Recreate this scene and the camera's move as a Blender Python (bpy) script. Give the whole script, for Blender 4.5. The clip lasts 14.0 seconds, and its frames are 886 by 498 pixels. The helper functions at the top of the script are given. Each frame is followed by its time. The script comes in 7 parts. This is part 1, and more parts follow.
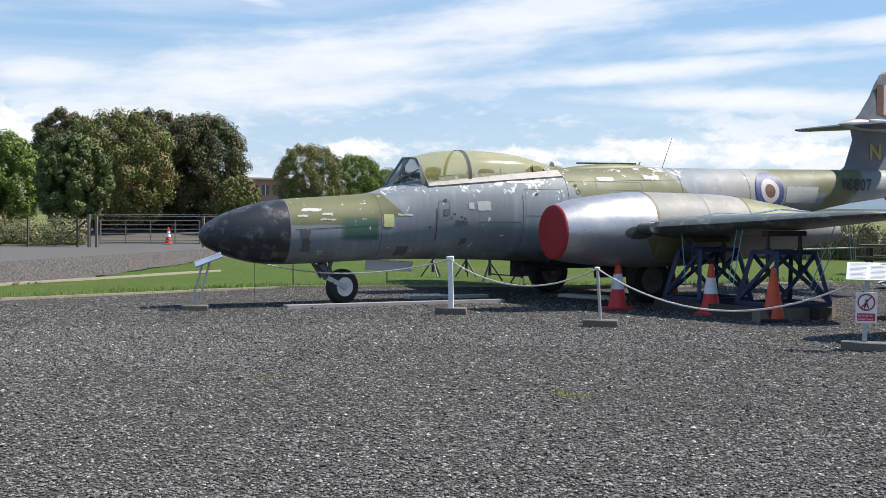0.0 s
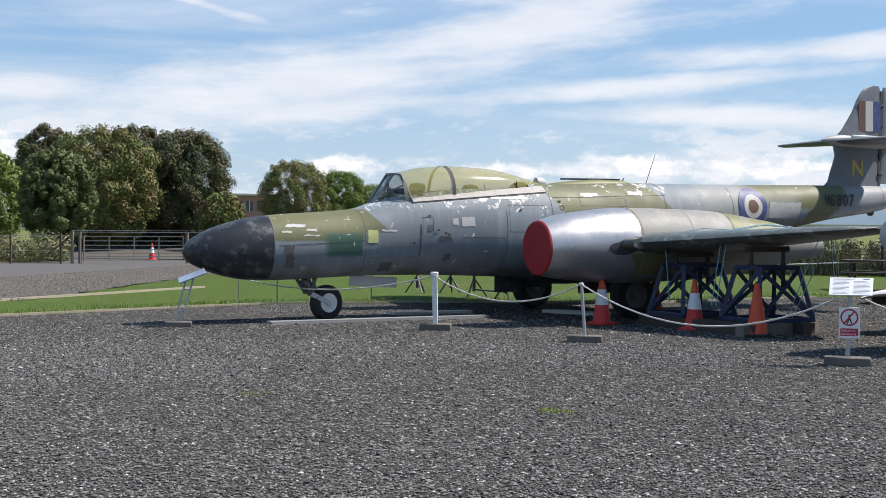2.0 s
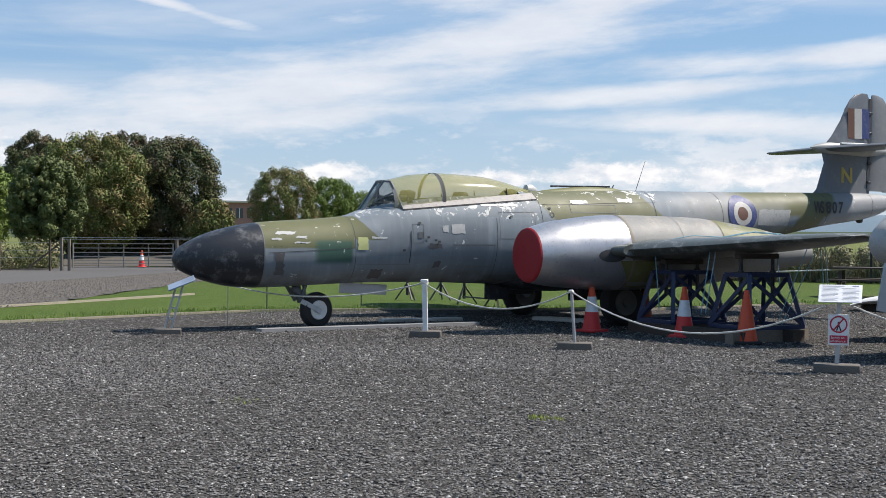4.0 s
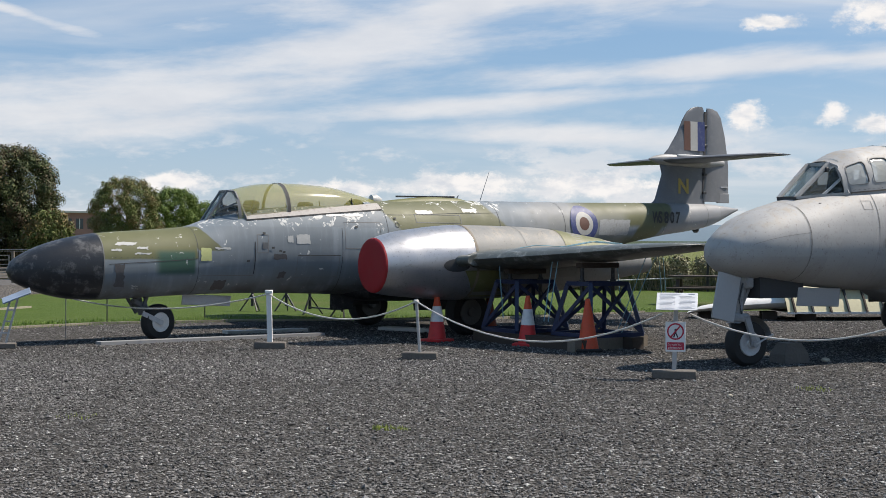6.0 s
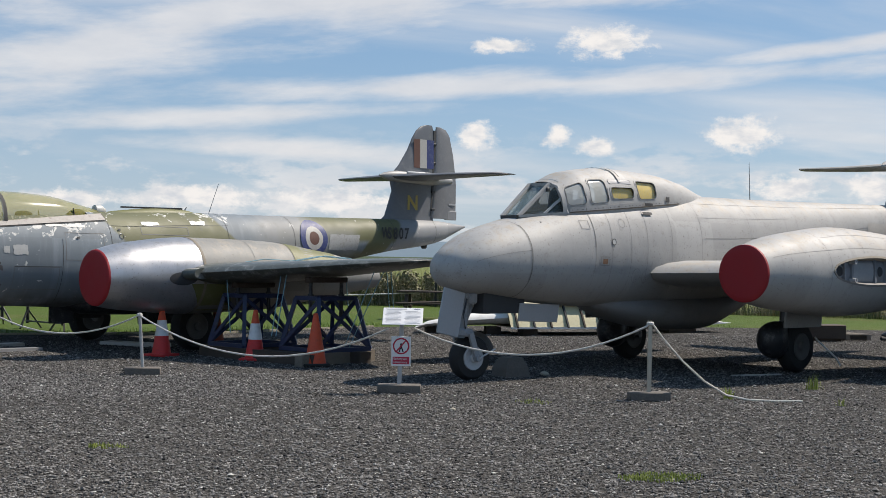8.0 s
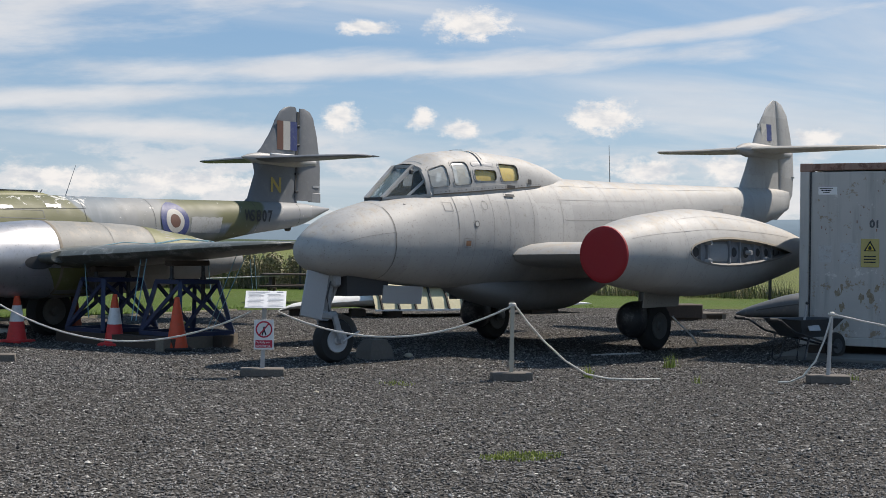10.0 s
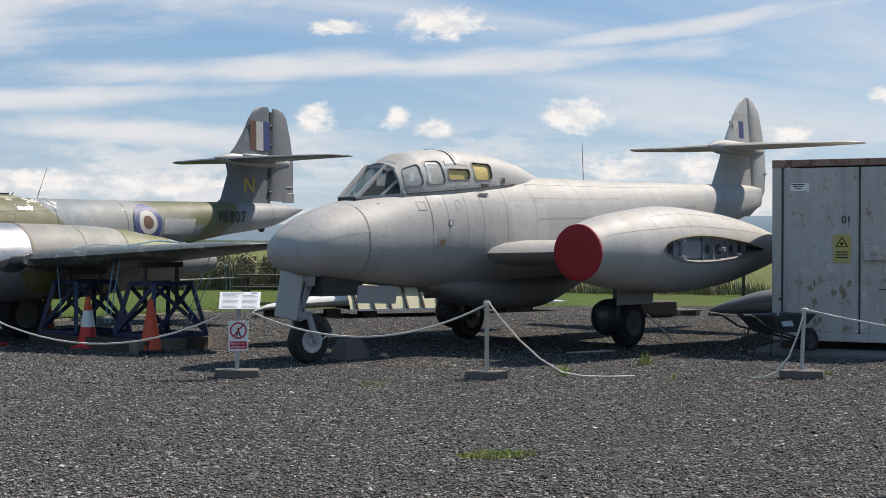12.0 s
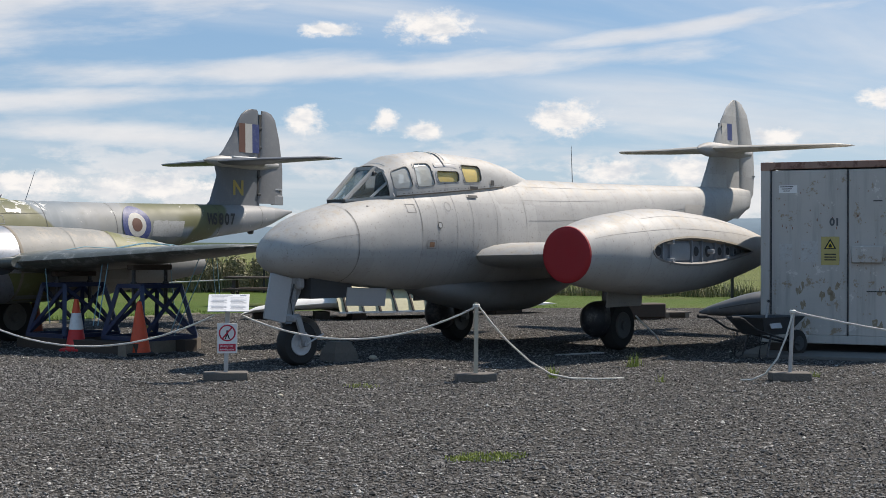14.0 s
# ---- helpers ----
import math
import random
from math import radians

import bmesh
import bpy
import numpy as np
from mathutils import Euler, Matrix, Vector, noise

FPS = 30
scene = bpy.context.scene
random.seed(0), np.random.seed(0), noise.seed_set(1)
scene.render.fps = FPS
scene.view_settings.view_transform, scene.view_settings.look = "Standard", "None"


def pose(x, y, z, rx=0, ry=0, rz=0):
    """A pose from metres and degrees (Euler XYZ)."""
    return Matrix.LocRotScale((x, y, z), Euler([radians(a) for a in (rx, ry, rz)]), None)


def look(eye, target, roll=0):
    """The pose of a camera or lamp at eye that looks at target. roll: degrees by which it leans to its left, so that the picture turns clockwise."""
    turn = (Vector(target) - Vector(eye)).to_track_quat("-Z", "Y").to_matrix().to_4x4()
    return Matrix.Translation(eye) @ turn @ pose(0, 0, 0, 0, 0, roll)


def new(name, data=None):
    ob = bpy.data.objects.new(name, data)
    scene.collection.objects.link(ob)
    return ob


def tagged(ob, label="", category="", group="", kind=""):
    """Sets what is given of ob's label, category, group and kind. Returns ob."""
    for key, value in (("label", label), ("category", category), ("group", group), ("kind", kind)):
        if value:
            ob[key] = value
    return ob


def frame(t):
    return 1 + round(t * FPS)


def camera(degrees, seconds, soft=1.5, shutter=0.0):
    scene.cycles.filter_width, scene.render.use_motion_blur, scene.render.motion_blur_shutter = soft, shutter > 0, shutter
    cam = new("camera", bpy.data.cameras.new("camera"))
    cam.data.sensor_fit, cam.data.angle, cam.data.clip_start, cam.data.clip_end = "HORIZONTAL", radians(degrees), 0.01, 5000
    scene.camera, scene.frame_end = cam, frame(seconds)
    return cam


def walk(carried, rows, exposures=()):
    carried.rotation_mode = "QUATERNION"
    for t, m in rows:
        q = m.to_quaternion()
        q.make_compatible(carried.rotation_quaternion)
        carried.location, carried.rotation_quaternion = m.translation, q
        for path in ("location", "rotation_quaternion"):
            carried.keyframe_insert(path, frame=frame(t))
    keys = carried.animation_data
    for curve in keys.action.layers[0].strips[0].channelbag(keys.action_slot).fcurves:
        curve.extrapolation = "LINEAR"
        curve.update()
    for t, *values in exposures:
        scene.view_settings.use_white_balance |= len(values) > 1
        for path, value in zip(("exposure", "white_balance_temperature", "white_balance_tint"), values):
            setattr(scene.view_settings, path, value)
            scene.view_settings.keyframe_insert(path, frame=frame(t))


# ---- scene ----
# the camera: turned on the spot by a standing person, eye a little under head height
EYE = 1.5
cam = camera(36.57, 14.0, soft=0.65)


def stand(x, y, yaw, pitch, roll):
    eye = Vector((x, y, EYE))
    a, b = radians(yaw), radians(pitch)
    way = Vector((math.sin(a) * math.cos(b), math.cos(a) * math.cos(b), math.sin(b)))
    return look(eye, eye + way, roll)


PATH = [
    (0.0, -0.042, -0.028, -13.169, -1.577, 0.391),
    (0.5, -0.041, -0.028, -13.059, -1.468, 0.252),
    (1.0, -0.041, -0.027, -12.889, -1.316, 0.090),
    (1.5, -0.040, -0.027, -12.706, -1.101, 0.021),
    (2.0, -0.039, -0.026, -12.508, -0.896, 0.331),
    (2.5, -0.038, -0.025, -12.342, -0.720, 0.448),
    (4.8, -0.035, -0.023, -11.579, -0.496, 0.006),
    (5.0, -0.033, -0.022, -11.099, -0.472, -0.022),
    (5.5, -0.024, -0.015, -8.832, -0.339, 0.119),
    (6.0, -0.010, -0.006, -5.568, -0.123, 0.169),
    (6.5, 0.004, 0.002, -2.302, 0.107, -0.134),
    (7.0, 0.021, 0.010, 1.397, 0.323, -0.562),
    (7.5, 0.033, 0.016, 3.997, 0.473, 0.348),
    (8.0, 0.042, 0.019, 5.820, 0.600, 0.895),
    (8.5, 0.049, 0.021, 7.345, 0.482, 0.706),
    (9.0, 0.056, 0.024, 8.786, 0.192, 0.428),
    (9.2, 0.059, 0.025, 9.528, 0.119, 0.662),
    (11.3, 0.076, 0.029, 12.859, -0.238, 0.029),
    (11.5, 0.076, 0.029, 12.853, -0.235, 0.050),
    (12.0, 0.075, 0.029, 12.648, -0.109, 0.141),
    (12.5, 0.074, 0.029, 12.552, 0.023, 0.015),
    (13.0, 0.074, 0.029, 12.601, 0.077, -0.013),
    (13.5, 0.075, 0.029, 12.706, 0.065, 0.133),
    (14.0, 0.077, 0.029, 13.104, -0.009, 0.129),
]
walk(cam, [(t, stand(*p)) for t, *p in PATH],
     [(0.0, 0.66, 6550, 12), (2.5, 0.51, 6550, 12), (5.0, 0.42, 6650, 12), (7.0, 0.28, 6850, 12), (9.0, 0.27, 6850, 12), (14.0, 0.35, 6850, 12)])

# daylight: high sun behind the aircraft, to the right of the yard
SUN_AZ, SUN_EL = 69.0, 52.0
world = bpy.data.worlds.new("world")
scene.world = world
world.use_nodes = True


class Graph:
    """Short hand for shader nodes: sockets or numbers in, a socket out."""

    def __init__(self, tree):
        self.t = tree
        tree.nodes.clear()

    def node(self, kind, operation="", interpolation_type="", data_type="", feature=""):
        n = self.t.nodes.new(kind)
        if operation:
            n.operation = operation
        if interpolation_type:
            n.interpolation_type = interpolation_type
        if data_type:
            n.data_type = data_type
        if feature:
            n.feature = feature
        return n

    def put(self, value, socket):
        if isinstance(value, bpy.types.NodeSocket):
            self.t.links.new(value, socket)
        elif isinstance(value, (tuple, list)) and len(value) == 3 and socket.type == "RGBA":
            socket.default_value = (*value, 1)
        else:
            socket.default_value = value

    def math(self, op, a, b=0.0, c=0.0):
        n = self.node("ShaderNodeMath", operation=op)
        for i, v in enumerate((a, b, c)):
            self.put(v, n.inputs[i])
        return n.outputs[0]

    def add(self, a, b):
        return self.math("ADD", a, b)

    def sub(self, a, b):
        return self.math("SUBTRACT", a, b)

    def mul(self, a, b):
        return self.math("MULTIPLY", a, b)

    def top(self, a, b):
        return self.math("MAXIMUM", a, b)

    def step(self, x, lo, hi, to=1.0):
        n = self.node("ShaderNodeMapRange", interpolation_type="SMOOTHSTEP")
        for i, v in enumerate((x, lo, hi, 0.0, to)):
            self.put(v, n.inputs[i])
        return n.outputs[0]

    def mix(self, f, a, b):
        n = self.node("ShaderNodeMix", data_type="RGBA")
        self.put(f, n.inputs["Factor"])
        self.put(a, n.inputs["A"])
        self.put(b, n.inputs["B"])
        return n.outputs["Result"]

    def noise(self, vec, scale, detail=4.0, rough=0.55, warp=0.0):
        n = self.node("ShaderNodeTexNoise")
        self.put(vec, n.inputs["Vector"])
        n.inputs["Scale"].default_value, n.inputs["Detail"].default_value = scale, detail
        n.inputs["Roughness"].default_value, n.inputs["Distortion"].default_value = rough, warp
        return n.outputs[0]

    def vec(self, x, y, z=0.0):
        n = self.node("ShaderNodeCombineXYZ")
        for i, v in enumerate((x, y, z)):
            self.put(v, n.inputs[i])
        return n.outputs[0]

    def split(self, v):
        n = self.node("ShaderNodeSeparateXYZ")
        self.put(v, n.inputs[0])
        return n.outputs

    def coord(self, which="Object"):
        return self.node("ShaderNodeTexCoord").outputs[which]


# small fair-weather clouds: bearing, height, half width, half height in degrees
CUMULUS = [(12.6, 9.4, 1.9, 0.7), (8.1, 9.3, 1.2, 0.35), (18.4, 5.5, 1.6, 0.75), (7.2, 5.4, 0.9, 0.7), (10.6, 5.4, 0.6, 0.5), (12.3, 5.0, 0.9, 0.4), (31.4, 6.1, 1.0, 0.5),
           (20.2, 3.3, 1.5, 0.6), (23.6, 3.3, 1.3, 0.7), (27.0, 4.7, 1.1, 0.4), (1.0, 2.6, 3.0, 0.6), (-4.5, 2.6, 2.6, 0.55), (-10.0, 2.4, 2.5, 0.4), (-33.0, 3.6, 3.2, 1.0), (-17.0, 2.6, 2.0, 0.5)]


# broad cirrus sheets: bearing, height, half length, half height in degrees, slope
CIRRUS = [(-19.5, 6.0, 12.0, 1.7, 0.16), (-9.0, 8.6, 9.0, 1.5, 0.2), (-2.0, 10.6, 12.0, 1.3, 0.1), (9.0, 7.6, 17.0, 0.55, 0.045), (-3.0, 6.1, 9.0, 0.45, 0.06), (1.0, 4.6, 8.0, 0.5, -0.03),
          (24.0, 9.3, 8.0, 0.4, 0.12), (-29.5, 5.6, 3.5, 0.6, 0.05), (-24.0, 9.6, 4.0, 0.3, -0.25), (14.0, 11.6, 10.0, 0.7, 0.05)]


def sky_nodes():
    g = Graph(world.node_tree)
    out, bg, sky = g.node("ShaderNodeOutputWorld"), g.node("ShaderNodeBackground"), g.node("ShaderNodeTexSky")
    sky.sky_type, sky.sun_disc = "NISHITA", False
    sky.sun_elevation, sky.sun_rotation = radians(SUN_EL), radians(SUN_AZ)
    sky.air_density, sky.dust_density, sky.ozone_density = 1.0, 0.25, 3.0
    d = g.coord("Generated")
    x, y, z = g.split(d)
    up = g.top(z, 0.0)
    az = g.mul(g.math("ARCTAN2", x, y), 57.2958)
    el = g.mul(g.math("ARCSINE", z), 57.2958)
    low = g.add(up, 0.10)
    px, py = g.math("DIVIDE", x, low), g.math("DIVIDE", y, low)
    # high veils, drawn out across the view and leaning a little
    streak = g.vec(g.add(g.mul(px, 0.36), g.mul(py, 0.1)), g.sub(g.mul(py, 0.75), g.mul(px, 0.24)))
    n1 = g.noise(streak, 1.1, 7, 0.55, 0.7)
    n2 = g.noise(g.vec(g.mul(px, 0.25), g.mul(py, 0.5), 4.0), 1.0, 4, 0.5)
    high = g.step(g.add(n1, g.mul(g.sub(n2, 0.5), 0.7)), 0.42, 0.78, 0.75)
    fray = g.mul(g.sub(g.noise(g.vec(g.mul(az, 0.16), g.sub(g.mul(el, 0.75), g.mul(az, 0.06)), 2.0), 1.0, 7, 0.6), 0.5), 2.6)
    for a, e, w, h, slope in CIRRUS:
        dx = g.math("DIVIDE", g.sub(az, a), w)
        dy = g.math("DIVIDE", g.sub(g.sub(el, e), g.mul(g.sub(az, a), slope)), h)
        r = g.add(g.math("SQRT", g.add(g.mul(dx, dx), g.mul(dy, dy))), fray)
        high = g.top(high, g.step(r, 1.5, 0.1, 0.92))
    # woolly banks near the horizon
    wool = g.noise(g.vec(g.mul(az, 0.16), g.mul(el, 0.42), 1.0), 1.6, 8, 0.6)
    bank = g.mul(g.step(wool, 0.47, 0.6), g.mul(g.step(el, 6.5, 2.5), 0.8))
    edge = g.mul(g.sub(g.noise(g.vec(az, g.mul(el, 1.5), 7.0), 1.0, 7, 0.68), 0.5), 2.5)
    puff = None
    for a, e, w, h in CUMULUS:
        dx, dy = g.math("DIVIDE", g.sub(az, a), w), g.math("DIVIDE", g.sub(el, e), h)
        r = g.add(g.math("SQRT", g.add(g.mul(dx, dx), g.mul(dy, dy))), edge)
        one = g.step(r, 1.2, 0.4)
        puff = one if puff is None else g.top(puff, one)
    # the streaks thin out towards a clear zenith
    high = g.mul(high, g.step(el, 42.0, 14.0))
    haze = g.step(el, 9.0, -1.0)
    col = g.mix(g.mul(haze, 0.5), g.mix(0.45, sky.outputs[0], (2.6, 5.1, 8.6)), (5.9, 6.9, 8.0))
    shade = g.noise(g.vec(g.mul(az, 0.3), el, 3.0), 0.9, 6, 0.6)
    cloud = g.mix(shade, (6.6, 7.1, 7.9), (9.7, 9.8, 9.9))
    col = g.mix(g.mul(high, 0.88), col, cloud)
    col = g.mix(bank, col, cloud)
    col = g.mix(puff, col, g.mix(g.step(g.noise(g.vec(g.mul(az, 0.8), g.mul(el, 1.6), 9.0), 1.0, 5), 0.3, 0.6), (6.8, 7.4, 8.2), (9.7, 9.75, 9.8)))
    g.put(col, bg.inputs[0])
    bg.inputs[1].default_value = 0.0755
    g.put(bg.outputs[0], out.inputs[0])


sky_nodes()
sun = new("sun", bpy.data.lights.new("sun", "SUN"))
sun.data.energy, sun.data.angle, sun.data.color = 5.0, radians(0.6), (1.0, 0.94, 0.86)
sun_dir = Vector((math.sin(radians(SUN_AZ)) * math.cos(radians(SUN_EL)), math.cos(radians(SUN_AZ)) * math.cos(radians(SUN_EL)), math.sin(radians(SUN_EL))))
sun.matrix_world = look(sun_dir * 50, (0, 0, 0))
# ---- materials ----
MATS = {}


def mat(name, base, rough=0.6, metal=0.0, vary=0.25, grain=40.0, blotch=1.5, bump=0.1, dirt=None, dirt_amount=0.35, spec=0.5):
    """A painted, metal or mineral surface with fine grain, broad blotches, dirt and relief."""
    if name in MATS:
        return MATS[name]
    m = MATS[name] = bpy.data.materials.new(name)
    m.use_nodes = True
    nt = m.node_tree
    nt.nodes.clear()
    N, L = nt.nodes.new, nt.links.new
    out, b = N("ShaderNodeOutputMaterial"), N("ShaderNodeBsdfPrincipled")
    L(b.outputs[0], out.inputs[0])
    tc = N("ShaderNodeTexCoord")
    n1, n2 = N("ShaderNodeTexNoise"), N("ShaderNodeTexNoise")
    n1.inputs["Scale"].default_value, n1.inputs["Detail"].default_value = grain, 4
    n2.inputs["Scale"].default_value, n2.inputs["Detail"].default_value, n2.inputs["Roughness"].default_value = blotch, 6, 0.65
    L(tc.outputs["Object"], n1.inputs["Vector"])
    L(tc.outputs["Object"], n2.inputs["Vector"])
    lo = [c * (1 - vary) for c in base]
    hi = [min(1, c * (1 + vary)) for c in base]
    mix1 = N("ShaderNodeMix")
    mix1.data_type = "RGBA"
    mix1.inputs["A"].default_value, mix1.inputs["B"].default_value = (*lo, 1), (*hi, 1)
    avg = N("ShaderNodeMath")
    avg.operation = "MULTIPLY_ADD"
    L(n1.outputs[0], avg.inputs[0])
    avg.inputs[1].default_value = 0.5
    half = N("ShaderNodeMath")
    half.operation = "MULTIPLY"
    half.inputs[1].default_value = 0.5
    L(n2.outputs[0], half.inputs[0])
    L(half.outputs[0], avg.inputs[2])
    L(avg.outputs[0], mix1.inputs["Factor"])
    col = mix1.outputs["Result"]
    if dirt:
        n3 = N("ShaderNodeTexNoise")
        n3.inputs["Scale"].default_value, n3.inputs["Detail"].default_value, n3.inputs["Roughness"].default_value = blotch * 2.3, 8, 0.75
        L(tc.outputs["Object"], n3.inputs["Vector"])
        ramp = N("ShaderNodeMapRange")
        ramp.inputs[1].default_value, ramp.inputs[2].default_value = 0.52, 0.68
        ramp.inputs[4].default_value = dirt_amount
        L(n3.outputs[0], ramp.inputs[0])
        mix2 = N("ShaderNodeMix")
        mix2.data_type = "RGBA"
        mix2.inputs["B"].default_value = (*dirt, 1)
        L(ramp.outputs[0], mix2.inputs["Factor"])
        L(col, mix2.inputs["A"])
        col = mix2.outputs["Result"]
    L(col, b.inputs["Base Color"])
    rr = N("ShaderNodeMapRange")
    rr.inputs[3].default_value, rr.inputs[4].default_value = max(0.02, rough - 0.12), min(1, rough + 0.12)
    L(n2.outputs[0], rr.inputs[0])
    L(rr.outputs[0], b.inputs["Roughness"])
    b.inputs["Metallic"].default_value = metal
    b.inputs["Specular IOR Level"].default_value = spec
    if bump:
        bp = N("ShaderNodeBump")
        bp.inputs["Strength"].default_value, bp.inputs["Distance"].default_value = bump, 0.02
        L(n1.outputs[0], bp.inputs["Height"])
        L(bp.outputs[0], b.inputs["Normal"])
    return m


# ---- shape helpers ----
def part(name, bm, material, parent=None, label="", smooth=None):
    """Links a bmesh as one mesh object under a thing or under a part."""
    me = bpy.data.meshes.new(name)
    bmesh.ops.recalc_face_normals(bm, faces=bm.faces)
    bm.to_mesh(me)
    bm.free()
    if material:
        me.materials.append(material)
    if smooth is None or smooth:
        me.shade_smooth()
        if smooth is None:
            me.set_sharp_from_angle(angle=radians(40))
    ob = new(name, me)
    ob.parent = parent
    if label:
        ob["label"] = label
    return ob


def thing(name, m, label, category, group="", kind=""):
    ob = new(name)
    ob.empty_display_size = 0.2
    ob.matrix_world = m
    return tagged(ob, label, category, group, kind)


def box(bm, c, size, rot=None, bevel=0.0):
    m = Matrix.Translation(c) @ (rot if rot is not None else Matrix()) @ Matrix.Diagonal((*size, 1))
    vs = bmesh.ops.create_cube(bm, size=1, matrix=m)["verts"]
    if bevel:
        es = list({e for v in vs for e in v.link_edges})
        bmesh.ops.bevel(bm, geom=es, offset=bevel, segments=1, affect="EDGES")
    return bm


def nbox(c, size, rot=None, bevel=0.0):
    return box(bmesh.new(), c, size, rot, bevel)


def rod(bm, a, b, r, r2=None, n=10):
    a, b = Vector(a), Vector(b)
    d = b - a
    m = Matrix.Translation((a + b) / 2) @ d.to_track_quat("Z", "Y").to_matrix().to_4x4()
    bmesh.ops.create_cone(bm, cap_ends=True, segments=n, radius1=r, radius2=r if r2 is None else r2, depth=d.length, matrix=m)
    return bm


def nrod(a, b, r, r2=None, n=10):
    return rod(bmesh.new(), a, b, r, r2, n)


def bar(bm, a, b, w, h):
    """A square bar from a to b."""
    a, b = Vector(a), Vector(b)
    d = b - a
    return box(bm, (a + b) / 2, (w, h, d.length), d.to_track_quat("Z", "Y").to_matrix().to_4x4())


def nbar(a, b, w, h):
    return bar(bmesh.new(), a, b, w, h)


def loft(rings, caps=True, close=True, bm=None):
    bm = bm or bmesh.new()
    vs = [[bm.verts.new(p) for p in ring] for ring in rings]
    n = len(vs[0])
    for a, b in zip(vs, vs[1:]):
        for i in range(n if close else n - 1):
            j = (i + 1) % n
            bm.faces.new((a[i], a[j], b[j], b[i]))
    if caps and close:
        bm.faces.new(vs[0][::-1])
        bm.faces.new(vs[-1])
    return bm


def tube(points, r, n=8):
    """A round cord or pipe along points."""
    pts = [Vector(p) for p in points]
    rings = []
    for i, p in enumerate(pts):
        d = (pts[min(i + 1, len(pts) - 1)] - pts[max(i - 1, 0)]).normalized()
        side = d.cross(Vector((0, 0, 1)))
        if side.length < 1e-3:
            side = d.cross(Vector((1, 0, 0)))
        side.normalize()
        up = side.cross(d)
        rings.append([p + (side * math.cos(k * math.tau / n) + up * math.sin(k * math.tau / n)) * r for k in range(n)])
    return loft(rings)


def lathe(profile, n=24, axis="Z"):
    """Turns (radius, height) pairs about an axis."""
    rings = []
    for r, h in profile:
        ring = []
        for k in range(n):
            a = k * math.tau / n
            p = (r * math.cos(a), r * math.sin(a), h)
            ring.append(Vector(p) if axis == "Z" else Vector((p[0], h, p[1])) if axis == "Y" else Vector((h, p[0], p[1])))
        rings.append(ring)
    return loft(rings)


def smooth_curve(xs, ys, x):
    """Hermite interpolation with flat-limited slopes."""
    xs, ys = list(xs), list(ys)
    if x <= xs[0]:
        return ys[0]
    if x >= xs[-1]:
        return ys[-1]
    i = max(k for k in range(len(xs) - 1) if xs[k] <= x)
    d = [(ys[k + 1] - ys[k]) / (xs[k + 1] - xs[k]) for k in range(len(xs) - 1)]

    def slope(k):
        if k == 0:
            return d[0]
        if k == len(xs) - 1:
            return d[-1]
        return 0 if d[k - 1] * d[k] <= 0 else 2 * d[k - 1] * d[k] / (d[k - 1] + d[k])

    h = xs[i + 1] - xs[i]
    t = (x - xs[i]) / h
    return (ys[i] * (1 + 2 * t) * (1 - t) ** 2 + slope(i) * h * t * (1 - t) ** 2 + ys[i + 1] * t * t * (3 - 2 * t) + slope(i + 1) * h * t * t * (t - 1))


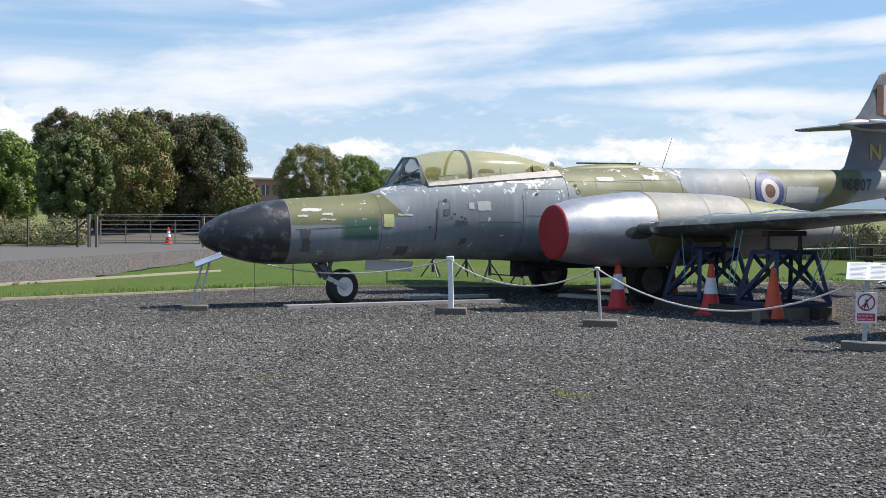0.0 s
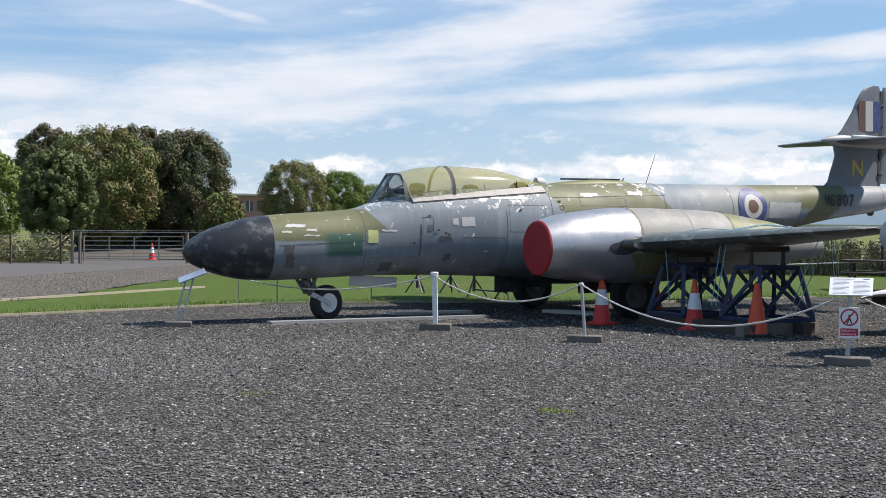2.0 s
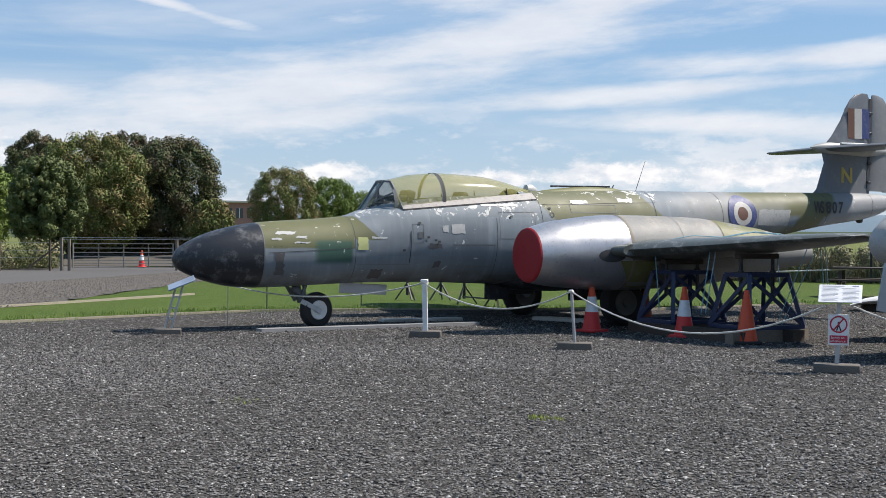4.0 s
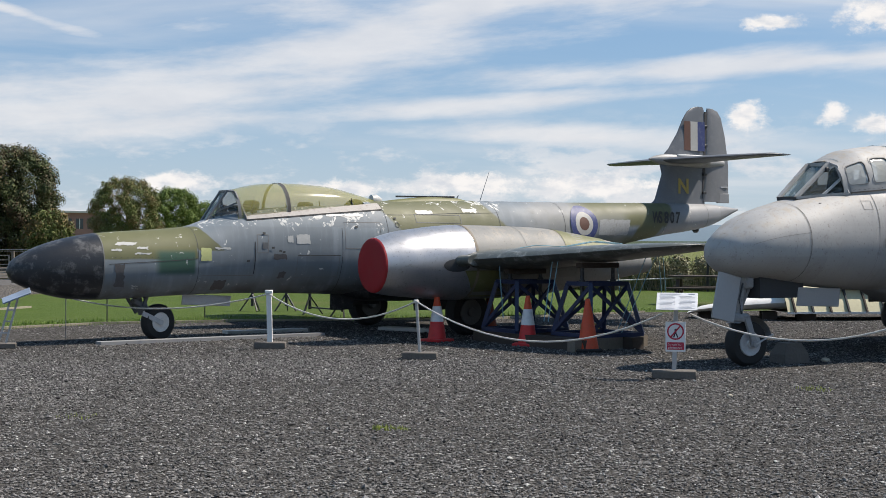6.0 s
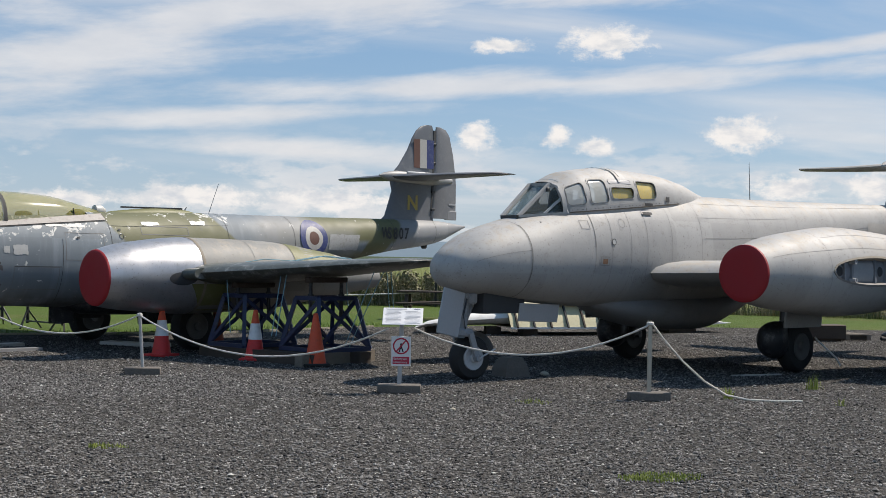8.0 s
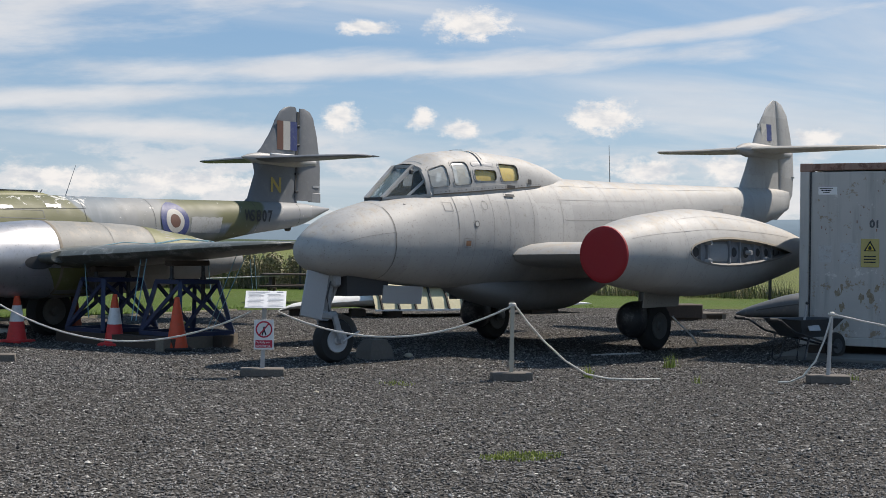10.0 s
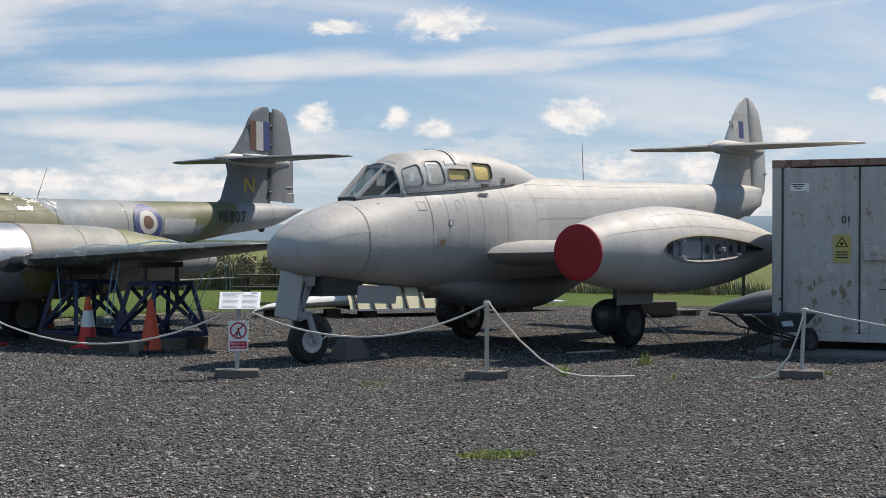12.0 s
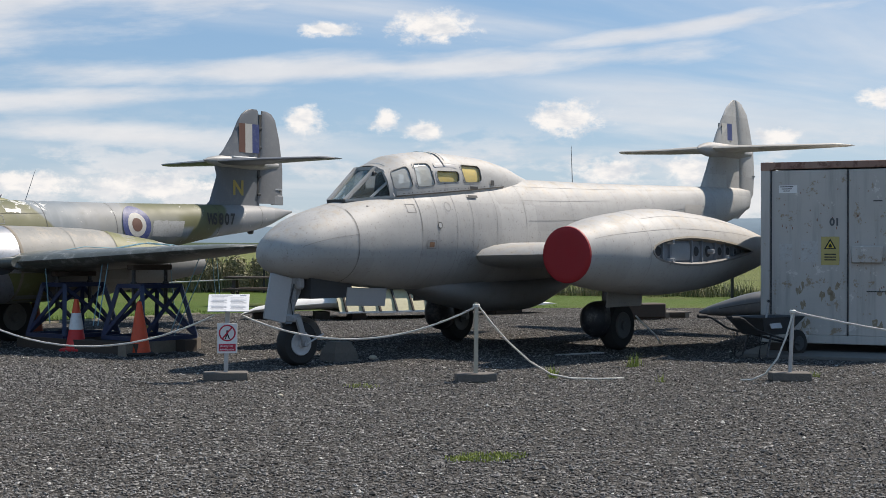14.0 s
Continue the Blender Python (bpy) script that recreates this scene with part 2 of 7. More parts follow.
class Body:
    """A long round body along x: half width, top and bottom as curves of x, superellipse sections."""

    def __init__(self, xs, width, top, bottom, power=2.2, y0=0.0):
        self.xs, self.w, self.t, self.b, self.p, self.y0 = xs, width, top, bottom, power, y0

    def at(self, x):
        return (max(0.004, smooth_curve(self.xs, self.w, x)), smooth_curve(self.xs, self.t, x), smooth_curve(self.xs, self.b, x))

    def point(self, x, a, off=0.0):
        """a: 0 near side (-y), 90 degrees top, 180 far side."""
        w, t, b = self.at(x)
        e = 2 / self.p
        c, s = -math.cos(a), math.sin(a)
        y = math.copysign(abs(c) ** e, c) * (w + off)
        z = (t + b) / 2 + math.copysign(abs(s) ** e, s) * ((t - b) / 2 + off)
        return Vector((x, self.y0 + y, z))

    def side(self, x, z, off=0.0):
        """The near flank's point at height z."""
        w, t, b = self.at(x)
        k = min(0.999, abs(z - (t + b) / 2) / max(1e-4, (t - b) / 2))
        n = (1 - k ** self.p) ** (1 / self.p)
        tilt = min(1.0, k ** (self.p - 1) / max(0.05, (1 - k ** self.p) ** (1 - 1 / self.p)))
        up = math.copysign(tilt, z - (t + b) / 2)
        q = 1 / math.hypot(1, up)
        return Vector((x, self.y0 - n * w - off * q, z + off * up * q))

    def skin(self, x0, x1, nx, n=40, caps=True):
        xs = [x0 + (x1 - x0) * i / nx for i in range(nx + 1)]
        return loft([[self.point(x, k * math.tau / n) for k in range(n)] for x in xs], caps)

    def patch(self, x0, x1, z0, z1, off=0.003, slant=0.0, nx=4, nz=4, bm=None, rag=0.0):
        """A sheet lying on the near flank; slant moves its top aft."""
        bm = bm or bmesh.new()
        jog = lambda: rag * random.uniform(-1, 1)
        g = [[bm.verts.new(self.side(x0 + (x1 - x0) * i / nx + slant * j / nz + jog(), z0 + (z1 - z0) * j / nz + jog(), off)) for j in range(nz + 1)] for i in range(nx + 1)]
        for i in range(nx):
            for j in range(nz):
                bm.faces.new((g[i][j], g[i + 1][j], g[i + 1][j + 1], g[i][j + 1]))
        return bm

    def hoop(self, x, a0, a1, wide=0.012, off=0.003, n=20, bm=None):
        """A strip round the body at x."""
        bm = bm or bmesh.new()
        rows = [[bm.verts.new(self.point(x + d, radians(a0 + (a1 - a0) * k / n), off)) for k in range(n + 1)] for d in (-wide / 2, wide / 2)]
        for k in range(n):
            bm.faces.new((rows[0][k], rows[0][k + 1], rows[1][k + 1], rows[1][k]))
        return bm

    def seam(self, x0, x1, a, wide=0.012, off=0.003, n=16, bm=None):
        """A strip along the body at angle a."""
        bm = bm or bmesh.new()
        rows = []
        for i in range(n + 1):
            x = x0 + (x1 - x0) * i / n
            w, t, b = self.at(x)
            da = wide / 2 / max(0.1, (t - b) / 2)
            rows.append([bm.verts.new(self.point(x, radians(a) + k * da, off)) for k in (-1, 1)])
        for p, q in zip(rows, rows[1:]):
            bm.faces.new((p[0], p[1], q[1], q[0]))
        return bm

    def disc(self, x, z, r0, r1, off, n=32, sx=1.0):
        """A flat ring (or disc, r0 = 0) lying on the near flank."""
        bm = bmesh.new()
        rings = max(2, int((r1 - r0) / 0.05) + 1)
        vs = []
        for i in range(rings + 1):
            r = max(0.001, r0 + (r1 - r0) * i / rings)
            vs.append([bm.verts.new(self.side(x + r * sx * math.cos(k * math.tau / n), z + r * math.sin(k * math.tau / n), off)) for k in range(n)])
        for p, q in zip(vs, vs[1:]):
            for k in range(n):
                bm.faces.new((p[k], p[(k + 1) % n], q[(k + 1) % n], q[k]))
        return bm


def letters(text, size, bold=0.0):
    """The flat mesh of a word in the built-in font, as vertices and faces, its lower left at the origin."""
    cu = bpy.data.curves.new("letters", "FONT")
    cu.body, cu.size, cu.offset = text, size, bold
    ob = bpy.data.objects.new("letters", cu)
    scene.collection.objects.link(ob)
    dg = bpy.context.evaluated_depsgraph_get()
    me = ob.evaluated_get(dg).to_mesh()
    out = [tuple(v.co[:2]) for v in me.vertices], [tuple(p.vertices) for p in me.polygons]
    bpy.data.objects.remove(ob)
    bpy.data.curves.remove(cu)
    return out


def word(text, size, place, bold=0.0):
    """A word whose points (x, y) are laid by place(x, y)."""
    vs, fs = letters(text, size, bold)
    bm = bmesh.new()
    made = [bm.verts.new(place(x, y)) for x, y in vs]
    for f in fs:
        if len(set(f)) == len(f):
            bm.faces.new([made[i] for i in f])
    return bm


def airfoil(chord, thick, n=10):
    """Closed section as (x, z), x from the leading edge aft."""
    up, dn = [], []
    for i in range(n + 1):
        x = (1 - math.cos(math.pi * i / n)) / 2
        y = 5 * thick * (0.2969 * math.sqrt(x) - 0.126 * x - 0.3516 * x * x + 0.2843 * x ** 3 - 0.1036 * x ** 4)
        up.append((x * chord, y * chord))
        dn.append((x * chord, -y * chord))
    return up + dn[-2:0:-1]


def plane_wing(stations, thick=0.11):
    """stations: y, leading x, chord, z, (thickness). Horizontal wing lofted along y."""
    rings = []
    for y, x, c, z, *k in stations:
        rings.append([Vector((x + px, y, z + pz)) for px, pz in airfoil(c, k[0] if k else thick)])
    return loft(rings)


def plane_fin(stations, thick=0.09):
    """stations: z, leading x, chord. Upright fin lofted along z."""
    rings = []
    for z, x, c, *k in stations:
        rings.append([Vector((x + px, pz, z)) for px, pz in airfoil(c, k[0] if k else thick)])
    return loft(rings)


def sag(a, b, drop, n=16):
    a, b = Vector(a), Vector(b)
    return [a.lerp(b, i / n) - Vector((0, 0, drop * 4 * (i / n) * (1 - i / n))) for i in range(n + 1)]


def surface(name):
    """A node material: its graph, principled shader and output."""
    m = MATS[name] = bpy.data.materials.new(name)
    m.use_nodes = True
    g = Graph(m.node_tree)
    out, b = g.node("ShaderNodeOutputMaterial"), g.node("ShaderNodeBsdfPrincipled")
    g.put(b.outputs[0], out.inputs[0])
    return m, g, b


def bumped(g, b, height, strength, distance):
    n = g.node("ShaderNodeBump")
    n.inputs["Strength"].default_value, n.inputs["Distance"].default_value = strength, distance
    g.put(height, n.inputs["Height"])
    g.put(n.outputs[0], b.inputs["Normal"])


def gravel_mat():
    m, g, b = surface("loose_gravel")
    p = g.coord("Object")
    v = g.node("ShaderNodeTexVoronoi", feature="F1")
    v.inputs["Scale"].default_value = 42
    g.put(p, v.inputs["Vector"])
    v2 = g.node("ShaderNodeTexVoronoi", feature="F1")
    v2.inputs["Scale"].default_value = 21
    g.put(p, v2.inputs["Vector"])
    cr, cg, cb = g.split(v.outputs["Color"])
    dr, dg, db = g.split(v2.outputs["Color"])
    tone = g.mix(cr, (0.027, 0.026, 0.025), (0.152, 0.145, 0.136))
    tone = g.mix(g.step(dg, 0.9, 0.94), tone, (0.26, 0.253, 0.243))
    tone = g.mix(g.step(cb, 0.985, 0.99), tone, (0.55, 0.54, 0.52))
    tone = g.mix(g.step(g.noise(p, 24.0, 5, 0.75), 0.45, 0.62, 0.6), tone, (0.02, 0.02, 0.02))
    tone = g.mix(g.step(g.noise(p, 30.0, 5, 0.75), 0.54, 0.66, 0.5), tone, (0.3, 0.292, 0.28))
    tone = g.mix(g.step(g.noise(p, 0.35, 5, 0.6), 0.42, 0.7, 0.45), tone, (0.075, 0.071, 0.067))
    tone = g.mix(g.step(g.noise(p, 0.8, 6, 0.7), 0.62, 0.75, 0.3), tone, (0.16, 0.13, 0.1))
    g.put(tone, b.inputs["Base Color"])
    b.inputs["Roughness"].default_value = 0.8
    b.inputs["Specular IOR Level"].default_value = 0.0
    h = g.add(g.mul(v.outputs["Distance"], -0.6), g.mul(cg, 0.5))
    h = g.add(h, g.add(g.mul(v2.outputs["Distance"], -0.5), g.mul(dr, 0.5)))
    h = g.add(h, g.mul(g.noise(p, 22.0, 4, 0.7), 0.9))
    bumped(g, b, h, 1.0, 0.028)
    return m


def stone_mat():
    m, g, b = surface("single_stone")
    r = g.node("ShaderNodeNewGeometry").outputs["Random Per Island"]
    p = g.coord("Object")
    c = g.mix(r, (0.024, 0.023, 0.022), (0.31, 0.297, 0.28))
    c = g.mix(g.step(r, 0.978, 0.982), c, (0.6, 0.58, 0.54))
    c = g.mix(g.mul(g.noise(p, 120, 3), 0.5), c, (0.1, 0.1, 0.1))
    g.put(c, b.inputs["Base Color"])
    b.inputs["Roughness"].default_value = 0.8
    b.inputs["Specular IOR Level"].default_value = 0.1
    return m


def lawn_mat(name, lo, hi, dry):
    m, g, b = surface(name)
    p = g.coord("Object")
    c = g.mix(g.noise(p, 0.5, 6, 0.6), lo, hi)
    c = g.mix(g.step(g.noise(p, 0.16, 6, 0.65), 0.5, 0.68, 0.7), c, dry)
    c = g.mix(g.mul(g.noise(p, 35, 3), 0.65), c, (0.03, 0.045, 0.012))
    c = g.mix(g.step(g.noise(p, 7.0, 7, 0.75), 0.52, 0.66, 0.55), c, [v * 0.55 for v in lo])
    g.put(c, b.inputs["Base Color"])
    b.inputs["Roughness"].default_value = 0.9
    b.inputs["Specular IOR Level"].default_value = 0.15
    bumped(g, b, g.add(g.noise(p, 26, 4), g.noise(p, 5, 4)), 0.9, 0.05)
    return m


def leaf_mat(name, lo, hi, third=None):
    m, g, b = surface(name)
    r = g.node("ShaderNodeNewGeometry").outputs["Random Per Island"]
    p = g.coord("Object")
    c = g.mix(r, lo, hi)
    if third:
        c = g.mix(g.step(g.add(g.noise(p, 0.8, 3), g.mul(r, 0.25)), 0.6, 0.75), c, third)
    g.put(c, b.inputs["Base Color"])
    b.inputs["Roughness"].default_value = 0.6
    b.inputs["Specular IOR Level"].default_value = 0.25
    return m


def camo_mat():
    """Worn grey-green finish of the night fighter: grey flanks, olive tops, flaked white primer."""
    m, g, b = surface("worn_camouflage")
    p = g.coord("Object")
    s, y, z = g.split(p)
    wob = g.mul(g.sub(g.noise(p, 2.2, 5), 0.5), 0.12)
    sw, zw = g.add(s, wob), g.add(z, g.mul(wob, 0.5))

    def area(s0, s1, z0, z1, slant=0.0, soft=0.02):
        q = g.sub(sw, g.mul(g.sub(z, z0), slant))
        a = g.mul(g.step(q, s0 - soft, s0 + soft), g.step(q, s1 + soft, s1 - soft))
        return g.mul(a, g.mul(g.step(zw, z0 - soft, z0 + soft), g.step(zw, z1 + soft, z1 - soft)))

    grey = g.mix(g.noise(p, 1.1, 7, 0.65), (0.13, 0.158, 0.178), (0.22, 0.257, 0.282))
    # streaks run down the flanks
    run = g.noise(g.vec(g.mul(s, 5.0), y, g.mul(z, 0.7)), 1.6, 5, 0.6)
    grey = g.mix(g.step(run, 0.48, 0.7, 0.25), grey, (0.34, 0.375, 0.41))
    olive = g.mix(g.noise(p, 1.6, 7, 0.65), (0.085, 0.09, 0.03), (0.15, 0.15, 0.06))
    pale = g.mix(g.noise(p, 2.0, 6), (0.225, 0.23, 0.225), (0.34, 0.34, 0.33))
    on = area(1.4, 2.9, 1.28, 3.0)
    on = g.top(on, area(6.85, 9.2, 1.5, 3.0, -0.9, 0.05))
    on = g.top(on, area(2.93, 3.35, 1.42, 1.8, -0.9))
    on = g.top(on, area(10.5, 13.25, 1.9, 2.6, 0.2, 0.05))
    on = g.top(on, g.mul(area(9.9, 10.6, 1.75, 2.08, 0.0, 0.05), 0.6))
    on = g.top(on, area(11.9, 12.6, 1.2, 2.3, 0.5, 0.04))
    on = g.top(on, g.mul(area(10.9, 12.0, 1.3, 1.72, 0.5, 0.05), 0.8))
    col = g.mix(on, grey, olive)
    silver_part = g.top(area(8.95, 10.2, 1.0, 3.0, 0.5, 0.3), g.mul(area(10.0, 11.9, 1.6, 2.12, 0.0, 0.15), 0.75))
    col = g.mix(g.mul(silver_part, 0.8), col, pale)
    tail = area(12.6, 16.0, 1.0, 3.0, 0.5, 0.05)
    col = g.mix(tail, col, g.mix(g.noise(p, 2.0, 6), (0.2, 0.21, 0.225), (0.32, 0.33, 0.34)))
    green = g.mul(g.mul(g.step(s, 2.18, 2.34), g.step(s, 2.9, 2.84)), g.mul(g.step(z, 1.0, 1.1), g.step(z, 1.46, 1.36)))
    col = g.mix(g.mul(green, 0.95), col, (0.026, 0.085, 0.055))
    # flaked paint, thickest along the canopy rail and the spine
    chips = g.noise(p, 5.2, 9, 0.72, 0.5)
    where = g.top(area(2.95, 6.6, 1.78, 2.4, 0.0, 0.1), g.mul(area(7.4, 9.0, 2.15, 2.5, 0.0, 0.1), 1.0))
    cell = g.node("ShaderNodeTexWhiteNoise")
    g.put(g.vec(g.math("FLOOR", g.mul(s, 0.95)), g.math("FLOOR", g.add(g.mul(z, 3.1), 0.4)), g.math("SIGN", y)), cell.inputs["Vector"])
    col = g.mix(g.mul(cell.outputs["Value"], 0.28), col, (0.1, 0.105, 0.11))
    flake = g.step(g.add(chips, g.mul(where, 0.085)), 0.64, 0.655)
    col = g.mix(g.mul(flake, 0.9), col, g.mix(g.noise(p, 14, 3), (0.5, 0.5, 0.47), (0.72, 0.71, 0.67)))
    soot = g.step(g.noise(p, 1.4, 6, 0.65), 0.6, 0.72, 0.5)
    col = g.mix(soot, col, (0.12, 0.125, 0.12))
    # dark brown blotches, stronger towards the bottom of the fuselage
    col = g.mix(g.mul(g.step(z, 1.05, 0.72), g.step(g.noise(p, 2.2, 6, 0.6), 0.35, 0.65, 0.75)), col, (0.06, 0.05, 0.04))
    g.put(col, b.inputs["Base Color"])
    g.put(g.add(0.48, g.mul(g.noise(p, 3.0, 4), 0.3)), b.inputs["Roughness"])
    b.inputs["Metallic"].default_value = 0.0
    bumped(g, b, g.add(g.noise(p, 1.1, 2), g.mul(g.noise(p, 30, 4), 0.05)), 0.25, 0.05)
    return m


def silver_mat(name, lo, hi, metal, rough, rust=0.35):
    """Old aluminium finish with lichen and rain streaks."""
    m, g, b = surface(name)
    p = g.coord("Object")
    s, y, z = g.split(p)
    c = g.mix(g.noise(p, 1.3, 7, 0.65), lo, hi)
    cell = g.node("ShaderNodeTexWhiteNoise")
    g.put(g.vec(g.math("FLOOR", g.mul(s, 1.15)), g.math("FLOOR", g.add(g.mul(z, 2.6), 0.4)), g.math("SIGN", y)), cell.inputs["Vector"])
    c = g.mix(g.mul(cell.outputs["Value"], 0.3), c, [v * 0.62 for v in lo])
    run = g.noise(g.vec(g.mul(s, 6.0), g.mul(y, 2.0), g.mul(z, 0.8)), 1.5, 6, 0.65)
    c = g.mix(g.step(run, 0.52, 0.75, 0.3), c, [v * 0.72 for v in lo])
    c = g.mix(g.step(g.noise(p, 2.4, 9, 0.75), 0.58, 0.74, rust * 0.5), c, (0.36, 0.335, 0.295))
    # lichen and rust settle on upward faces
    nz = g.split(g.node("ShaderNodeNewGeometry").outputs["Normal"])[2]
    c = g.mix(g.mul(g.step(nz, 0.35, 0.85), g.step(g.noise(p, 5.5, 9, 0.78), 0.46, 0.62, rust * 0.75)), c, (0.36, 0.31, 0.24))
    c = g.mix(g.step(g.noise(p, 9.0, 8, 0.78), 0.54, 0.66, 0.4), c, (0.2, 0.18, 0.155))
    c = g.mix(g.step(g.noise(p, 34, 5, 0.75), 0.6, 0.66, 0.65), c, (0.1, 0.085, 0.065))
    c = g.mix(g.step(g.noise(g.vec(g.mul(s, 3.0), y, g.mul(z, 0.5)), 17.0, 5, 0.75), 0.62, 0.69, 0.4), c, (0.14, 0.125, 0.105))
    g.put(c, b.inputs["Base Color"])
    g.put(g.add(rough - 0.12, g.mul(g.noise(p, 2.5, 5), 0.3)), b.inputs["Roughness"])
    b.inputs["Metallic"].default_value = metal
    bumped(g, b, g.add(g.noise(p, 1.3, 2), g.mul(g.noise(p, 40, 4), 0.03)), 0.3, 0.05)
    return m


def clear_mat(name, tint, alpha, rough=0.08):
    m, g, b = surface(name)
    p = g.coord("Object")
    g.put(g.mix(g.noise(p, 3.0, 6), [c * 0.75 for c in tint], tint), b.inputs["Base Color"])
    b.inputs["Roughness"].default_value = rough
    g.put(g.add(alpha - 0.06, g.mul(g.noise(p, 2.0, 5), 0.12)), b.inputs["Alpha"])
    b.inputs["Specular IOR Level"].default_value = 0.6
    return m


def rusty_paint(name, lo, hi, rust=(0.16, 0.07, 0.035), amount=0.62):
    """Chalky paint on steel with scuffs and rust."""
    m, g, b = surface(name)
    p = g.coord("Object")
    x, y, z = g.split(p)
    c = g.mix(g.noise(p, 0.9, 7, 0.65), lo, hi)
    run = g.noise(g.vec(g.mul(x, 7.0), y, g.mul(z, 0.6)), 1.2, 5, 0.6)
    c = g.mix(g.step(run, 0.48, 0.74, 0.45), c, [v * 0.6 for v in lo])
    c = g.mix(g.step(g.noise(p, 2.6, 8, 0.7), 0.6, 0.63, 0.6), c, [min(1, v * 1.25) for v in hi])
    c = g.mix(g.step(g.noise(p, 3.1, 9, 0.75), amount, amount + 0.06, 0.85), c, rust)
    g.put(c, b.inputs["Base Color"])
    b.inputs["Roughness"].default_value = 0.6
    bumped(g, b, g.noise(p, 2.0, 4), 0.2, 0.03)
    return m


black = mat("worn_black", (0.02, 0.021, 0.024), 0.5, vary=0.4, grain=25, blotch=3, dirt=(0.2, 0.2, 0.19), dirt_amount=0.5)
radome_black = mat("radome_black", (0.018, 0.02, 0.024), 0.42, vary=0.4, grain=30, blotch=2.0, bump=0.08, dirt=(0.22, 0.22, 0.215), dirt_amount=0.55)
rubber = mat("tyre_rubber", (0.02, 0.02, 0.02), 0.85, vary=0.3)
red_cloth = mat("red_cover", (0.29, 0.007, 0.012), 0.65, vary=0.18, grain=120, blotch=3, bump=0.15)
dark_line = mat("panel_gap", (0.055, 0.055, 0.055), 0.8, vary=0.4, blotch=6)
soft_line = mat("panel_seam", (0.16, 0.16, 0.155), 0.7, vary=0.5, blotch=5)
seam_pale = mat("pale_seam", (0.22, 0.215, 0.205), 0.6, vary=0.45, blotch=5)
steel = mat("gear_steel", (0.2, 0.21, 0.22), 0.45, metal=0.5, dirt=(0.06, 0.05, 0.04))
gear_grey = mat("gear_grey_paint", (0.42, 0.43, 0.44), 0.5, dirt=(0.15, 0.12, 0.1))
white_paint = mat("old_white_paint", (0.72, 0.72, 0.7), 0.55, vary=0.1, dirt=(0.4, 0.37, 0.32))
hub_white = mat("hub_white", (0.62, 0.62, 0.6), 0.5, dirt=(0.3, 0.25, 0.2))
camo = camo_mat()
silver = silver_mat("weathered_silver", (0.31, 0.308, 0.3), (0.46, 0.457, 0.445), 0.05, 0.62, 0.9)
nacelle_silver = silver_mat("bare_aluminium", (0.42, 0.42, 0.43), (0.6, 0.6, 0.61), 0.75, 0.36, 0.15)
nacelle_paint = silver_mat("faded_nacelle_paint", (0.185, 0.185, 0.172), (0.285, 0.285, 0.268), 0.0, 0.6, 0.6)
olive_paint = mat("olive_paint", (0.14, 0.14, 0.05), 0.55, vary=0.25, grain=40, blotch=2, dirt=(0.3, 0.3, 0.25))
fin_grey = mat("fin_grey", (0.125, 0.135, 0.15), 0.5, vary=0.22, blotch=2.0, dirt=(0.24, 0.24, 0.23), dirt_amount=0.4, bump=0.03)
wing_green = mat("mossy_wing_paint", (0.085, 0.094, 0.085), 0.38, vary=0.5, grain=24, blotch=2.2, dirt=(0.36, 0.37, 0.36), dirt_amount=0.75, bump=0.05)
pale_metal = mat("bare_patch", (0.44, 0.44, 0.42), 0.45, vary=0.2, grain=30, blotch=8)
primer = mat("dark_green_primer", (0.02, 0.06, 0.033), 0.6, vary=0.3, blotch=4)
canopy_glass = clear_mat("amber_canopy", (0.42, 0.39, 0.13), 0.5, 0.12)
clear_glass = clear_mat("dusty_glass", (0.25, 0.32, 0.31), 0.46, 0.1)
thin_glass = clear_mat("thin_glass", (0.3, 0.34, 0.33), 0.14, 0.1)
misty_glass = clear_mat("misted_glass", (0.56, 0.57, 0.54), 0.76, 0.2)
blind = mat("yellowed_blind", (0.6, 0.46, 0.14), 0.8, vary=0.25, blotch=5)
dark_cloth = mat("seat_dark", (0.03, 0.03, 0.03), 0.8, vary=0.4)
blue_steel = mat("blue_trestle_paint", (0.014, 0.026, 0.075), 0.5, vary=0.35, dirt=(0.06, 0.05, 0.05))
old_wood = mat("weathered_timber", (0.17, 0.145, 0.115), 0.85, vary=0.45, grain=30, blotch=5, bump=0.4)
dark_wood = mat("dark_timber", (0.06, 0.045, 0.035), 0.85, vary=0.4, grain=30, blotch=4, bump=0.3)
edge_wood = mat("pale_edging", (0.3, 0.27, 0.2), 0.85, vary=0.3, grain=20, blotch=3, bump=0.3)
concrete = mat("rough_concrete", (0.125, 0.112, 0.098), 0.9, vary=0.35, grain=35, blotch=4, bump=0.5)
orange = mat("cone_orange", (0.62, 0.075, 0.025), 0.55, vary=0.2, blotch=4, dirt=(0.2, 0.08, 0.05))
cone_red = mat("cone_red", (0.6, 0.03, 0.03), 0.55, vary=0.2, blotch=4, dirt=(0.2, 0.05, 0.05))
cone_dull = mat("cone_faded", (0.22, 0.05, 0.025), 0.8, vary=0.3, blotch=4)
sleeve = mat("cone_sleeve", (0.7, 0.7, 0.7), 0.45, vary=0.12, blotch=5, dirt=(0.35, 0.33, 0.3))
rope_white = mat("white_rope", (0.62, 0.6, 0.55), 0.85, vary=0.25, grain=150, blotch=10, bump=0.6)
cord_blue = mat("blue_cord", (0.16, 0.3, 0.36), 0.8, vary=0.2)
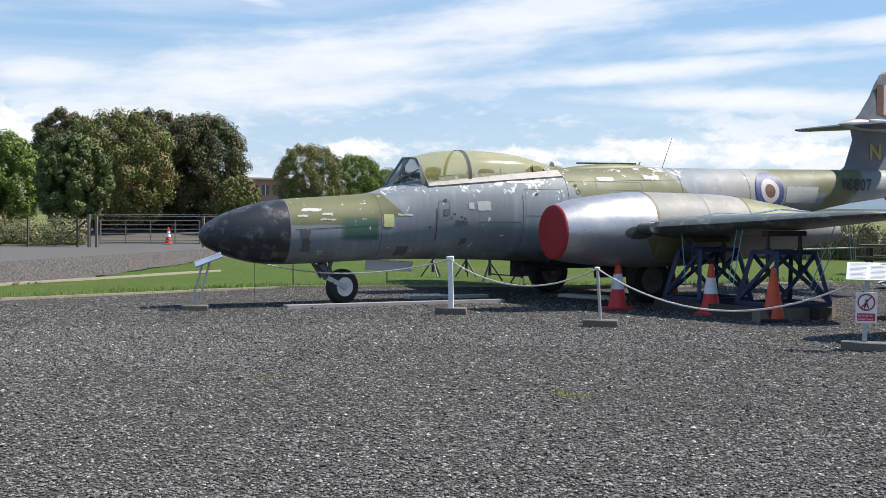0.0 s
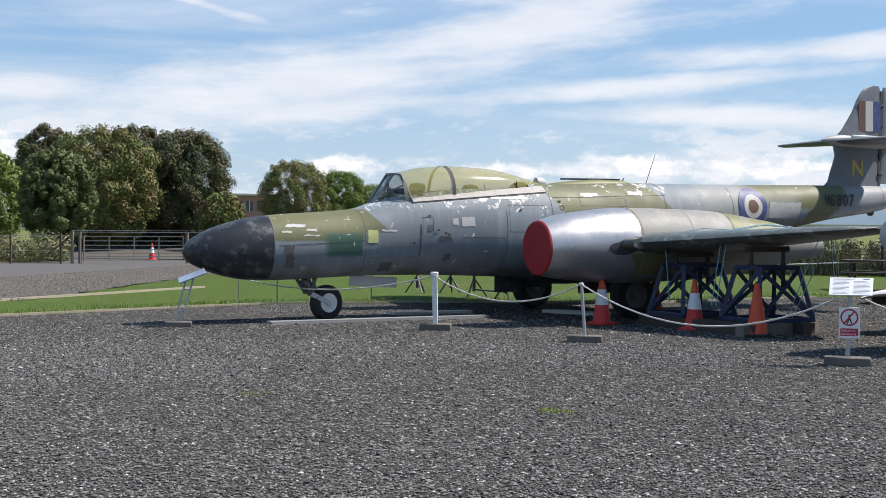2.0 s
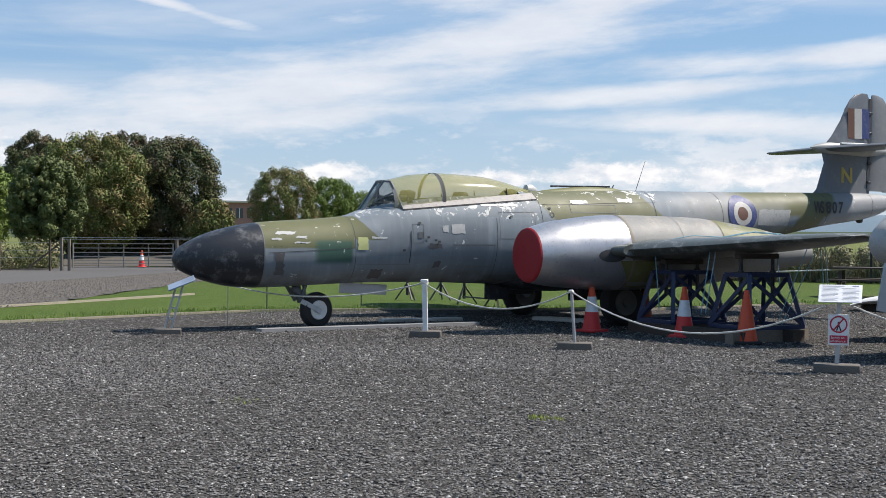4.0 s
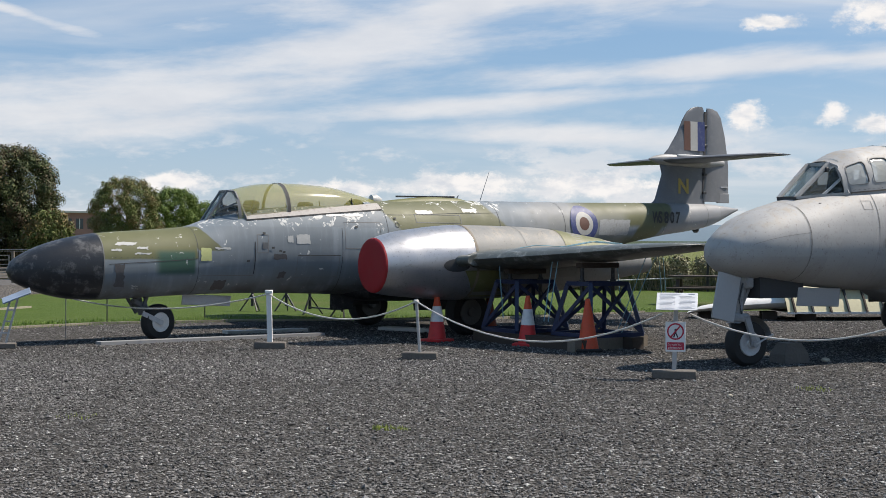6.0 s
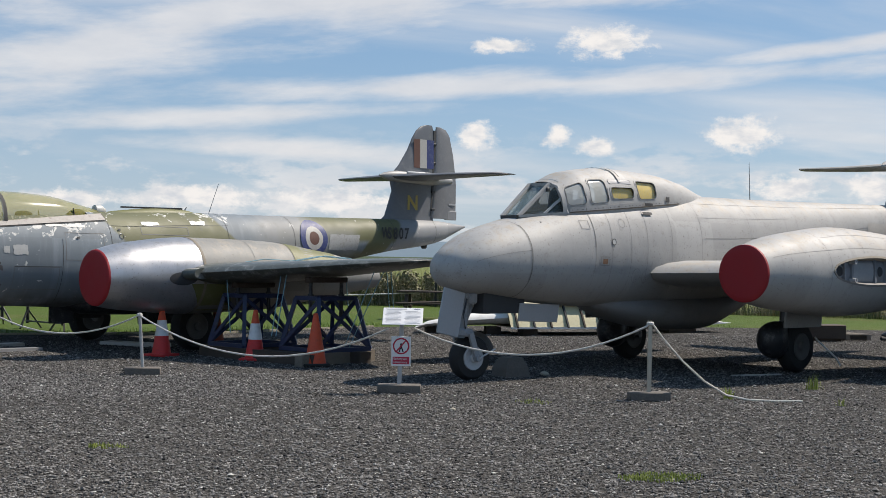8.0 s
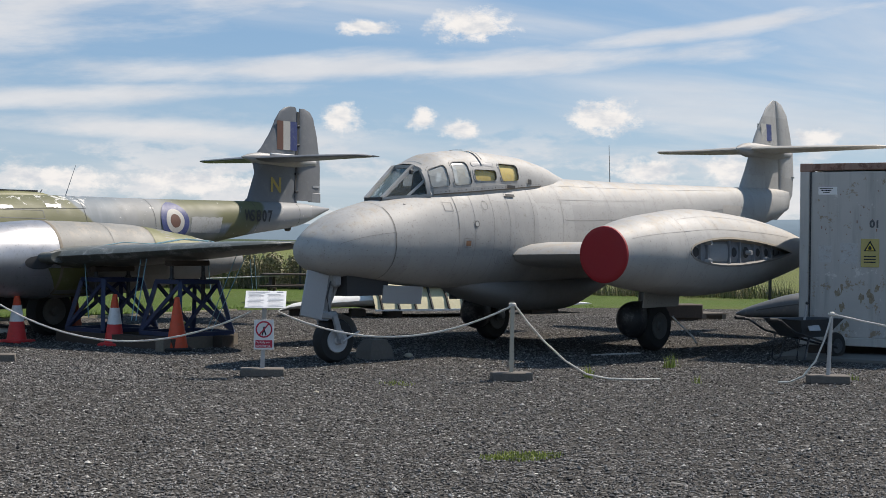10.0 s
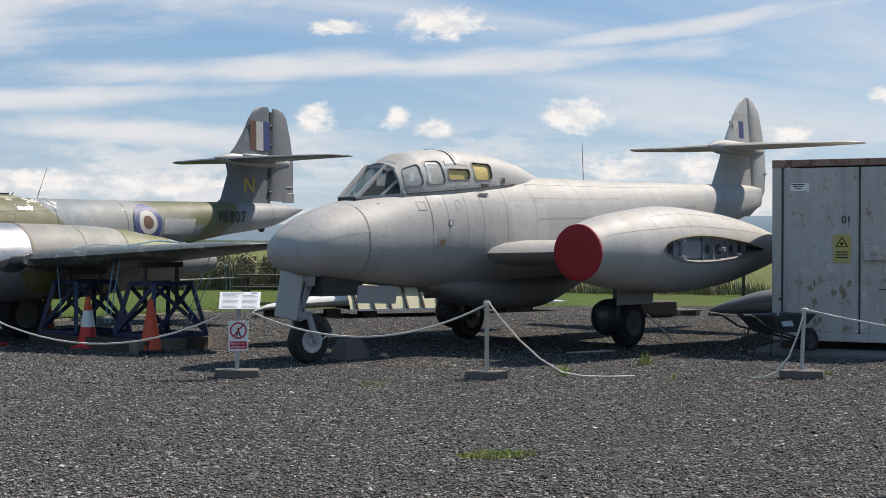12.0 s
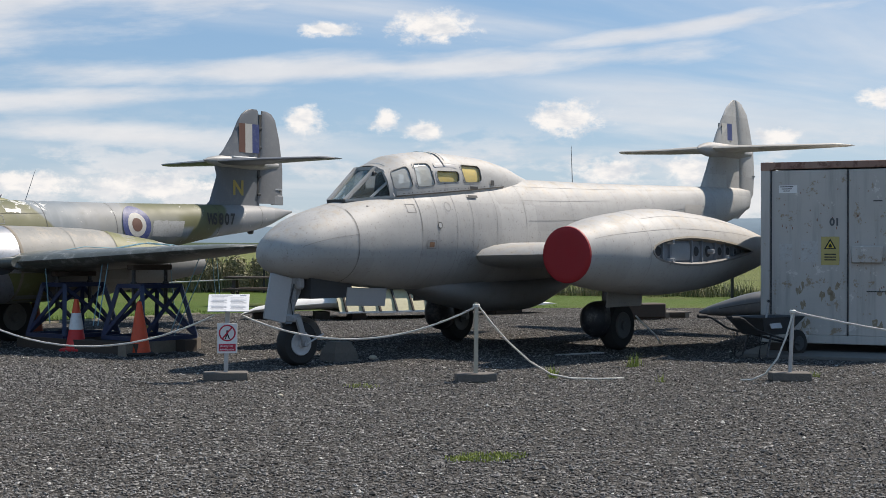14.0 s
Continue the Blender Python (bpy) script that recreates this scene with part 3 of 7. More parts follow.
galv = mat("galvanised_steel", (0.4, 0.41, 0.42), 0.45, metal=0.5, vary=0.2, dirt=(0.25, 0.23, 0.2))
sign_white = mat("sign_white", (0.74, 0.74, 0.74), 0.45, vary=0.06, blotch=3)
ink = mat("print_ink", (0.02, 0.02, 0.022), 0.6, vary=0.2)
faint_ink = mat("small_print", (0.56, 0.56, 0.57), 0.6, vary=0.2)
sign_red = mat("sign_red", (0.45, 0.02, 0.05), 0.5, vary=0.15)
sign_yellow = mat("sign_yellow", (0.44, 0.37, 0.13), 0.5, vary=0.2, blotch=8, dirt=(0.4, 0.35, 0.2))
faded_yellow = mat("stencil_yellow", (0.42, 0.32, 0.08), 0.6, vary=0.3, blotch=8)
round_blue = mat("roundel_blue", (0.03, 0.045, 0.15), 0.55, vary=0.35, blotch=5, dirt=(0.25, 0.26, 0.3))
round_white = mat("roundel_white", (0.42, 0.41, 0.38), 0.6, vary=0.25, blotch=5, dirt=(0.3, 0.28, 0.24))
round_red = mat("roundel_red", (0.11, 0.05, 0.035), 0.7, vary=0.35, blotch=8)
container_paint = rusty_paint("container_paint", (0.37, 0.352, 0.328), (0.54, 0.517, 0.485), (0.28, 0.2, 0.12), 0.565)
container_rust = rusty_paint("container_rail", (0.2, 0.06, 0.045), (0.34, 0.26, 0.2), (0.12, 0.05, 0.03), 0.5)
tank_grey = mat("drop_tank_grey", (0.085, 0.092, 0.098), 0.55, vary=0.25, blotch=2, dirt=(0.22, 0.21, 0.18))
cream = mat("zinc_primer", (0.5, 0.47, 0.3), 0.65, vary=0.2, blotch=4, dirt=(0.3, 0.24, 0.12))
# near-black that colours in the shade of bays, holes and openings
hole = mat("shadowed_bay", (0.04, 0.042, 0.045), 0.8, vary=0.3)
bay_blue = mat("bay_blue_grey", (0.2, 0.22, 0.25), 0.5, vary=0.25, blotch=5, dirt=(0.1, 0.09, 0.08))
barrow_grey = mat("barrow_plastic", (0.045, 0.05, 0.055), 0.5, vary=0.3)
brick = mat("far_brick", (0.3, 0.17, 0.145), 0.85, vary=0.2, blotch=1)


# ---- shared aircraft parts ----
def wheel(parent, c, r, w, rim_mat, name="wheel", yaw=0.0):
    tyre = part(name, lathe([(r * 0.5, -w / 2), (r * 0.86, -w / 2), (r * 0.97, -w * 0.32), (r, 0), (r * 0.97, w * 0.32), (r * 0.86, w / 2), (r * 0.5, w / 2)], 28, "Y"), rubber, parent)
    tyre.matrix_local = pose(*c, 0, 0, yaw)
    rim = part("rim", lathe([(0.02, -w * 0.66), (r * 0.16, -w * 0.66), (r * 0.2, -w * 0.54), (r * 0.4, -w * 0.535), (r * 0.43, -w * 0.56), (r * 0.52, -w * 0.57), (r * 0.54, -w * 0.5), (r * 0.54, w * 0.52), (r * 0.42, w * 0.53), (0.02, w * 0.56)], 24, "Y"), rim_mat, tyre)
    return tyre


def cover_on(nac, x, parent):
    rings = []
    for dx, off in ((-0.018, -0.3), (-0.024, -0.18), (-0.026, -0.06), (-0.024, -0.012), (-0.012, 0.006), (0.016, 0.008), (0.016, 0.001)):
        rings.append([nac.point(x + dx, k * math.tau / 36, off) for k in range(36)])
    return part("intake_cover", loft(rings), red_cloth, parent, "round red fabric intake cover")


def punched(body, x0, x1, nx, n, keep, caps=True):
    """The body's skin without the faces whose middle keep() refuses."""
    bm = body.skin(x0, x1, nx, n, caps)
    gone = [f for f in bm.faces if not keep(f.calc_center_median())]
    bmesh.ops.delete(bm, geom=gone, context="FACES")
    return bm


def ring_on(body, pts, wide, off, flip=1):
    """A raised frame on the flank along a closed outline, mirrored with flip = -1."""
    n = len(pts)
    cx, cz = sum(p[0] for p in pts) / n, sum(p[1] for p in pts) / n
    rows = []
    for x, z in pts:
        d = math.hypot(x - cx, z - cz)
        k = (d + wide) / d
        i = (d - 0.018) / d
        xi, zi = cx + (x - cx) * i, cz + (z - cz) * i
        row = [body.side(xi, zi, -0.01), body.side(xi, zi, off), body.side(cx + (x - cx) * k, cz + (z - cz) * k, off), body.side(cx + (x - cx) * k, cz + (z - cz) * k, -0.01)]
        rows.append([Vector((p.x, p.y * flip, p.z)) for p in row])
    return loft(rows + rows[:1], caps=False, close=False)


def round_poly(pts, r, n=4):
    """A polygon with its corners rounded."""
    out = []
    for i, p in enumerate(pts):
        a, b = Vector(pts[i - 1]), Vector(pts[(i + 1) % len(pts)])
        p = Vector(p)
        u = p + (a - p).normalized() * min(r, (a - p).length * 0.45)
        v = p + (b - p).normalized() * min(r, (b - p).length * 0.45)
        for k in range(n + 1):
            t = k / n
            q = u * (1 - t) ** 2 + p * 2 * t * (1 - t) + v * t * t
            out.append((q.x, q.y))
    return out


def grown(pts, k):
    """A polygon scaled about its middle."""
    cx, cz = sum(p[0] for p in pts) / len(pts), sum(p[1] for p in pts) / len(pts)
    return [(cx + (x - cx) * k, cz + (z - cz) * k) for x, z in pts]


def inside(x, z, pts):
    """Whether (x, z) lies in a polygon."""
    hit = False
    for (x0, z0), (x1, z1) in zip(pts, pts[1:] + pts[:1]):
        if (z0 > z) != (z1 > z) and x < x0 + (x1 - x0) * (z - z0) / (z1 - z0):
            hit = not hit
    return hit


def flat_pane(pts, thick=0.008):
    """A flat sheet of glass through corner points."""
    pts = [Vector(p) for p in pts]
    n = (pts[1] - pts[0]).cross(pts[2] - pts[0]).normalized() * thick
    return loft([pts, [p + n for p in pts]])


def strip_on(body, pts, wide, off=0.006):
    """A raised strip along (x, z) points on the near flank."""
    rows = []
    for x, z, *w in pts:
        h = (w[0] if w else wide) / 2
        rows.append([body.side(x, z - h, -0.01), body.side(x, z - h, off), body.side(x, z + h, off), body.side(x, z + h, -0.01)])
    return loft(rows, caps=False, close=False)


def pane_on(body, pts, off, flip=1):
    bm = bmesh.new()
    n = len(pts)
    cx, cz = sum(p[0] for p in pts) / n, sum(p[1] for p in pts) / n
    rings = []
    for k in (0.002, 0.4, 0.75, 1.0):
        ring = []
        for x, z in pts:
            p = body.side(cx + (x - cx) * k, cz + (z - cz) * k, off)
            ring.append(Vector((p.x, p.y * flip, p.z)))
        rings.append(ring)
    return loft(rings, caps=False, close=True, bm=bm)


def seams(body, parent, hoops, lines, material, wide=0.008):
    for x, a0, a1 in hoops:
        part("panel_seam", body.hoop(x, a0, a1, wide), material, parent, smooth=True)
    for x0, x1, a in lines:
        part("panel_seam", body.seam(x0, x1, a, wide), material, parent, smooth=True)


def frame_patch(body, parent, x0, x1, z0, z1, line=0.012, material=None):
    """A closed panel outline drawn on the flank."""
    bm = bmesh.new()
    for a, b, c, d in ((x0, x1, z0, z0 + line), (x0, x1, z1 - line, z1), (x0, x0 + line, z0, z1), (x1 - line, x1, z0, z1)):
        body.patch(a, b, c, d, 0.003, 0, 3, 3, bm)
    return part("access_panel", bm, material or dark_line, parent)


# ---- the night fighter ----
NIGHT = pose(-8.46, 19.06, 0, 0, 0, 39.5)
night = thing("jet_aircraft", NIGHT, "flaking green and grey camouflaged jet with black nose on gravel", "aircraft", "parked jets")
NF = Body((0.11, 0.17, 0.34, 0.65, 1.04, 1.4, 2.9, 3.3, 4.0, 5.2, 6.0, 6.5, 8.1, 10.2, 13.0, 14.4, 15.42),
          (0.02, 0.13, 0.25, 0.38, 0.46, 0.5, 0.58, 0.61, 0.64, 0.67, 0.68, 0.68, 0.66, 0.56, 0.37, 0.25, 0.02),
          (1.13, 1.25, 1.37, 1.51, 1.62, 1.68, 1.80, 1.93, 2.18, 2.29, 2.31, 2.28, 2.33, 2.34, 2.38, 2.39, 2.31),
          (1.09, 0.98, 0.88, 0.76, 0.68, 0.66, 0.71, 0.72, 0.72, 0.69, 0.66, 0.66, 0.74, 1.14, 1.70, 1.90, 2.27))
part("radome", NF.skin(0.11, 1.42, 20, 48), radome_black, night, "scuffed black radome")
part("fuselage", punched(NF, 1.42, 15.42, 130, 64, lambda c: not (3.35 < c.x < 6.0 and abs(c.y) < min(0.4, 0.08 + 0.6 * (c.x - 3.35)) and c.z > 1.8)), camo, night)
part("cockpit_floor", nbox((4.8, 0, 1.9), (2.4, 0.7, 0.06)), hole, night)
part("nose_ring", NF.hoop(1.43, 0, 360, 0.014, 0.004, 48), soft_line, night)
seams(NF, night, [(2.92, -80, 90), (5.45, -70, 20), (6.35, -60, 90), (8.75, 0, 100), (10.3, -40, 100), (13.0, -60, 90), (14.3, -60, 60)],
      [(1.5, 2.9, 3), (6.4, 8.8, 42)], dark_line)
frame_patch(NF, night, 4.62, 5.4, 0.98, 1.34, 0.008, soft_line)
frame_patch(NF, night, 3.9, 4.1, 1.38, 1.68, 0.01, soft_line)
frame_patch(NF, night, 5.5, 6.2, 1.45, 1.9, 0.01, soft_line)
frame_patch(NF, night, 6.95, 7.9, 1.9, 2.05, 0.01, soft_line)
part("paper_tag", NF.patch(2.96, 3.13, 1.26, 1.46, 0.006, 0, 5, 5, None, 0.006), mat("paper_tag", (0.45, 0.47, 0.2), 0.8), night, "faded yellow paper tag")
part("grime_patch", NF.patch(1.6, 1.74, 0.86, 1.22, 0.004, 0, 5, 9, None, 0.02), mat("brown_grime", (0.09, 0.085, 0.085), 0.7, vary=0.5, blotch=9), night)
part("grime_patch", NF.patch(3.2, 3.42, 0.8, 0.95, 0.004, 0, 6, 6, None, 0.015), mat("brown_grime", (0.09, 0.085, 0.085)), night)
for x0, x1, z0, z1, sl in ((1.62, 1.92, 1.50, 1.545, 0.05), (1.95, 2.12, 1.44, 1.475, 0.0), (1.55, 1.72, 1.41, 1.44, 0.0), (1.9, 2.15, 1.36, 1.385, 0.02), (3.2, 3.45, 1.44, 1.47, 0), (4.6, 4.84, 1.53, 1.68, 0),
                           (4.44, 4.54, 1.55, 1.66, 0), (7.0, 7.35, 2.06, 2.12, 0), (8.0, 8.3, 2.1, 2.16, 0), (10.1, 10.6, 1.66, 1.7, 0), (5.2, 5.9, 1.99, 2.03, 0.0)):
    part("bare_patch", NF.patch(x0, x1, z0, z1, 0.0035, sl, 9, 4, None, 0.009), pale_metal, night)
part("panel_gap", NF.patch(3.86, 3.875, 1.05, 1.56, 0.004, 0, 2, 8), black, night)
part("panel_gap", NF.patch(2.98, 3.87, 1.02, 1.03, 0.004, 0, 12, 2), soft_line, night)
part("panel_gap", NF.patch(4.62, 5.42, 1.338, 1.348, 0.004, 0, 12, 2), dark_line, night)
part("footstep", NF.patch(3.99, 4.08, 1.45, 1.55, 0.005), mat("step_grey", (0.1, 0.105, 0.11), 0.6), night, "recessed footstep")
part("grime_patch", NF.patch(4.2, 4.42, 1.28, 1.36, 0.005, 0, 6, 4, None, 0.014), mat("brown_grime", (0.09, 0.085, 0.085)), night)
part("grime_patch", NF.patch(4.3, 4.42, 0.98, 1.08, 0.005, 0.04, 6, 4, None, 0.014), mat("brown_grime", (0.09, 0.085, 0.085)), night)
part("filler_ring", NF.disc(6.55, 1.86, 0.035, 0.045, 0.006, 18), dark_line, night)
for k in range(14):
    part("rivet", NF.disc(1.6 + 0.095 * k, 1.31, 0.0, 0.007, 0.005, 6), dark_line, night)
for x, z in ((4.0, 1.68), (4.15, 1.45), (4.28, 1.4), (4.34, 1.38), (3.72, 1.24), (6.5, 1.95), (5.7, 1.8)):
    part("latch", NF.patch(x, x + 0.05, z, z + 0.032, 0.012), dark_line, night)
part("bare_panel", NF.patch(11.15, 11.95, 1.72, 2.02, 0.005, 0.05, 12, 8, None, 0.01), mat("worn_silver_panel", (0.34, 0.34, 0.33), 0.5, vary=0.4, grain=30, blotch=5, dirt=(0.15, 0.15, 0.1), dirt_amount=0.6), night)
part("bare_panel", NF.patch(9.6, 10.4, 1.64, 1.72, 0.005, 0.0, 12, 4, None, 0.01), mat("worn_silver_panel", (0.34, 0.34, 0.33)), night)
# roundel, serial
part("roundel_ring", NF.disc(10.78, 1.93, 0.22, 0.345, 0.012), round_blue, night, "faded blue roundel ring")
part("roundel_white", NF.disc(10.78, 1.93, 0.12, 0.22, 0.013), round_white, night)
part("roundel_centre", NF.disc(10.78, 1.93, 0.0, 0.125, 0.014), round_red, night)
for k, (ch, wide) in enumerate((("W", 0.62), ("S", 0.8), ("8", 0.8), ("0", 0.8), ("7", 0.8))):
    part("serial_letter", word(ch, 0.31, lambda x, y: Vector((12.62 + 0.165 * k + x * wide, NF.side(12.62 + 0.165 * k + x * wide, 2.12, 0.03).y, 1.98 + y)), 0.01), ink, night, "black serial letter")

# canopy on its raised rail
GLASS = Body((3.62, 3.8, 4.2, 4.7, 5.4, 6.2, 6.5), (0.42, 0.45, 0.48, 0.48, 0.43, 0.25, 0.04), (2.37, 2.43, 2.51, 2.54, 2.51, 2.35, 2.28), (1.5, 1.5, 1.5, 1.55, 1.75, 2.1, 2.22), 2.1)
glass = part("canopy", GLASS.skin(3.66, 6.5, 30, 48, caps=False), canopy_glass, night, "amber-tinted bubble canopy")
part("canopy_hoop", GLASS.hoop(4.55, 0, 180, 0.06, 0.01, 30), dark_line, glass)
part("canopy_hoop", GLASS.hoop(3.69, 0, 180, 0.05, 0.01, 30), mat("frame_grey", (0.14, 0.145, 0.15), 0.5), glass)
frame_grey = mat("frame_grey", (0.14, 0.145, 0.15))
screen = part("windscreen", flat_pane([(3.24, -0.1, 1.88), (3.24, 0.1, 1.88), (3.6, 0.13, 2.38), (3.6, -0.13, 2.38)]), clear_glass, night, "framed glass windscreen")
for f in (-1, 1):
    corner = [(3.24, 0.1 * f, 1.88), (3.6, 0.13 * f, 2.38), (3.67, 0.27 * f, 2.365), (3.8, 0.465 * f, 1.92)]
    part("side_pane", flat_pane(corner[::f]), thin_glass, screen)
    for a, b, w in ((corner[0], corner[1], 0.04), (corner[2], corner[3], 0.05), (corner[1], corner[2], 0.04), (corner[0], corner[3], 0.04)):
        part("windscreen_bar", nbar(a, b, w, w * 0.7), frame_grey, screen)
    part("windscreen_bar", nbar((3.38, 0.2 * f, 2.04), (3.71, 0.33 * f, 2.2), 0.025, 0.025), frame_grey, screen)
part("windscreen_bar", nbar((3.6, -0.13, 2.38), (3.6, 0.13, 2.38), 0.045, 0.035), frame_grey, screen)
part("instrument_coaming", nbox((3.66, 0, 2.0), (0.24, 0.5, 0.1), None, 0.04), dark_cloth, night)
part("gunsight", nbox((3.62, 0.02, 2.1), (0.1, 0.1, 0.12), None, 0.02), black, night)
rail_line = [(3.78 + 2.55 * k / 20, 1.95 + 0.225 * k / 20, 0.08 + 0.03 * (k / 20) ** 2) for k in range(21)]
part("canopy_sill", strip_on(NF, rail_line, 0.09, 0.016), mat("sill_paint", (0.36, 0.335, 0.31), 0.65, vary=0.5, grain=50, blotch=7, dirt=(0.13, 0.09, 0.07), dirt_amount=0.7), night, "flaking pale canopy sill")
part("sill_gap", strip_on(NF, [(x, z - w / 2 - 0.008, 0.012) for x, z, w in rail_line], 0.012, 0.006), dark_line, night)
for k in range(4):
    x = 3.95 + 0.62 * k
    part("cockpit_lever", nrod((x, -0.36, 2.0 + 0.06 * k), (x - 0.03, -0.37, 2.14 + 0.055 * k), 0.012, 0.008, 6), black, night)
for x, h in ((4.1, 0.14), (5.1, 0.13), (5.75, 0.08)):
    bm = nbox((x, 0, 2.1 + h / 2), (0.16, 0.34, h), pose(0, 0, 0, 0, 12, 0), 0.03)
    box(bm, (x - 0.2, 0, 2.06 + h / 3), (0.28, 0.42, h * 0.7), None, 0.03)
    part("seat_headrest", bm, dark_cloth, night)
part("tail_cap", lathe([(0.02, -0.1), (0.09, -0.06), (0.1, 0.05), (0.04, 0.14)], 14, "X"), pale_metal, night).location = (6.45, 0, 2.3)
part("spine_fairing", Body((6.5, 6.8, 7.7, 8.2, 8.5), (0.05, 0.12, 0.16, 0.14, 0.03), (2.26, 2.31, 2.38, 2.37, 2.3), (2.1, 2.1, 2.1, 2.1, 2.1)).skin(6.5, 8.5, 14, 20), olive_paint, night)
part("spine_rib", nbar((6.9, 0, 2.375), (8.15, 0, 2.39), 0.02, 0.03), black, night)
part("whip_aerial", nrod((8.71, 0, 2.3), (8.93, 0, 2.88), 0.008, 0.004, 6), steel, night)
part("blade_aerial", nrod((8.2, 0, 2.36), (8.24, 0, 2.42), 0.015, 0.01, 6), steel, night)


NFN = Body((5.02, 5.06, 5.5, 6.6, 8.0, 9.4, 10.6), (0.42, 0.43, 0.52, 0.6, 0.58, 0.42, 0.22), (1.61, 1.63, 1.74, 1.84, 1.82, 1.66, 1.42),
           (0.79, 0.77, 0.71, 0.64, 0.68, 0.86, 1.04), 2.0, -2.35)
NFR = Body(NFN.xs, NFN.w, NFN.t, NFN.b, 2.0, 2.35)
for nac in (NFN, NFR):
    part("nacelle_nose", nac.skin(5.02, 6.6, 14, 48), nacelle_silver, night, "bare aluminium nacelle nose")
    part("engine_nacelle", nac.skin(6.602, 10.6, 24, 48), nacelle_paint, night)
    cover_on(nac, 5.02, night)
part("nacelle_lip", NFN.hoop(6.6, -60, 130, 0.05, 0.004, 40), mat("chipped_edge", (0.2, 0.17, 0.13), 0.7, vary=0.6, grain=60, blotch=12), night)
part("nacelle_patch", NFN.patch(6.65, 7.3, 0.7, 1.12, 0.004, -0.3), olive_paint, night)
bm = bmesh.new()
NFN.hoop(7.6, 20, 110, 0.008, 0.003, 20, bm)
part("panel_seam", bm, soft_line, night)
part("olive_patch", NFN.hoop(9.0, 10, 150, 1.1, 0.006, 26), olive_paint, night)
# wings: centre section and outer panels
for side in (-1, 1):
    part("inner_wing", plane_wing([(0.4 * side, 6.0, 3.4, 1.2), (2.3 * side, 6.1, 3.3, 1.24)], 0.11), wing_green, night)
    st = [(2.6, 6.22, 3.2, 1.27, 0.115), (2.95, 6.3, 3.1, 1.285, 0.115), (4.4, 6.7, 2.45, 1.37, 0.11), (5.6, 7.03, 1.85, 1.45, 0.105), (6.2, 7.25, 1.42, 1.49, 0.1), (6.45, 7.48, 1.05, 1.515, 0.09), (6.57, 7.8, 0.5, 1.53, 0.07)]
    part("outer_wing", plane_wing([(y * side, x, c, z, k) for y, x, c, z, k in st]), wing_green, night, "mossy green-grey outer wing")
# torn fairing where the wing meets the nacelle: a dark disc paints the opening's shade
part("wing_joint", NFN.disc(6.2, 1.2, 0.0, 0.1, 0.008, 24, 2.4), hole, night, "flat dark disc painting the shade of the torn open wing joint")
part("leading_edge_cuff", plane_wing([(-2.9, 6.15, 0.6, 1.27, 0.3), (-3.15, 6.25, 0.55, 1.285, 0.32)], 0.3), wing_green, night)
for x, y in ((6.72, -4.5), (6.9, -5.2)):
    part("aileron_line", nbox((x + 1.2, y, 1.505 + 0.02 * (abs(y) - 4.5)), (0.9, 0.012, 0.006)), dark_line, night)

# tail
fin = part("tail_fin", plane_fin([(2.2, 12.75, 1.75), (2.45, 13.05, 1.4), (2.97, 13.24, 1.2), (3.25, 13.16, 1.28), (3.5, 13.42, 1.06), (3.83, 13.66, 0.85), (4.1, 13.8, 0.68), (4.27, 13.92, 0.52), (4.36, 14.05, 0.36), (4.4, 14.2, 0.18)], 0.1), fin_grey, night, "dark grey tail fin")
rud = part("rudder", plane_fin([(2.44, 14.36, 0.78, 0.1), (2.9, 14.42, 0.72, 0.1), (3.18, 14.44, 0.7, 0.1), (3.34, 14.44, 0.68, 0.1), (3.8, 14.46, 0.58, 0.1), (4.2, 14.48, 0.44, 0.1), (4.33, 14.49, 0.32, 0.1), (4.38, 14.5, 0.15, 0.1)]), mat("rudder_grey", (0.17, 0.175, 0.185), 0.55, vary=0.25, blotch=3, dirt=(0.28, 0.28, 0.27)), night)
part("rudder_gap", nbar((14.41, 0, 2.5), (14.47, 0, 4.3), 0.03, 0.075), dark_line, night)
for z in (2.62, 3.0, 3.6, 4.0):
    part("rudder_hinge", nbox((14.42 + 0.02 * (z - 2.5), 0, z), (0.1, 0.085, 0.05), None, 0.008), black, rud)
part("rudder_tab", nbox((14.98, 0, 2.52), (0.34, 0.05, 0.2), None, 0.01), mat("tab_grey", (0.26, 0.265, 0.27), 0.5), rud)
part("tailplane_fillet", nbox((13.95, -0.09, 3.37), (0.7, 0.06, 0.035), None, 0.01), white_paint, night)
part("trim_tab", nbox((15.0, 0, 2.75), (0.2, 0.06, 0.03)), gear_grey, rud)
part("tail_bullet", Body((12.9, 13.05, 13.4, 14.3, 15.0), (0.02, 0.07, 0.12, 0.12, 0.04), (3.28, 3.34, 3.39, 3.38, 3.3), (3.26, 3.2, 3.14, 3.13, 3.2)).skin(12.9, 15.0, 14, 20), mat("bullet_paint", (0.28, 0.28, 0.27), 0.5, vary=0.25, dirt=(0.5, 0.48, 0.45)), night)
part("tailplane", plane_wing([(-2.42, 14.1, 0.25, 3.28), (-2.3, 13.78, 0.65, 3.28), (-1.2, 13.45, 1.0, 3.27), (-0.1, 13.18, 1.35, 3.26), (0.1, 13.18, 1.35, 3.26), (1.2, 13.45, 1.0, 3.28), (2.3, 13.78, 0.65, 3.3), (2.42, 14.1, 0.25, 3.3)], 0.1), fin_grey, night, "grey tailplane")
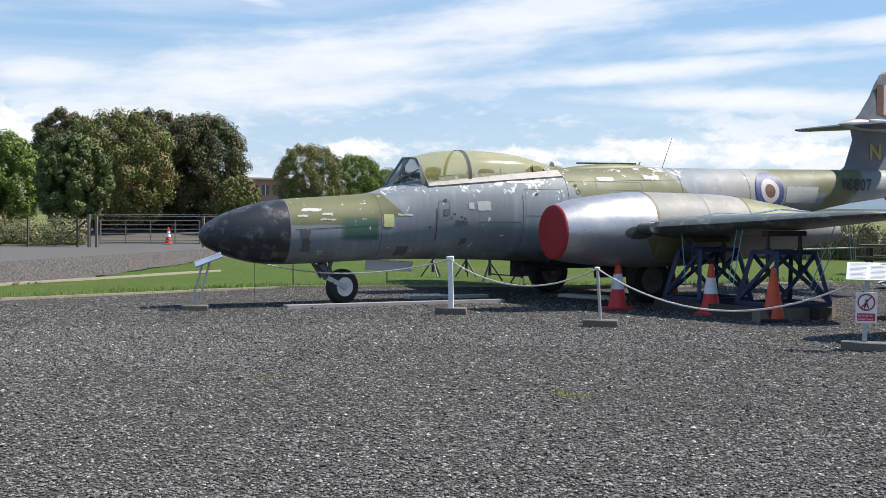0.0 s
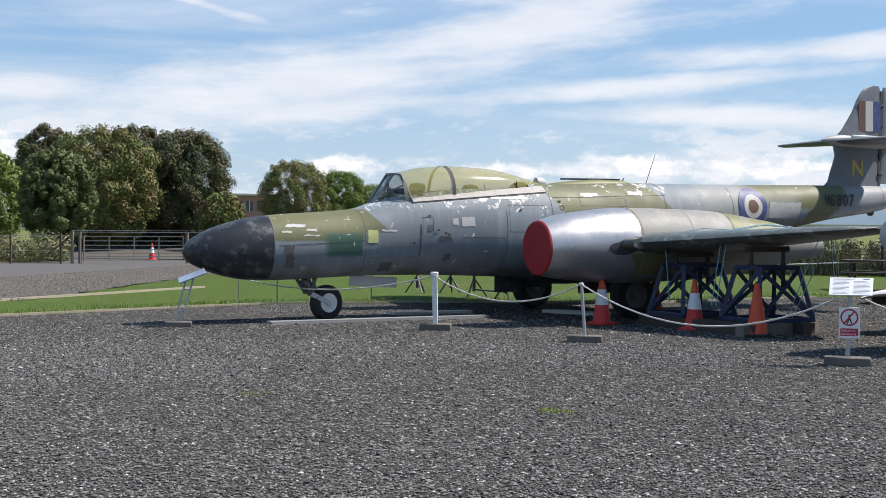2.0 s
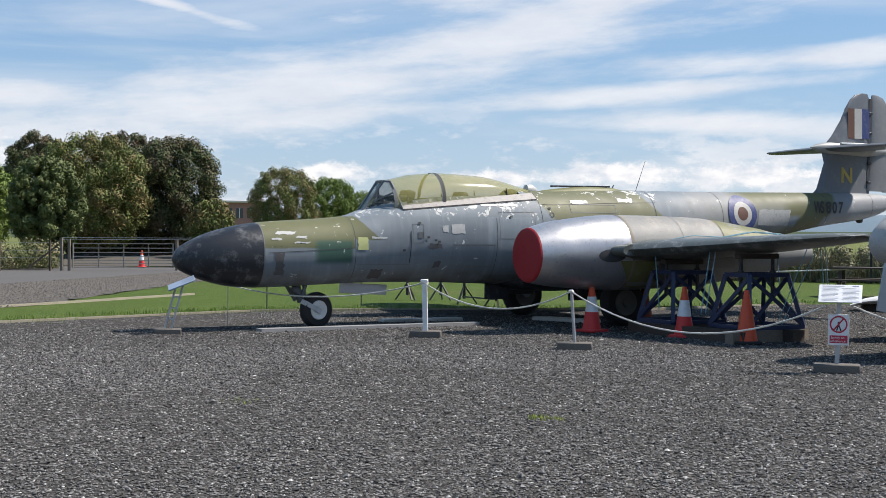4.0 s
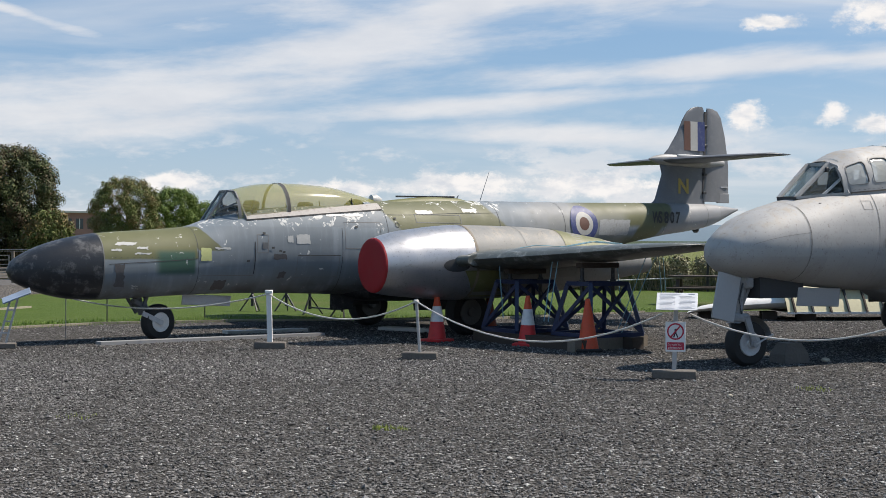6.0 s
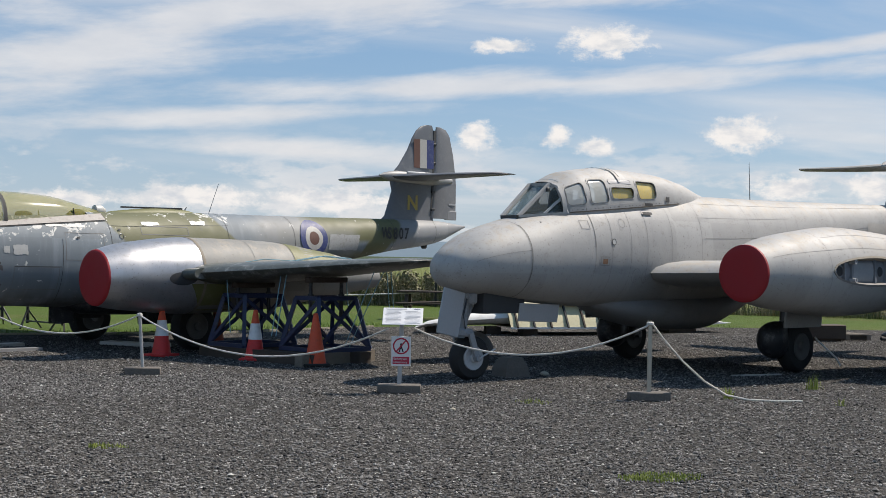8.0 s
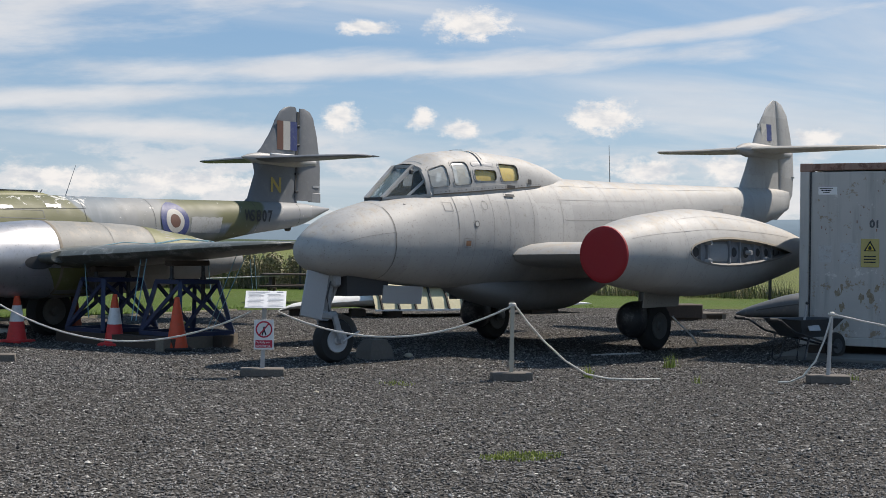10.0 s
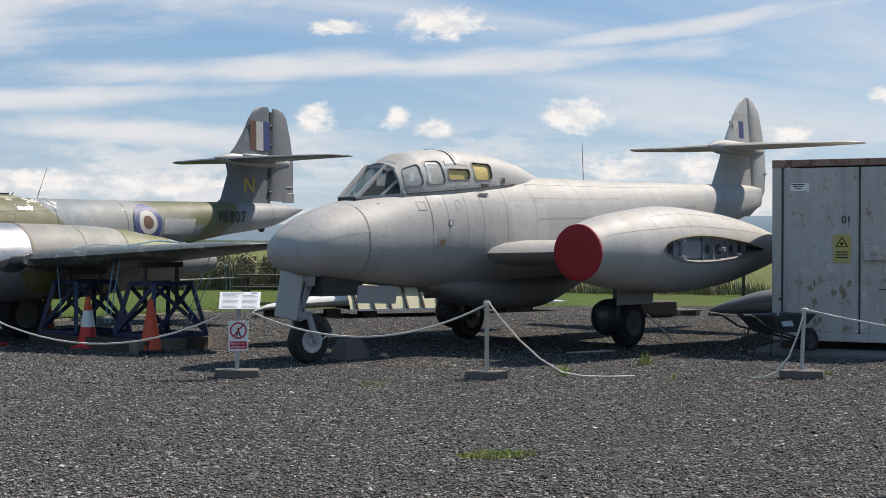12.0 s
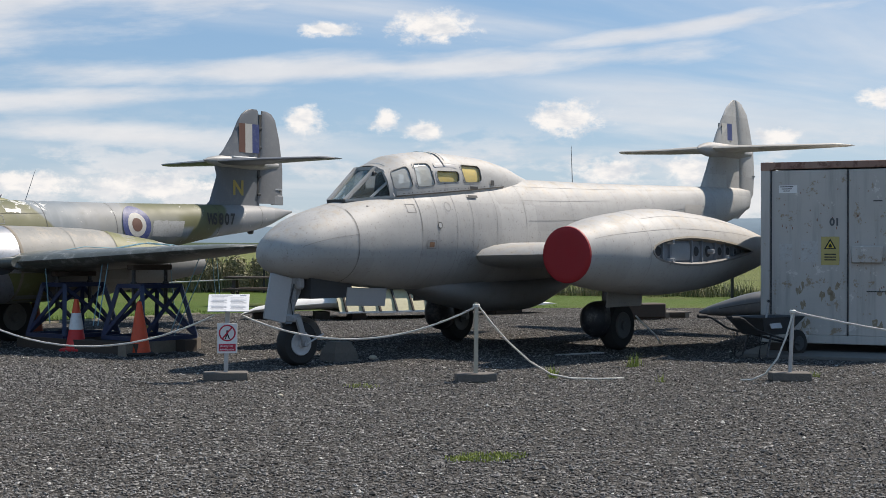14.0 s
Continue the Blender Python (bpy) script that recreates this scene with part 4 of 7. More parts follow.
for x0, x1, m in ((13.82, 14.0, round_red), (14.0, 14.2, round_white), (14.2, 14.4, round_blue)):
    bm = bmesh.new()
    for yy in (-0.054, 0.054):
        bm.faces.new([bm.verts.new(v) for v in ((x0, yy, 3.48), (x1, yy, 3.48), (x1, yy * 0.85, 4.08), (x0, yy * 0.85, 4.08))])
    part("fin_flash", bm, m, fin, smooth=False)
part("code_letter", word("N", 0.42, lambda x, y: Vector((13.62 + x, -0.072, 2.6 + y)), 0.012), faded_yellow, fin, "faded yellow code letter")
part("tail_skid", lathe([(0.02, -0.07), (0.07, -0.03), (0.07, 0.03), (0.02, 0.07)], 14, "Y"), black, night).location = (14.2, 0, 1.86)

# undercarriage
wheel(night, (2.47, -0.02, 0.29), 0.29, 0.17, hub_white, "nose_wheel", 12)
bm = nrod((2.1, 0.0, 0.78), (2.22, 0.0, 0.42), 0.075, 0.06)
rod(bm, (1.98, 0.05, 0.7), (2.14, 0.05, 0.44), 0.03)
rod(bm, (2.3, -0.06, 0.76), (2.2, -0.06, 0.5), 0.03)
rod(bm, (2.24, 0, 0.74), (2.3, -0.1, 0.36), 0.02)
rod(bm, (2.22, 0.0, 0.44), (2.47, 0.13, 0.29), 0.035)
rod(bm, (2.05, -0.08, 0.66), (2.2, -0.08, 0.5), 0.02)
box(bm, (2.12, 0, 0.6), (0.14, 0.2, 0.1), pose(0, 0, 0, 0, 30, 0), 0.02)
part("nose_leg", bm, mat("leg_dull", (0.11, 0.115, 0.12), 0.5, metal=0.3, vary=0.4, dirt=(0.05, 0.045, 0.04)), night)
arm = nbar((2.18, -0.13, 0.44), (2.47, -0.135, 0.29), 0.035, 0.075)
rod(arm, (2.47, -0.16, 0.29), (2.47, -0.1, 0.29), 0.045)
part("wheel_fork", arm, gear_grey, night, "pale grey wheel fork")
part("gear_door", nbox((3.26, -0.1, 0.62), (0.84, 0.02, 0.17), pose(0, 0, 0, 8, 3, 0), 0.006), gear_grey, night, "grey nose gear door")
for side in (-1, 1):
    wheel(night, (7.3, 1.62 * side, 0.4), 0.4, 0.24, mat("grimy_hub", (0.09, 0.09, 0.088), 0.6, vary=0.4, dirt=(0.03, 0.03, 0.03)), "main_wheel")
    bm = nrod((7.25, 1.5 * side, 1.15), (7.3, 1.45 * side, 0.4), 0.07)
    rod(bm, (7.9, 1.4 * side, 1.1), (7.32, 1.45 * side, 0.55), 0.035)
    rod(bm, (7.3, 1.4 * side, 0.4), (7.3, 1.7 * side, 0.4), 0.05)
    part("main_leg", bm, steel, night)
    part("gear_door", nbox((6.9, 1.15 * side, 0.62), (0.75, 0.02, 0.4), pose(0, 0, 0, 10 * side, 0, 0), 0.006), black, night)
part("gear_door", nbox((5.75, -0.1, 0.56), (0.45, 0.02, 0.3), None, 0.006), black, night)
part("belly_fairing", Body((5.6, 6.1, 7.0, 8.6, 9.4), (0.1, 0.4, 0.45, 0.35, 0.05), (0.9, 0.9, 0.9, 1.0, 1.1), (0.7, 0.56, 0.53, 0.7, 0.98)).skin(5.6, 9.4, 14, 24), black, night)

# ---- the trainer ----
TRAIN = pose(1.4, 16.55, 0, 0, 0, 36.9)
trainer = thing("jet_aircraft", TRAIN, "weathered silver two-seat training jet with framed canopy, on gravel", "aircraft", "parked jets")
TF = Body((0.37, 0.4, 0.47, 0.6, 0.82, 1.1, 1.7, 2.8, 4.0, 5.6, 7.5, 9.5, 11.3, 12.5, 13.2),
          (0.05, 0.17, 0.27, 0.38, 0.48, 0.54, 0.62, 0.66, 0.67, 0.67, 0.6, 0.47, 0.33, 0.2, 0.06),
          (1.49, 1.57, 1.63, 1.72, 1.86, 1.97, 2.13, 2.42, 2.54, 2.57, 2.59, 2.63, 2.67, 2.7, 2.68),
          (1.38, 1.3, 1.24, 1.17, 1.12, 1.09, 1.02, 0.94, 0.92, 0.95, 1.16, 1.5, 1.82, 2.09, 2.3))
def cockpit(c):
    """The fuselage is open under the canopy."""
    return not (1.75 < c.x < 4.6 and abs(c.y) < min(0.4, 0.11 + 0.46 * (c.x - 1.65)) and c.z > 2.05)


part("fuselage", punched(TF, 0.37, 13.2, 130, 72, cockpit), silver, trainer, "dull silver fuselage")
seams(TF, trainer, [(1.45, -85, 95), (2.62, -60, 60), (2.95, -70, 75), (3.35, -60, 60), (3.7, -40, 60), (4.25, -50, 60), (4.95, -60, 90), (6.2, -30, 100), (7.6, -30, 100), (10.6, -40, 100)],
      [(4.95, 11.0, 55), (5.0, 10.8, 10)], seam_pale, 0.006)
part("panel_seam", TF.hoop(1.46, -85, 60, 0.007, 0.004, 30), dark_line, trainer)
part("panel_seam", TF.hoop(2.62, 5, 65, 0.008, 0.004, 20), soft_line, trainer)
frame_patch(TF, trainer, 2.72, 2.9, 1.5, 1.62, 0.008, seam_pale)
part("brown_placard", TF.patch(2.76, 2.86, 1.52, 1.59, 0.006), mat("placard_brown", (0.25, 0.14, 0.08), 0.6, vary=0.5, blotch=20), trainer)
for x in (3.5, 3.72):
    part("oval_hatch", TF.disc(x, 1.37, 0.092, 0.098, 0.004, 24, 0.9), seam_pale, trainer)
part("filler_cap", TF.disc(2.98, 1.82, 0.0, 0.035, 0.006, 16), pale_metal, trainer)
part("filler_ring", TF.disc(2.98, 1.82, 0.035, 0.045, 0.007, 16), dark_line, trainer)
part("half_round_hatch", TF.disc(3.2, 2.08, 0.057, 0.064, 0.004, 16), seam_pale, trainer)
frame_patch(TF, trainer, 2.4, 2.56, 1.98, 2.1, 0.008, seam_pale)
part("dark_streaks", TF.patch(9.9, 10.6, 2.05, 2.3, 0.006, 0.1), mat("streaky_stain", (0.4, 0.38, 0.35), 0.6, vary=0.35, grain=50, blotch=12), trainer)
# canopy with eight windows
TC = Body((1.98, 2.2, 2.68, 3.4, 4.3, 5.0, 5.5, 6.1), (0.32, 0.4, 0.49, 0.52, 0.48, 0.38, 0.24, 0.08), (2.5, 2.6, 2.79, 2.865, 2.84, 2.75, 2.63, 2.5), (1.66, 1.72, 1.75, 1.9, 2.0, 2.05, 2.1, 2.2), 2.4)
WINDOWS = [round_poly(grown(q, 1.1), r) for q, r in (([(2.31, 2.53), (2.585, 2.615), (2.615, 2.325), (2.3, 2.295)], 0.07), ([(2.71, 2.65), (2.99, 2.67), (3.04, 2.37), (2.7, 2.34)], 0.07),
                                         ([(3.1, 2.57), (3.55, 2.58), (3.55, 2.44), (3.12, 2.415)], 0.06), ([(3.65, 2.68), (4.09, 2.68), (4.08, 2.46), (3.69, 2.435)], 0.07))]


def glazed(c):
    return not any(inside(c.x, c.z, w) for w in WINDOWS)


canopy = part("canopy", punched(TC, 2.24, 6.1, 170, 140, glazed, caps=False), silver, trainer, "silver canopy with framed side windows")
for i, pts in enumerate(WINDOWS):
    for flip in (1, -1):
        part("window_frame", ring_on(TC, pts, 0.014, 0.005, flip), silver, canopy)
        part("window_seal", ring_on(TC, pts, -0.007, 0.008, flip), soft_line, canopy)
        part("window_pane", pane_on(TC, pts, -0.006, flip), misty_glass if i < 2 else thin_glass, canopy, smooth=False)
    if i:
        cx = sum(p[0] for p in pts) / len(pts)
        part("blind", pane_on(TC, [(cx + (x - cx) * (0.6 if i == 1 else 1.1) + (0.05 if i == 1 else 0), z - (0.03 if i == 1 else 0)) for x, z in pts], -0.03), blind, canopy, "yellowed blind")
vent = round_poly([(3.1, 2.685), (3.56, 2.69), (3.54, 2.632), (3.09, 2.622)], 0.03)
part("vent_panel", pane_on(TC, vent, 0.004), mat("vent_grey", (0.3, 0.3, 0.31), 0.5, vary=0.15), canopy, "grey closed vent panel")
part("vent_frame", ring_on(TC, vent, 0.012, 0.006), silver, canopy)
part("roof_hoop", TC.hoop(3.3, 30, 150, 0.045, 0.014), silver, canopy)
part("roof_hoop_edge", TC.hoop(3.33, 40, 140, 0.014, 0.016), dark_line, canopy)
part("front_hoop", TC.hoop(2.25, 0, 180, 0.06, 0.012, 30), silver, canopy)
part("roof_panel", TC.hoop(2.78, 62, 118, 0.95, 0.006, 14), clear_glass, canopy)
edge_line = [(2.33 + 2.35 * k / 20, 2.2 + 0.212 * k / 20) for k in range(21)]
part("canopy_rail", strip_on(TC, [(x, z + 0.035) for x, z in edge_line], 0.06, 0.01), silver, canopy)
part("rail_gap", strip_on(TC, edge_line, 0.016, 0.012), mat("rail_grime", (0.1, 0.085, 0.07), 0.8, vary=0.7, grain=60, blotch=9), canopy)
for k in range(30):
    x = 2.36 + k * 0.077
    z = 2.225 + 0.09 * (x - 2.33)
    part("rivet_stain", TC.patch(x, x + 0.012 + 0.012 * (k % 3), z, z + 0.006 + 0.003 * (k % 4), 0.0115), dark_line if k % 3 == 0 else soft_line, canopy)
part("canopy_handle", TC.patch(3.78, 3.97, 2.345, 2.385, 0.024), dark_line, canopy)
part("canopy_handle", TF.patch(3.7, 3.9, 2.21, 2.245, 0.02), dark_line, trainer)
part("canopy_latch", TC.patch(4.3, 4.39, 2.42, 2.49, 0.02), dark_line, canopy)
screen = part("windscreen", flat_pane([(1.64, -0.15, 2.12), (1.64, 0.15, 2.12), (2.22, 0.18, 2.58), (2.22, -0.18, 2.58)]), clear_glass, trainer, "three-piece glass windscreen")
for f in (-1, 1):
    p0, p1, p2, p3 = (1.64, 0.15 * f, 2.13), (2.2, 0.18 * f, 2.585), (2.25, 0.275 * f, 2.54), (2.3, 0.42 * f, 2.19)
    part("side_pane", flat_pane([p0, p1, p2, p3][::f]), thin_glass, screen)
    for a, b, w in ((p0, p1, 0.055), (p1, p2, 0.045), (p2, p3, 0.055), (p0, p3, 0.05)):
        part("windscreen_bar", nbar(a, b, w, w * 0.7), silver, screen)
    part("windscreen_bar", nbar((1.98, 0.29 * f, 2.17), (2.27, 0.345 * f, 2.4), 0.028, 0.028), gear_grey, screen)
part("windscreen_bar", nbar((2.22, -0.18, 2.58), (2.22, 0.18, 2.58), 0.06, 0.045), silver, screen)
part("windscreen_bar", nbar((1.64, -0.15, 2.12), (1.64, 0.15, 2.12), 0.05, 0.05), dark_line, screen)
part("wiper_motor", nbox((2.14, -0.2, 2.5), (0.07, 0.05, 0.06), None, 0.012), black, trainer)
seams(TF, trainer, [], [(0.66, 1.45, 12), (4.95, 7.4, 33)], seam_pale, 0.005)
for x in (2.6, 3.7):
    bm = nbox((x, 0, 2.3), (0.15, 0.4, 0.5), pose(0, 0, 0, 0, 10, 0), 0.05)
    box(bm, (x - 0.3, 0, 2.1), (0.4, 0.4, 0.2), None, 0.05)
    part("seat", bm, dark_cloth, trainer)
part("coaming", nbox((2.12, 0, 2.12), (0.4, 0.5, 0.12), None, 0.05), dark_cloth, trainer)
part("cockpit_floor", nbox((3.2, 0, 2.03), (2.8, 0.8, 0.06)), hole, trainer)
part("whip_aerial", nrod((7.1, 0, 2.5), (7.06, 0, 3.18), 0.008, 0.004, 6), steel, trainer)
part("belly_tank", Body((3.0, 3.3, 3.8, 4.7, 5.5, 6.4, 7.4), (0.08, 0.28, 0.4, 0.46, 0.46, 0.34, 0.05), (1.0, 1.1, 1.1, 1.1, 1.1, 1.15, 1.2), (0.96, 0.84, 0.7, 0.57, 0.56, 0.78, 1.12)).skin(3.0, 7.4, 28, 36), mat("belly_grey", (0.22, 0.22, 0.22), 0.55, vary=0.2, dirt=(0.12, 0.1, 0.09)), trainer, "grey belly fuel tank")
TN = Body((3.55, 3.6, 4.0, 4.6, 5.6, 6.9, 8.2, 9.2), (0.37, 0.38, 0.47, 0.55, 0.62, 0.58, 0.42, 0.2), (1.79, 1.8, 1.9, 1.99, 2.08, 2.02, 1.86, 1.66),
          (1.06, 1.05, 0.98, 0.91, 0.84, 0.9, 1.1, 1.3), 2.0, -2.35)
TR = Body(TN.xs, TN.w, TN.t, TN.b, 2.0, 2.35)


def bay_half(k):
    """Half height of the wing opening along its length, 0 to 1."""
    return 0.19 * (math.sqrt(max(0.0, 1 - (1 - k / 0.33) ** 2)) if k < 0.33 else 1 - ((k - 0.33) / 0.67) ** 1.7)


def in_bay(x, z):
    """The open wing attachment: long lens with a rounded front."""
    k = (x - 4.78) / 3.1
    return 0 < k < 1 and abs(z - 1.475) < bay_half(k)


for nac in (TN, TR):
    near = nac is TN
    part("engine_nacelle", punched(nac, 3.55, 9.2, 150 if near else 30, 140 if near else 36, (lambda c: not (c.y < -2.6 and in_bay(c.x, c.z))) if near else (lambda c: True)), silver, trainer, "weathered silver engine nacelle")
    cover_on(nac, 3.55, trainer)
seams(TN, trainer, [(4.75, -80, 120), (5.55, 25, 120), (6.9, 25, 120)], [(3.7, 7.9, 32), (4.8, 8.6, 55)], seam_pale, 0.006)
bay = part("wing_attachment_bay", TN.patch(4.7, 7.95, 1.25, 1.7, -0.11, 0, 30, 6), bay_blue, trainer, "open wing attachment bay with ribs")
for x in (5.12, 5.3, 5.9, 6.2, 6.62, 6.9, 7.2):
    h = bay_half((x - 4.78) / 3.1) + 0.02
    part("rib", nbar(TN.side(x, 1.475 - h, -0.075), TN.side(x, 1.475 + h, -0.075), 0.035, 0.05), bay_blue, bay)
part("panel", TN.patch(5.36, 5.86, 1.33, 1.61, -0.095, 0, 6, 3), mat("bay_panel", (0.27, 0.29, 0.31), 0.5, vary=0.3, blotch=7), bay)
# the holes are flat dark discs, their inner shade painted on
for x, r in ((4.9, 0.05), (5.03, 0.085), (6.04, 0.085), (6.4, 0.1), (6.78, 0.075), (7.06, 0.075), (7.34, 0.055), (7.56, 0.03)):
    part("lightening_hole", TN.disc(x, 1.475, 0.0, r, -0.1, 20), hole, bay)
    part("hole_flange", TN.disc(x, 1.475, r, r + 0.013, -0.092, 20), bay_blue, bay)
for x, z in ((5.3, 1.6), (5.3, 1.35), (6.42, 1.47), (6.95, 1.38)):
    q = TN.side(x, z, 0)
    part("attachment_lug", lathe([(0.005, -0.035), (0.015, -0.035), (0.018, -0.05), (0.032, -0.05), (0.032, 0.05), (0.005, 0.05)], 14, "Y"), gear_grey, bay).location = (x, q.y + 0.06, z)
edge = [(4.78 + 3.1 * i / 40, bay_half(i / 40)) for i in range(41)]
for s_, stain in ((1, (0.34, 0.3, 0.24)), (-1, (0.2, 0.19, 0.18))):
    line = [(x, 1.475 + s_ * h) for x, h in edge]
    bm = loft([[TN.side(x, z - s_ * 0.008, -0.1), TN.side(x, z - s_ * 0.008, 0.009), TN.side(x, z + s_ * 0.018, 0.009), TN.side(x, z + s_ * 0.018, -0.01)] for x, z in line], caps=False, close=False)
    part("bay_rim", bm, mat("rim_upper" if s_ > 0 else "rim_lower", stain, 0.6, vary=0.5, blotch=9), trainer)
for side in (-1, 1):
    part("wing_stub", plane_wing([(0.4 * side, 3.75, 3.9, 1.40, 0.10), (1.3 * side, 3.95, 3.7, 1.42, 0.10), (2.2 * side, 4.15, 3.5, 1.44, 0.10)]), silver, trainer)
fin = part("tail_fin", plane_fin([(2.2, 11.0, 1.9), (2.5, 11.2, 1.75), (2.68, 11.33, 1.6), (3.0, 11.52, 1.35), (3.31, 11.68, 1.15), (3.66, 11.87, 0.95), (4.0, 12.1, 0.62), (4.24, 12.3, 0.4), (4.36, 12.48, 0.2), (4.4, 12.56, 0.1)], 0.11), silver, trainer, "silver tail fin")
rud = part("rudder", plane_fin([(2.1, 12.55, 0.25, 0.14), (2.3, 12.72, 0.45, 0.14), (2.6, 12.8, 0.62, 0.13), (3.0, 12.82, 0.64, 0.12), (3.4, 12.8, 0.62, 0.12), (3.8, 12.74, 0.55, 0.12), (4.15, 12.7, 0.44, 0.12), (4.34, 12.66, 0.26, 0.12), (4.4, 12.64, 0.1, 0.12)]), silver, trainer)
part("tail_bullet", Body((11.2, 11.35, 11.7, 12.6, 13.3), (0.02, 0.1, 0.16, 0.14, 0.04), (3.4, 3.47, 3.53, 3.52, 3.44), (3.36, 3.3, 3.25, 3.26, 3.34)).skin(11.2, 13.3, 14, 20), silver, trainer)
part("tailplane", plane_wing([(-2.44, 12.4, 0.25, 3.4), (-2.3, 12.1, 0.62, 3.4), (-1.2, 11.8, 1.0, 3.4), (-0.1, 11.5, 1.35, 3.4), (0.1, 11.5, 1.35, 3.4), (1.2, 11.8, 1.0, 3.42), (2.3, 12.1, 0.62, 3.46), (2.44, 12.4, 0.25, 3.47)], 0.1), mat("stained_tailplane", (0.4, 0.38, 0.34), 0.55, vary=0.3, blotch=3, dirt=(0.16, 0.14, 0.1)), trainer)
part("rudder_hinge", nbox((13.4, 0, 2.95), (0.12, 0.04, 0.03)), steel, rud)
for x0, x1, m in ((12.05, 12.25, round_white), (12.25, 12.45, round_blue)):
    bm = bmesh.new()
    for yy in (-0.052, 0.052):
        bm.faces.new([bm.verts.new(v) for v in ((x0, yy, 3.6), (x1, yy, 3.6), (x1, yy * 0.75, 3.92), (x0, yy * 0.75, 3.92))])
    part("fin_flash", bm, m, fin, smooth=False)
# undercarriage
wheel(trainer, (0.95, 0.02, 0.29), 0.29, 0.18, gear_grey, "nose_wheel", -8)
leg_grey = mat("leg_grey", (0.27, 0.28, 0.29), 0.45, vary=0.3, blotch=6, dirt=(0.08, 0.07, 0.06))
bm = nrod((0.86, -0.02, 1.2), (0.8, 0.0, 0.6), 0.06, 0.05)
rod(bm, (0.72, -0.06, 1.0), (0.8, -0.04, 0.66), 0.022)
rod(bm, (1.05, 0.0, 1.12), (0.82, 0.0, 0.72), 0.03)
box(bm, (0.81, 0.0, 0.62), (0.15, 0.26, 0.1), None, 0.02)
box(bm, (0.88, -0.04, 1.06), (0.14, 0.2, 0.16), None, 0.03)
part("nose_leg", bm, leg_grey, trainer)
for y in (-0.13, 0.17):
    fork = nbar((0.82, y, 0.62), (0.95, y, 0.29), 0.035, 0.08)
    rod(fork, (0.95, y - 0.035, 0.29), (0.95, y + 0.035, 0.29), 0.042)
    part("wheel_fork", fork, leg_grey, trainer)
part("oleo_hose", tube([(0.78, -0.1, 1.05), (0.7, -0.12, 0.85), (0.76, -0.1, 0.66)], 0.012, 6), black, trainer)
part("mudguard", loft([[Vector((0.95 + 0.34 * math.cos(a), y, 0.29 + 0.34 * math.sin(a))) for y in (-0.1, -0.08, 0.12, 0.14)] for a in [radians(10 + 12 * k) for k in range(11)]], caps=False, close=False), leg_grey, trainer)
part("mudguard_stay", nrod((0.95, -0.16, 0.29), (1.28, -0.12, 0.4), 0.012, None, 8), gear_grey, trainer)
part("gear_door", nbox((0.5, -0.1, 0.88), (0.38, 0.025, 0.58), pose(0, 0, 0, 0, 12, 0), 0.01), mat("door_grey", (0.36, 0.37, 0.38), 0.45, vary=0.12, blotch=2), trainer, "flat grey nose gear door")
part("gear_door", nbox((2.0, -0.2, 0.86), (0.76, 0.02, 0.24), pose(0, 0, 0, 6, 2, 0), 0.006), mat("door_grey", (0.36, 0.37, 0.38)), trainer)
# a solid dark box stands in for the shade inside the wheel bay
part("nose_bay", nbox((1.35, 0, 1.0), (0.75, 0.4, 0.28)), hole, trainer)
for side in (-1, 1):
    wheel(trainer, (6.0, 1.55 * side, 0.37), 0.37, 0.23, mat("grimy_hub", (0.09, 0.09, 0.088), 0.6, vary=0.4, dirt=(0.03, 0.03, 0.03)), "main_wheel")
    bm = nrod((5.95, 1.42 * side, 1.1), (6.0, 1.36 * side, 0.4), 0.07)
    rod(bm, (6.0, 1.3 * side, 0.4), (6.0, 1.65 * side, 0.4), 0.05)
    rod(bm, (6.5, 1.3 * side, 1.05), (6.03, 1.36 * side, 0.55), 0.035)
    part("main_leg", bm, steel, trainer)
    part("gear_door", nbox((5.75, 1.85 * side, 0.78), (0.95, 0.03, 0.24), pose(0, 0, 0, -6 * side, 0, 0), 0.01), silver, trainer)
    part("wheel_fairing", Body((5.25, 5.31, 5.55, 5.82), (0.05, 0.14, 0.2, 0.09), (0.58, 0.68, 0.74, 0.74), (0.42, 0.28, 0.2, 0.24), 2.0, 1.5 * side).skin(5.25, 5.82, 8, 20), black, trainer)
part("brake_line", tube([(6.3, -1.7, 0.5), (6.4, -1.72, 0.42), (6.7, -1.8, 0.2), (6.8, -1.82, 0.08)], 0.014), white_paint, trainer)


# ---- ground ----
def sheet(name, pts, z, material, label, category, cut=0.0):
    """A flat sheet with an uneven border."""
    out = []
    for (x0, y0), (x1, y1) in zip(pts, pts[1:] + pts[:1]):
        n = max(1, int(math.hypot(x1 - x0, y1 - y0) / 0.6)) if cut else 1
        for k in range(n):
            out.append((x0 + (x1 - x0) * k / n + cut * random.uniform(-1, 1), y0 + (y1 - y0) * k / n + cut * random.uniform(-1, 1)))
    bm = bmesh.new()
    bm.faces.new([bm.verts.new((x, y, z)) for x, y in out])
    bmesh.ops.triangulate(bm, faces=bm.faces[:])
    return tagged(part(name, bm, material, None, smooth=False), label, category, "", "structure")


